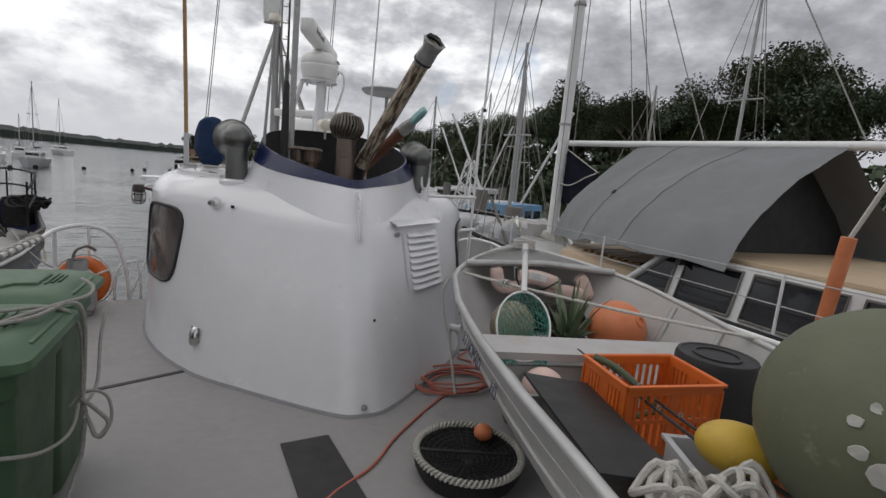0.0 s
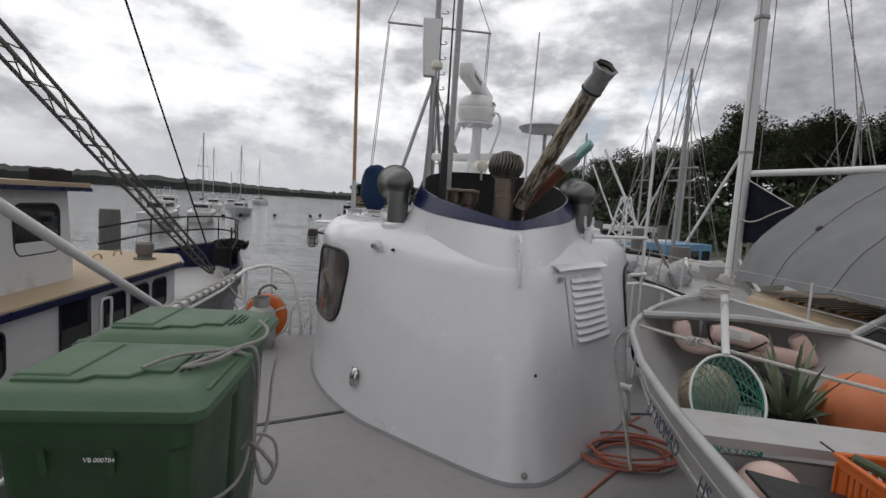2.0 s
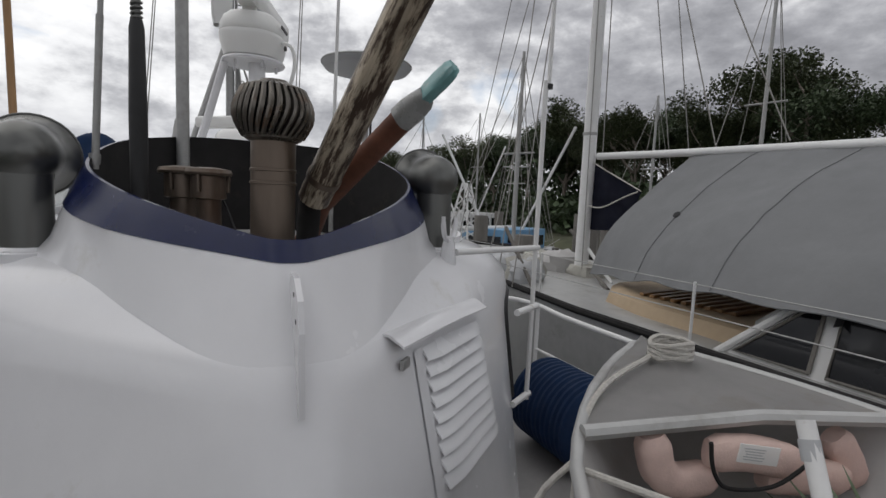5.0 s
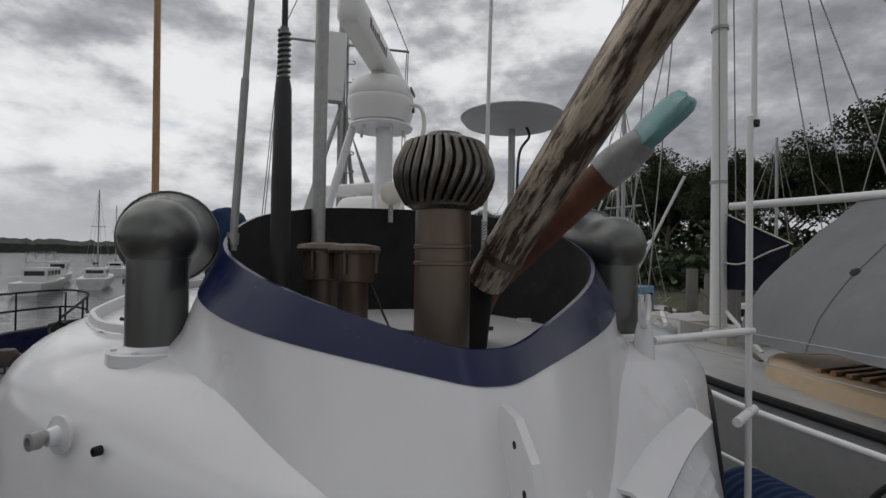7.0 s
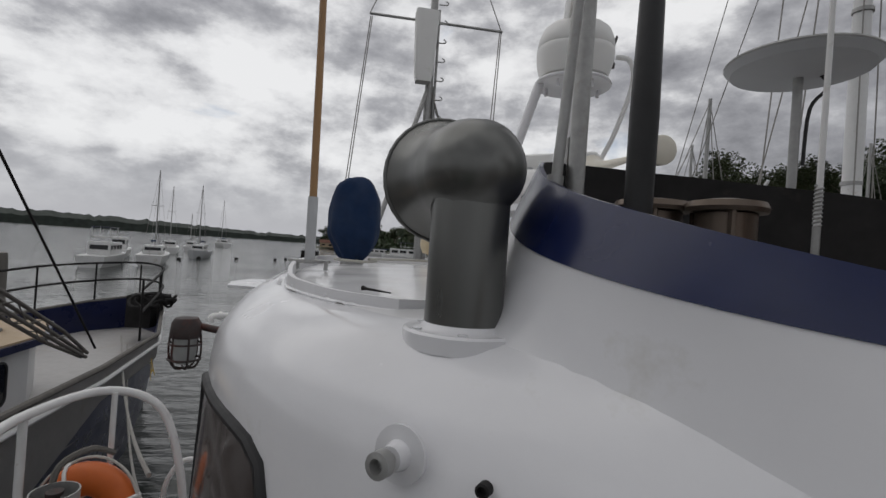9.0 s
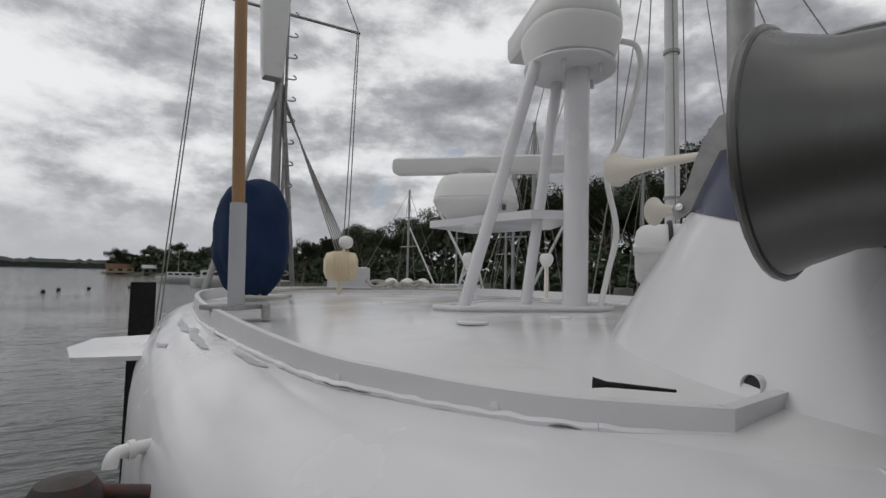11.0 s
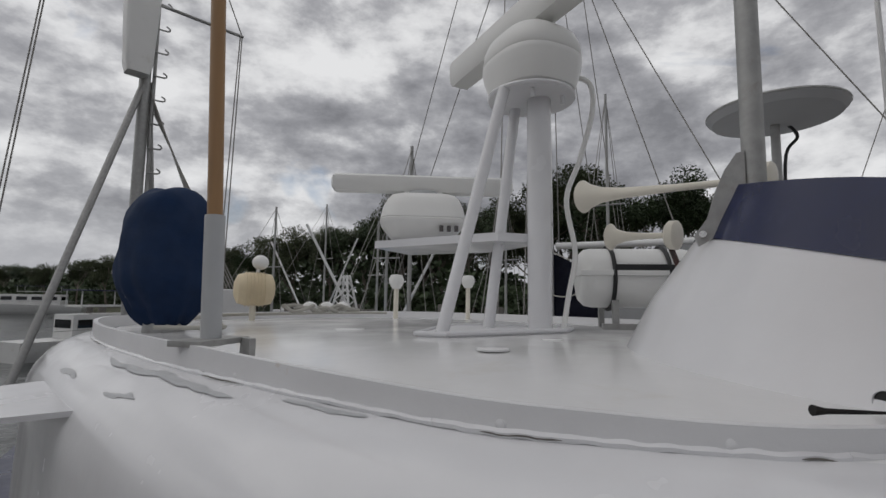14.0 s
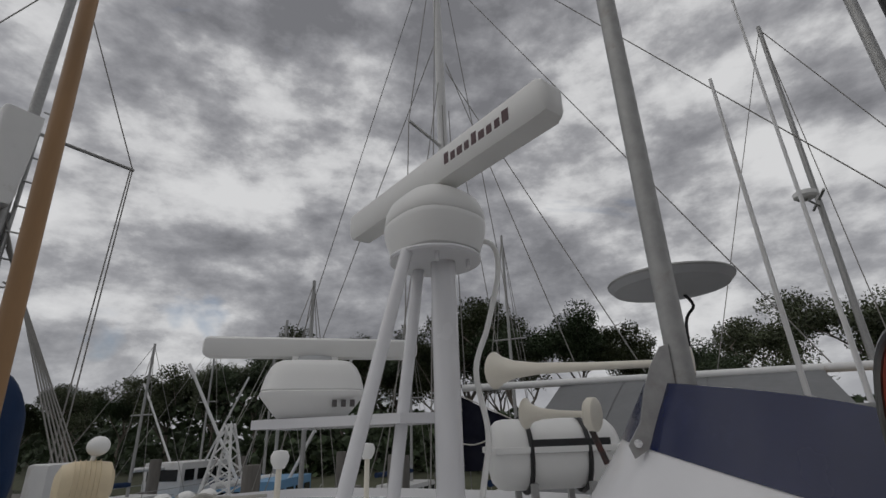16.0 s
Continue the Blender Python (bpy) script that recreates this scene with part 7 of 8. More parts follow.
part("cabin", bm, M_HULLW, ya, "", False)
part("cabin_roof", B((5.42, -1.15, 1.085), (2.86, 4.4, 0.05), None, 0.02), M_TAN, ya)
for y0, y1, rake in ((0.98, 1.10, 0.46), (0.20, 0.86, 0.0), (-0.72, 0.08, 0.0), (-1.70, -0.84, 0.0), (-2.7, -1.82, 0.0)):
    bm = bmesh.new()
    loft(bm, [[(3.74 + o, y0, 0.56), (3.74 + o, y1 + rake, 0.56), (3.865 + o, y1, 1.01), (3.865 + o, y0, 1.01)] for o in (0.03, -0.012)], True, True, True)
    wn_ = part("window", bm, M_GLASS, ya, "", False)
    part("frame", TB([(3.722, y0, 0.56), (3.722, y1 + rake, 0.56), (3.85, y1, 1.01), (3.85, y0, 1.01), (3.722, y0, 0.56)], 0.016, 6), M_GREYW, wn_)
part("windscreen_bar", TB([(3.71, 1.71, 0.50), (3.87, 1.12, 1.07)], 0.035, 8), M_HULLW, ya)
part("mast", TB([(5.32, 5.36, 0.5), (5.32, 5.36, 2.6), (5.33, 5.40, 8), (5.34, 5.45, 13.5)], [0.115, 0.11, 0.095, 0.07], 16), M_TRIM, ya, "white painted wooden mast")
for z in (2.9, 5.2, 6.8):
    part("mast_band", TB([(5.32, 5.37, z), (5.32, 5.37, z + 0.05)], 0.122, 14), M_STEEL, ya)
part("boom", TB([(5.38, 5.22, 2.56), (5.72, 4.2, 2.56), (5.85, 0.0, 2.46), (5.9, -2.2, 2.44)], 0.055, 12), M_TRIM, ya)
part("spreader", TB([(4.35, 5.5, 7.2), (5.33, 5.4, 7.1), (6.3, 5.5, 7.2)], 0.03, 8), M_TRIM, ya)
for a, b in (((5.33, 5.4, 13), (3.45, 4.6, 0.56)), ((5.33, 5.4, 13), (4.35, 5.5, 7.2)), ((4.35, 5.5, 7.2), (3.46, 5.0, 0.56)), ((5.33, 5.4, 9), (3.44, 5.4, 0.58)), ((5.33, 5.4, 13), (7.5, 4.8, 0.56)), ((6.3, 5.5, 7.2), (7.5, 5.2, 0.56)), ((5.33, 5.4, 13.2), (5.5, 10.4, 0.7)), ((5.33, 5.4, 10), (5.3, 9.8, 0.7)), ((5.33, 5.4, 13.2), (5.85, -2.0, 2.5)), ((5.4, 5.3, 9.0), (5.8, 2.5, 2.6)), ((5.4, 5.3, 9.2), (5.75, 3.4, 2.6)), ((5.33, 5.4, 12), (5.9, 0.4, 2.5)), ((5.2, 5.3, 8.0), (5.2, 5.2, 0.6)), ((5.45, 5.3, 8.0), (5.5, 5.2, 0.6))):
    part("stay", TB([a, b], 0.009, 5), M_GROPE, ya)
for y in (-5, -2.6, -0.4, 1.8, 4.0, 6.2):
    part("stanchion", TB([(3.48, y, 0.52), (3.48, y, 1.12)], 0.014, 6), M_TRIM, ya)

tp = thing("tarpaulin", (5.5, 1.8, 0.8), "grey tarpaulin tent draped over the boom, with a small tear", "tarpaulin")
bm, rows = bmesh.new(), []
ny, nx = 44, 26
for i in range(ny + 1):
    t = i / ny
    row = []
    for j in range(nx + 1):
        s = j / nx
        lowz = 0.80 + 0.21 * min(1, t * 1.6) - 0.03 * math.cos(t * 25) * 0.6
        if s < 0.5:
            q = s / 0.5
            x0_ = 4.55 - 0.84 * min(1, t * 1.6)
            x = x0_ + (5.78 - x0_) * q
            z = lowz + (2.56 - 0.02 * t * 5 - lowz) * (q ** 0.62)
        else:
            q = (1 - s) / 0.5
            x = 7.05 + (5.82 - 7.05) * q
            z = lowz + (2.56 - 0.02 * t * 5 - lowz) * (q ** 0.8)
        rise = 1 - abs(1 - 2 * s)
        y = (4.28 - 3.98 * t) * (1 - rise) + (3.69 - 3.17 * t) * rise
        n1 = noise.noise(Vector((x * 1.3, y * 1.3, z))) * 0.05 + noise.noise(Vector((x * 4, y * 2.2, z * 3))) * 0.018
        seam = 0.02 * math.exp(-((t - 0.3) / 0.012) ** 2) + 0.02 * math.exp(-((t - 0.62) / 0.012) ** 2)
        row.append((x - (n1 + seam) * (1 if s < 0.5 else -1), y, z + n1 * 0.6))
    rows.append(row)
loft(bm, rows, False)
sheet = part("sheet", bm, M_TARP, tp)
for t in (0.3, 0.62):
    i = int(t * ny)
    part("seam", TB([Vector(p) + Vector((-0.004, 0, 0.004)) for p in rows[i][:nx // 2 + 1]], 0.004, 5), M_TARP, tp)
part("edge_hem", TB([Vector(r_[0]) for r_ in rows], 0.010, 6), M_TARP, tp)
# sheet set back in the open end, its black standing for the tent's shade
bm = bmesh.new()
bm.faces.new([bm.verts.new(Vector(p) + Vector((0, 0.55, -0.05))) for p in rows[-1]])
part("tent_shade", bm, M_TARPIN, tp, "black sheet standing for the shade inside the open end", False)
tq = rows[13][4]
part("tear", LA([(0.05, 0), (0.03, 0.006), (0, 0.006)], Vector(tq) + Vector((-0.012, 0, 0.008)), 7, along((-0.75, 0, 0.65))), M_TARPIN, tp, "small black tear")
sc = thing("sail_cover", (5.40, 4.95, 1.36), "dark navy canvas sail cover hanging below the boom", "sail cover")
bm, rows2 = bmesh.new(), []
for i in range(11):
    t = i / 10
    top = Vector((5.36, 5.42, 2.50)).lerp(Vector((5.40, 4.26, 1.98)), t)
    bot = Vector((5.36, 5.44, 1.34)).lerp(Vector((5.40, 4.52, 1.38)), t)
    rows2.append([top.lerp(bot, j / 8) + Vector((0.06 * noise.noise(Vector((t * 3, j * 0.5, 0))), 0, 0)) for j in range(9)])
loft(bm, rows2, False)
bmesh.ops.solidify(bm, geom=list(bm.faces), thickness=0.05)
part("canvas", bm, M_NCANVAS, sc)
part("tie_rope", TB(spline([(5.30, 5.45, 1.80), (5.30, 5.0, 1.72), (5.31, 4.5, 1.90), (5.34, 4.28, 1.98)], 5), 0.012, 6), M_ROPE, sc)
part("edge_rope", TB([(5.33, 5.40, 2.52), (5.36, 4.24, 1.99)], 0.010, 6), M_ROPE, sc)
og = thing("orange_tackle", (3.62, -0.7, 0.52), "faded orange padded tackle with rope falls", "tackle")
part("pad", TB([(3.62, -0.68, 0.78), (3.61, -0.74, 1.50)], 0.055, 12), M_FORANGE, og)
part("stem", TB([(3.62, -0.66, 0.5), (3.62, -0.68, 0.80)], 0.02, 8), M_STEEL, og)
for k in range(3):
    part("fall", TB([(3.61 + 0.02 * k, -0.74, 1.50), (5.0 + 0.05 * k, -1.2, 4.6)], 0.010, 5), M_ROPE, og)
random.seed(21)
for k in range(6):
    y = -2.2 + 0.42 * k
    solo("deck_clutter", BL((4.0 + 0.3 * random.random(), y, 0.60), (0.16 + 0.08 * random.random(), 0.16, 0.12), 12, 0.25, 3, 0.525, 3), random.choice([M_GREYW, M_GREYP, M_WOOD, M_NETG]), "weathered bundle of gear on the ketch side deck", "gear")

# ---- further boats and piles ----
def hull_mesh(L, Bm, H, fine=0.6):
    bm, rws = bmesh.new(), []
    for i in range(11):
        t = i / 10
        y = -L / 2 + L * t
        b = Bm / 2 * (0.82 + 0.18 * min(1, t * 3)) * (1 if t < fine else math.sqrt(max(0.0, 1 - ((t - fine) / (1 - fine)) ** 2)) + 0.01)
        s = H * (1 + 0.35 * max(0, t - 0.4))
        rws.append([Vector((b, y, s)), Vector((b * 0.92, y, H * 0.4)), Vector((b * 0.6, y, -0.2)), Vector((-b * 0.6, y, -0.2)), Vector((-b * 0.92, y, H * 0.4)), Vector((-b, y, s))])
    rr_ = loft(bm, rws, True, True, True)
    return bm


def boat(name, x, y, turn, L, hull_mat, label, mast=0.0, cabin=(0.35, 0.35, 1.0), cab_mat=None, fly=False, outrig=False):
    th = thing(name, (x, y, WATER), label, "boat", "boats on the estuary")
    m = Matrix.Translation((x, y, WATER)) @ Matrix.Rotation(radians(turn), 4, "Z")
    H = 0.09 * L + 0.25
    bm = hull_mesh(L, L * 0.30, H)
    bm.transform(m)
    part("hull", bm, hull_mat, th)
    cl_, cw, chh = L * cabin[0], L * 0.30 * 0.66, cabin[2]
    cm = cab_mat or M_HULLW
    cabn = part("cabin", B((0, L * 0.02, H + chh / 2), (cw, cl_, chh), m, 0.06), cm, th)
    for s in (-1, 1):
        for k in range(4):
            part("window", B((s * (cw / 2 + 0.01), L * 0.02 - cl_ * 0.36 + cl_ * 0.24 * k, H + chh * 0.62), (0.04, cl_ * 0.17, chh * 0.34), m), M_GLASS, cabn)
    part("window", B((0, L * 0.02 + cl_ / 2 + 0.01, H + chh * 0.62), (cw * 0.8, 0.04, chh * 0.34), m), M_GLASS, cabn)
    part("window", B((0, L * 0.02 - cl_ / 2 - 0.01, H + chh * 0.62), (cw * 0.8, 0.04, chh * 0.34), m), M_GLASS, cabn)
    if fly:
        part("flybridge", B((0, -L * 0.03, H + chh + 0.5), (cw * 0.85, cl_ * 0.6, 0.12), m, 0.03), M_HULLW, th)
        part("fly_canopy", B((0, -L * 0.03, H + chh + 1.5), (cw * 0.9, cl_ * 0.7, 0.08), m, 0.03), M_NAVY, th)
        for sx in (-1, 1):
            for sy in (-1, 1):
                part("post", TB([m @ Vector((sx * cw * 0.4, -L * 0.03 + sy * cl_ * 0.3, H + chh + 0.4)), m @ Vector((sx * cw * 0.4, -L * 0.03 + sy * cl_ * 0.3, H + chh + 1.5))], 0.04, 6), M_HULLW, th)
    if mast:
        part("mast", TB([m @ Vector((0, L * 0.08, H)), m @ Vector((0, L * 0.08, mast))], [0.085, 0.06], 8), M_STEEL, th)
        part("boom", TB([m @ Vector((0, L * 0.08, H + 1.5)), m @ Vector((0, -L * 0.33, H + 1.55))], 0.11, 8), M_CANVAS if outrig is False else M_TRIM, th)
        part("spreader", TB([m @ Vector((-0.7, L * 0.08, mast * 0.62)), m @ Vector((0.7, L * 0.08, mast * 0.62))], 0.035, 6), M_STEEL, th)
        bm = bmesh.new()
        for q in ((0, L * 0.49, H * 1.2), (0, -L * 0.49, H), (-L * 0.13, L * 0.06, H), (L * 0.13, L * 0.06, H)):
            tube(bm, [m @ Vector((0, L * 0.08, mast - 0.1)), m @ Vector(q)], 0.014, 4)
        part("rigging", bm, M_GROPE, th)
    if outrig:
        for s in (-1, 1):
            part("outrigger", TB([m @ Vector((s * 0.5, 0, H + 0.4)), m @ Vector((s * L * 0.30, -0.5, L * 0.62))], 0.07, 6), M_TRIM, th)
    if outrig and L < 12.5:
        bm = bmesh.new()
        for k in range(7):
            z0, z1 = H + 0.5 * k, H + 0.5 * (k + 1)
            w0, w1 = 0.75 - 0.09 * k, 0.75 - 0.09 * (k + 1)
            for sx, sy in ((1, 1), (-1, 1), (1, -1), (-1, -1)):
                tube(bm, [m @ Vector((sx * w0, -L * 0.28 + sy * w0, z0)), m @ Vector((sx * w1, -L * 0.28 + sy * w1, z1))], 0.05, 5)
                tube(bm, [m @ Vector((sx * w0, -L * 0.28 + sy * w0, z0)), m @ Vector((-sx * w1, -L * 0.28 + sy * w1, z1))], 0.03, 4)
        part("gantry", bm, M_TRIM, th)
    rb = bmesh.new()
    for s in (-1, 1):
        tube(rb, [m @ Vector((s * L * 0.14, -L * 0.45, H + 0.55)), m @ Vector((s * L * 0.145, L * 0.1, H * 1.05 + 0.55)), m @ Vector((s * L * 0.06, L * 0.44, H * 1.2 + 0.55))], 0.02, 5)
    part("lifelines", rb, M_STEEL, th)
    return th


boat("motor_cruiser", -26.5, 54.5, 12, 9.5, M_HULLW, "white flybridge motor cruiser at anchor", 0, (0.5, 0.4, 1.25), None, True)
boat("moored_yacht", -24.6, 61.5, 16, 10, M_HULLW, "white yacht at anchor with a bare mast", 11.0)
boat("moored_yacht", -34.6, 94, 20, 10, M_HULLW, "white yacht at anchor with a bare mast", 12.0)
boat("moored_yacht", -26.2, 83, 186, 9, M_GREYP, "pale grey yacht moored bow on with a bare mast", 11.5)
boat("moored_yacht", -44, 163, 30, 11, M_HULLW, "distant white yacht at anchor", 15)
boat("moored_yacht", -37, 112, 15, 8, M_HULLW, "small white yacht far out at anchor", 8)
boat("work_boat", -33, 72, 20, 9, M_HULLW, "white work boat moored far off", 0, (0.4, 0.4, 1.6))
boat("river_cruiser", 11.5, 118, 60, 16, M_HULLW, "white two-storey river cruiser by the jetty", 0, (0.6, 0.4, 1.9), None, True)
boat("river_cruiser", 4.0, 150, 75, 13, M_HULLW, "white launch moored off the headland", 9, (0.5, 0.4, 1.4))
boat("blue_trawler", 12.5, 19.5, -62, 12, M_GREYP, "grey trawler with a pale blue cabin and white booms", 9.5, (0.34, 0.4, 1.5), M_HULLB, False, True)
boat("blue_trawler", 17.5, 33, -70, 13, M_HULLB, "blue and white trawler with tall booms at the jetty", 11, (0.36, 0.4, 1.8), None, False, True)
boat("berthed_yacht", 9.2, 14.2, -70, 8, M_HULLW, "white yacht berthed beside timber piles", 9.5)
boat("berthed_yacht", 17.0, 10.5, -80, 10, M_HULLW, "white yacht berthed with a stepped mast", 13)
boat("berthed_yacht", 10.5, 27.0, -75, 9, M_HULLW, "white yacht berthed by the bank", 9)
boat("berthed_yacht", 15.5, 24.0, -75, 9, M_NAVY, "dark blue yacht berthed by the bank", 8.5)
boat("berthed_yacht", 6.0, 40.0, -70, 10, M_HULLW, "white cruiser berthed at the far jetty", 0, (0.5, 0.4, 1.5), None, True)
boat("berthed_yacht", 20.0, 18.0, -80, 9, M_HULLW, "white yacht berthed under the trees", 10)
rdm = boat("berthed_yacht", 13.2, -1.4, 5, 11, M_HULLW, "white yacht alongside with a radome on its mast", 15.5)
part("radome", LA([(0.20, 0), (0.26, 0.06), (0.26, 0.16), (0.15, 0.22), (0, 0.23)], (12.5, -0.2, 7.2), 18), M_PLAST, rdm)
part("radome_arm", TB([(12.5, -0.2, 7.18), (13.1, -0.5, 7.15)], 0.03, 6), M_STEEL, rdm)

for k, (x, y, z) in enumerate(((-9.7, 13.6, 0.85), (7.4, 10.2, 0.9), (3.0, 9.2, 0.5), (10.6, 11.2, 1.4), (14.0, 14.0, 1.3), (9.5, 16.4, 1.2), (13.8, 30, 1.2), (7.8, 31, 1.0), (11.5, 44, 0.8), (9.0, 60, 0.6), (8.4, 52, 0.6), (16.5, 26.5, 1.2), (18.5, 21, 1.3))):
    th = thing("timber_pile", (x, y, WATER), "weathered grey timber mooring pile standing in the water", "pile", "mooring piles")
    part("trunk", LA([(0.30, -0.5), (0.29, z - WATER - 0.15), (0.27, z - WATER), (0, z - WATER)], (x, y, WATER), 12), M_GREYW, th)
lt = thing("jetty", (11, 36, WATER), "weathered timber jetty along the bank", "jetty")
part("decking", B((13.0, 38, -0.9), (2.0, 46, 0.2), Matrix.Translation((13, 38, 0)) @ Matrix.Rotation(radians(8), 4, "Z") @ Matrix.Translation((-13, -38, 0))), M_GREYW, lt)
for k in range(12):
    part("pile", TB([(14.6 - 0.55 * k, 18 + 3.8 * k, WATER - 0.3), (14.6 - 0.55 * k, 18 + 3.8 * k, -0.3)], 0.17, 8), M_GREYW, lt)

# gear on the ketch foredeck, lifelines
random.seed(31)
for k in range(9):
    x, y = 3.9 + 2.6 * random.random(), 4.7 + 2.6 * random.random()
    mt_ = random.choice([M_GREYW, M_NETG, M_ALUIN, M_GREYP, M_TWINE])
    bm = BL((x, y, 0.62), (0.22 + 0.2 * random.random(), 0.2 + 0.15 * random.random(), 0.14 + 0.16 * random.random()), 16, 0.3, 3, 0.53, 3)
    solo("deck_gear", bm, mt_, "weathered bundle of nets and gear on the ketch foredeck", "gear")
for k in range(6):
    x, y = 3.8 + 0.5 * k, 4.6 + 0.5 * math.sin(k * 2.1)
    bm = TB([(x, y, 0.55), (x + 0.5 * math.sin(k), y + 0.8, 1.0 + 0.35 * math.cos(k * 1.7))], 0.03, 7)
    solo("spar", bm, M_TRIM if k % 2 else M_GREYW, "short weathered spar lying across the foredeck gear", "spar")
for z in (0.85, 1.10):
    solo("lifeline", TB([(3.48, y, z) for y in (-5, -2.6, -0.4, 1.8, 4.0, 6.2)], 0.006, 5), M_STEEL, "thin wire lifeline along the ketch deck edge", "lifeline")

# the ketch lies further off: move it and its gear out from the deck as one
KC, KS = Vector((-0.7, -2.3, 1.66)), 1.18
for ob in list(scene.objects):
    if ob.parent is None and ob.name.split(".")[0] in ("ketch", "tarpaulin", "sail_cover", "orange_tackle", "deck_clutter", "deck_gear", "spar", "lifeline"):
        ob.location = KC + (ob.location - KC) * KS
        ob.scale = (KS, KS, KS)

# ---- bank and trees ----
BANK = [(-29, 315), (-12, 290), (3, 245), (12, 190), (18, 130), (22, 80), (24, 50), (26, 36), (30, 24), (34, 12), (37, 0), (40, -14), (44, -40), (50, -90)]
bm = bmesh.new()
edge = spline([(x, y, 0) for x, y in BANK], 5)
rows = []
for i, p in enumerate(edge):
    d = (edge[min(i + 1, len(edge) - 1)] - edge[max(i - 1, 0)]).normalized()
    o = Vector((-d.y, d.x, 0))
    j = noise.noise(p * 0.2)
    rows.append([p + Vector((0, 0, WATER - 0.6)), p + o * (1.2 + j) + Vector((0, 0, WATER + 0.7)), p + o * 5 + Vector((0, 0, WATER + 1.3 + 0.4 * j)), p + o * 60 + Vector((0, 0, WATER + 3.0)), p + o * 160 + Vector((0, 0, WATER + 3.5))])
loft(bm, rows, False)
solo("ground_bank", bm, M_LAND, "low grassy earth bank along the water", "bank", kind="structure")


def tree_mesh(seed, h, spread, leaves, leaf_mat, airy):
    """One tree: trunk and limbs, and a crown of small leaf clumps in uneven masses."""
    rng = random.Random(seed)
    wood, crown = bmesh.new(), []
    centres = []

    def limb(a, d, L, r, depth):
        pts, rads, p = [a], [r], a
        dd_ = d.normalized()
        n = 4
        for k in range(n):
            dd_ = (dd_ + Vector((rng.uniform(-0.25, 0.25), rng.uniform(-0.25, 0.25), rng.uniform(-0.05, 0.22)))).normalized()
            p = p + dd_ * L / n
            pts.append(p)
            rads.append(r * (1 - 0.62 * (k + 1) / n))
        tube(wood, pts, rads, 6 if depth < 2 else 4)
        if depth >= 2:
            centres.append((p, 1.0))
        if depth == 3:
            return
        for k in range(3 if depth else 5):
            q = pts[rng.choice((2, 3, 4))] if depth else pts[rng.choice((2, 3, 3, 4, 4))]
            a_ = rng.uniform(0, 6.283)
            out = Vector((math.cos(a_) * spread, math.sin(a_) * spread, rng.uniform(0.25, 0.9)))
            limb(q, dd_ * 0.5 + out, L * rng.uniform(0.5, 0.72), rads[-1] * 0.9 + r * 0.12, depth + 1)

    limb(Vector((0, 0, 0)), Vector((rng.uniform(-0.1, 0.1), rng.uniform(-0.1, 0.1), 1)), h * 0.46, h * 0.020, 0)
    verts, faces = [], []
    per = max(8, leaves // max(1, len(centres)))
    for c, s in centres:
        rad_ = h * 0.082 * rng.uniform(0.7, 1.35)
        for k in range(per):
            o = Vector((rng.gauss(0, 1), rng.gauss(0, 1), rng.gauss(0, 0.7)))
            o = o.normalized() * rad_ * rng.uniform(0.3, 1.0) ** 0.6
            p = c + o
            sz = airy * rng.uniform(0.6, 1.4)
            u = Vector((rng.gauss(0, 1), rng.gauss(0, 1), rng.gauss(0, 1))).normalized() * sz
            v = u.orthogonal().normalized() * sz * rng.uniform(0.4, 0.8)
            i = len(verts)
            verts += [p - u, p + v, p + u, p - v * 0.8]
            faces.append((i, i + 1, i + 2, i + 3))
    me = bpy.data.meshes.new("crown")
    me.from_pydata(verts, [], faces)
    me.materials.append(leaf_mat)
    return wood, me, max(v.z for v in verts)


protos = []
for seed, spread, n_leaf, lm, airy in ((1, 0.9, 24000, M_LEAF, 0.115), (2, 0.75, 24000, M_LEAF2, 0.115), (3, 1.1, 19000, M_LEAF, 0.105), (4, 0.85, 23000, M_LEAF2, 0.11), (5, 1.2, 16000, M_LEAF2, 0.10)):
    th = thing("tree", (0, 0, -400), "tall dark green eucalypt on the bank", "tree", "trees on the bank")
    wood, me, top = tree_mesh(seed, 14.0, spread, n_leaf, lm, airy)
    wood.transform(Matrix.Translation((0, 0, -400)))
    part("trunk", wood, M_BARK, th)
    cr_ = new("crown", me)
    cr_.parent = th
    me.transform(Matrix.Translation((0, 0, -400)))
    cr_.matrix_parent_inverse = base_of[th.name]
    protos.append((th, top))

random.seed(17)
TREES = [(-22, 312, 13, 2), (-16, 308, 10, 1), (-5, 300, 15, 0), (2, 292, 13, 2), (9, 280, 16, 4), (12, 255, 11, 3), (15, 225, 12, 1), (17, 195, 11, 0), (19, 165, 10, 3), (21, 138, 10, 1), (22, 115, 10, 3), (23, 98, 9, 2), (24, 80, 8, 1), (26, 70, 10, 4), (28, 64, 9, 0), (30, 57, 11, 3),
         (30, 50, 11, 1), (33, 47, 12.5, 0), (35, 44, 14, 3), (38, 40, 13, 1), (38, 35, 12.5, 4), (42, 35, 14, 0), (43, 29, 14.5, 3), (46, 27, 16.5, 2), (47, 22, 17.5, 4), (50, 18, 16, 0), (52, 13, 14, 1), (52, 6, 11, 2), (50, 0, 13, 4), (54, -6, 15, 3), (54, -14, 15, 0), (28, 76, 10, 3), (34, 58, 11, 1), (40, 46, 12, 3), (46, 38, 13, 0), (52, 28, 14, 1)]
first = set()
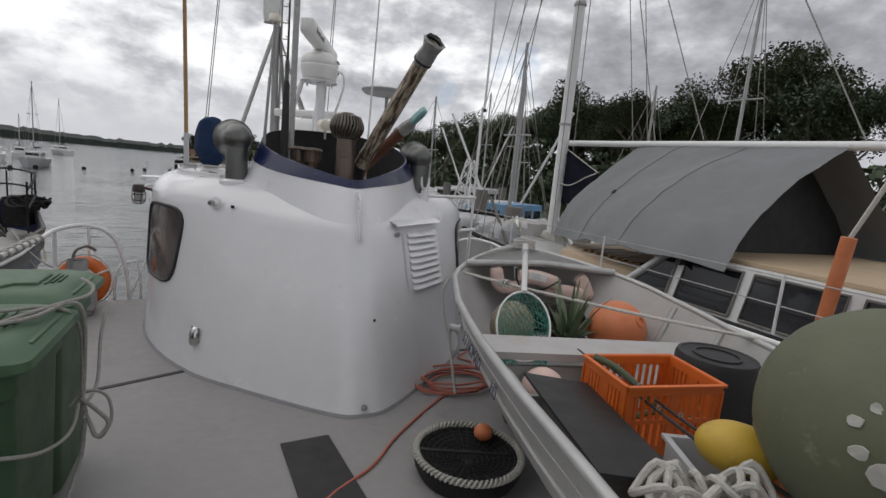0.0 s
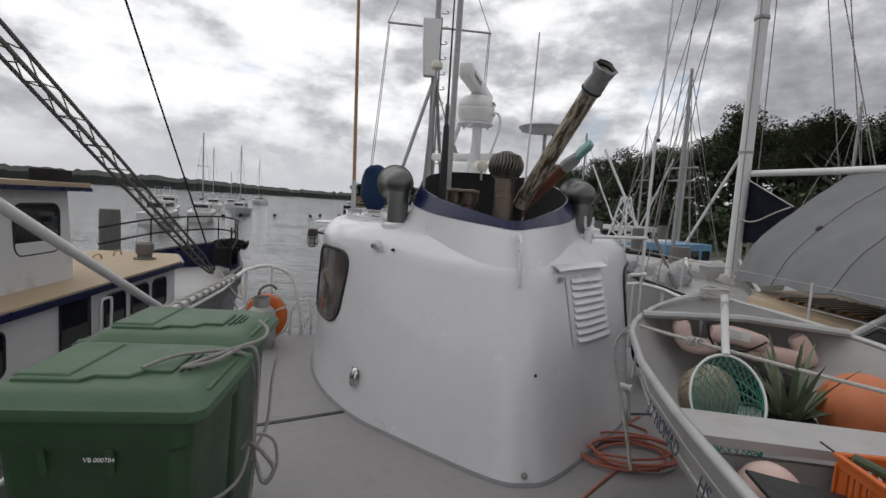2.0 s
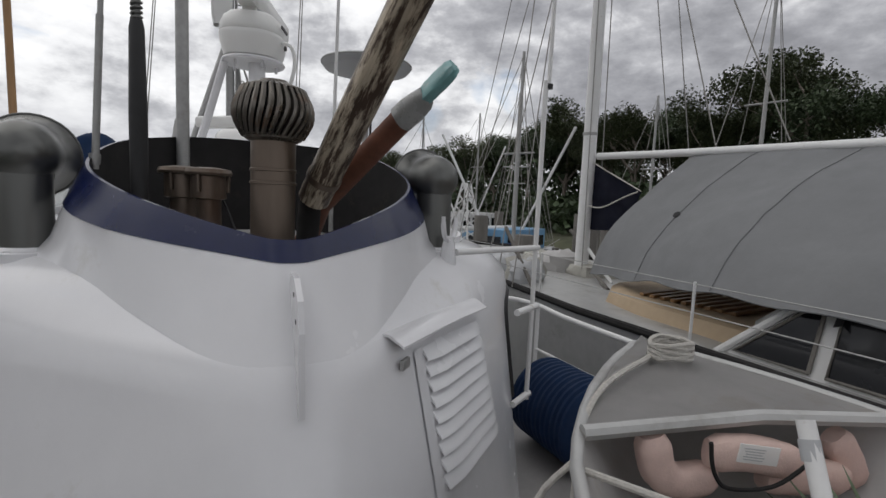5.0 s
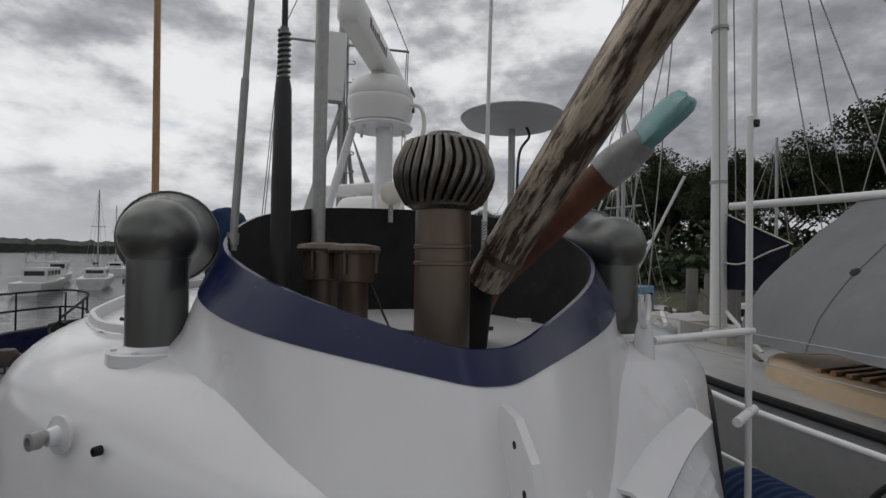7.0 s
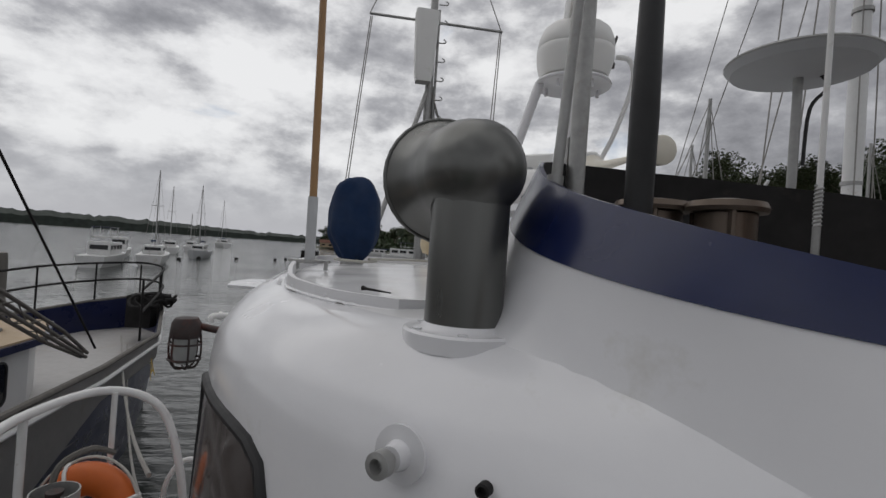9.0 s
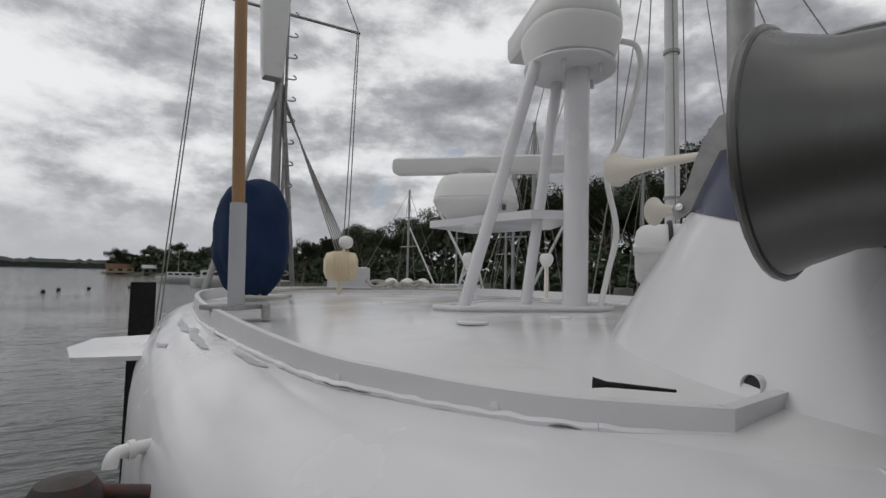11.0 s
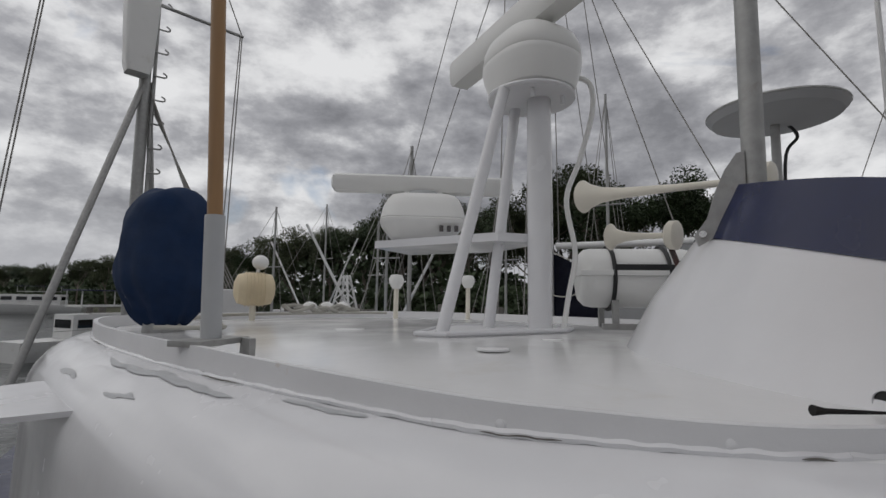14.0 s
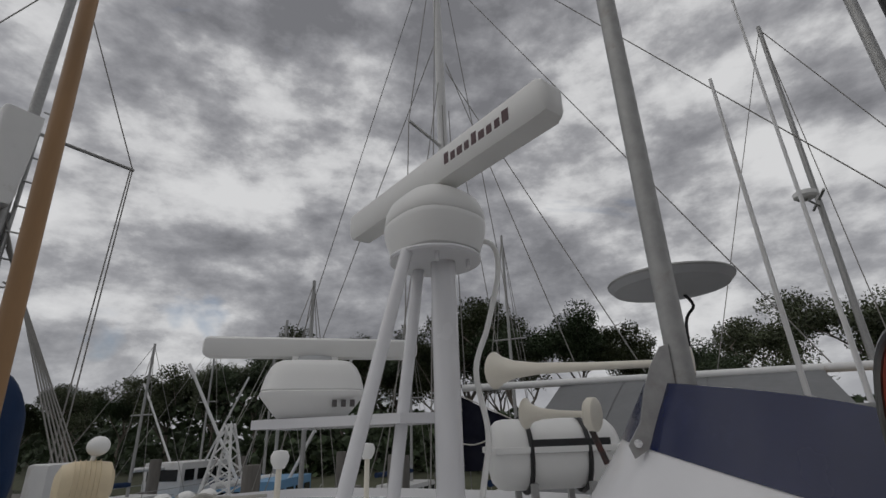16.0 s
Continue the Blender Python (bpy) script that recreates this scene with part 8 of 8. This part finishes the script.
for x, y, h, k in TREES:
    th, top = protos[k]
    s = (h * 0.92 + 1.2) / top
    m = Matrix.Translation((x, y, WATER + 1.3)) @ Matrix.Rotation(random.random() * 6.283, 4, "Z")
    if k not in first:
        first.add(k)
        th.matrix_basis = m
        th.scale = (s, s, s)
    else:
        c = copy_thing(th, m)
        c.scale = (s * random.uniform(0.95, 1.1), s * random.uniform(0.95, 1.1), s)

# undergrowth and the dense far woods behind
rng = np.random.default_rng(12)
V, F = [], []
ed = np.array([[p.x, p.y] for p in edge])
for k in range(62000):
    i = rng.integers(0, len(ed) - 8)
    p = ed[i] + (ed[i + 1] - ed[i]) * rng.random()
    d = ed[i + 1] - ed[i]
    d = d / np.linalg.norm(d)
    o = np.array([-d[1], d[0]])
    dist = 4 + 26 * rng.random()
    dist_eye = np.hypot(*p)
    hmax = (6.0 + 2.6 * np.sin(i * 0.9) + 1.5 * np.sin(i * 2.3)) * (0.66 if i > 33 else 1.0)
    z = WATER + 1.2 + max(1.0, hmax) * rng.random() ** 0.7
    sz = (0.18 + 0.0030 * dist_eye) * (0.6 + 0.9 * rng.random())
    u = rng.normal(size=3)
    u = u / np.linalg.norm(u) * sz
    v = np.cross(u, rng.normal(size=3))
    v = v / np.linalg.norm(v) * sz * 0.7
    c = np.array([*(p + o * dist), z])
    b = len(V)
    V += [tuple(c - u), tuple(c + v), tuple(c + u), tuple(c - v)]
    F.append((b, b + 1, b + 2, b + 3))
me = bpy.data.meshes.new("undergrowth")
me.from_pydata(V, [], F)
me.materials.append(M_LEAF)
tagged(new("undergrowth", me), "dense dark green scrub under the trees along the bank", "scrub", kind="stuff")


def house(x, y, turn, w, d, h, wall, roof, label):
    th = thing("shore_house", (x, y, WATER + 0.8), label, "house", "houses on the far bank")
    m = Matrix.Translation((x, y, WATER + 0.8)) @ Matrix.Rotation(radians(turn), 4, "Z")
    part("wall", B((0, 0, h / 2), (w, d, h), m), wall, th)
    bm = bmesh.new()
    loft(bm, [[m @ Vector((-w / 2 - 0.4, -d / 2 - 0.4, h)), m @ Vector((-w / 2 - 0.4, d / 2 + 0.4, h)), m @ Vector((-w / 2 - 0.4, 0, h + d * 0.28))], [m @ Vector((w / 2 + 0.4, -d / 2 - 0.4, h)), m @ Vector((w / 2 + 0.4, d / 2 + 0.4, h)), m @ Vector((w / 2 + 0.4, 0, h + d * 0.28))]], True, True, True)
    part("roof", bm, roof, th, "", False)
    for k in range(3):
        part("window", B((-w / 3 + w / 3 * k, -d / 2 - 0.03, h * 0.55), (w * 0.16, 0.08, h * 0.35), m), M_GLASS, th)


house(-19, 303, 5, 12, 7, 2.6, M_TAN, M_RPIPE, "tan waterside house with a reddish roof")
house(-4, 280, 8, 9, 6, 2.6, M_GREYW, M_GREYP, "grey boatshed with a pale roof")
bm = bmesh.new()
for k in range(9):
    blob(bm, (-30 + 3.2 * k + 1.5 * math.sin(k * 2), 66 + 6 * k, WATER + 0.12), (0.3, 0.3, 0.3), 10)
solo("mooring_buoys", bm, M_SOOT, "row of small dark mooring buoys on the water", "buoy", kind="stuff")
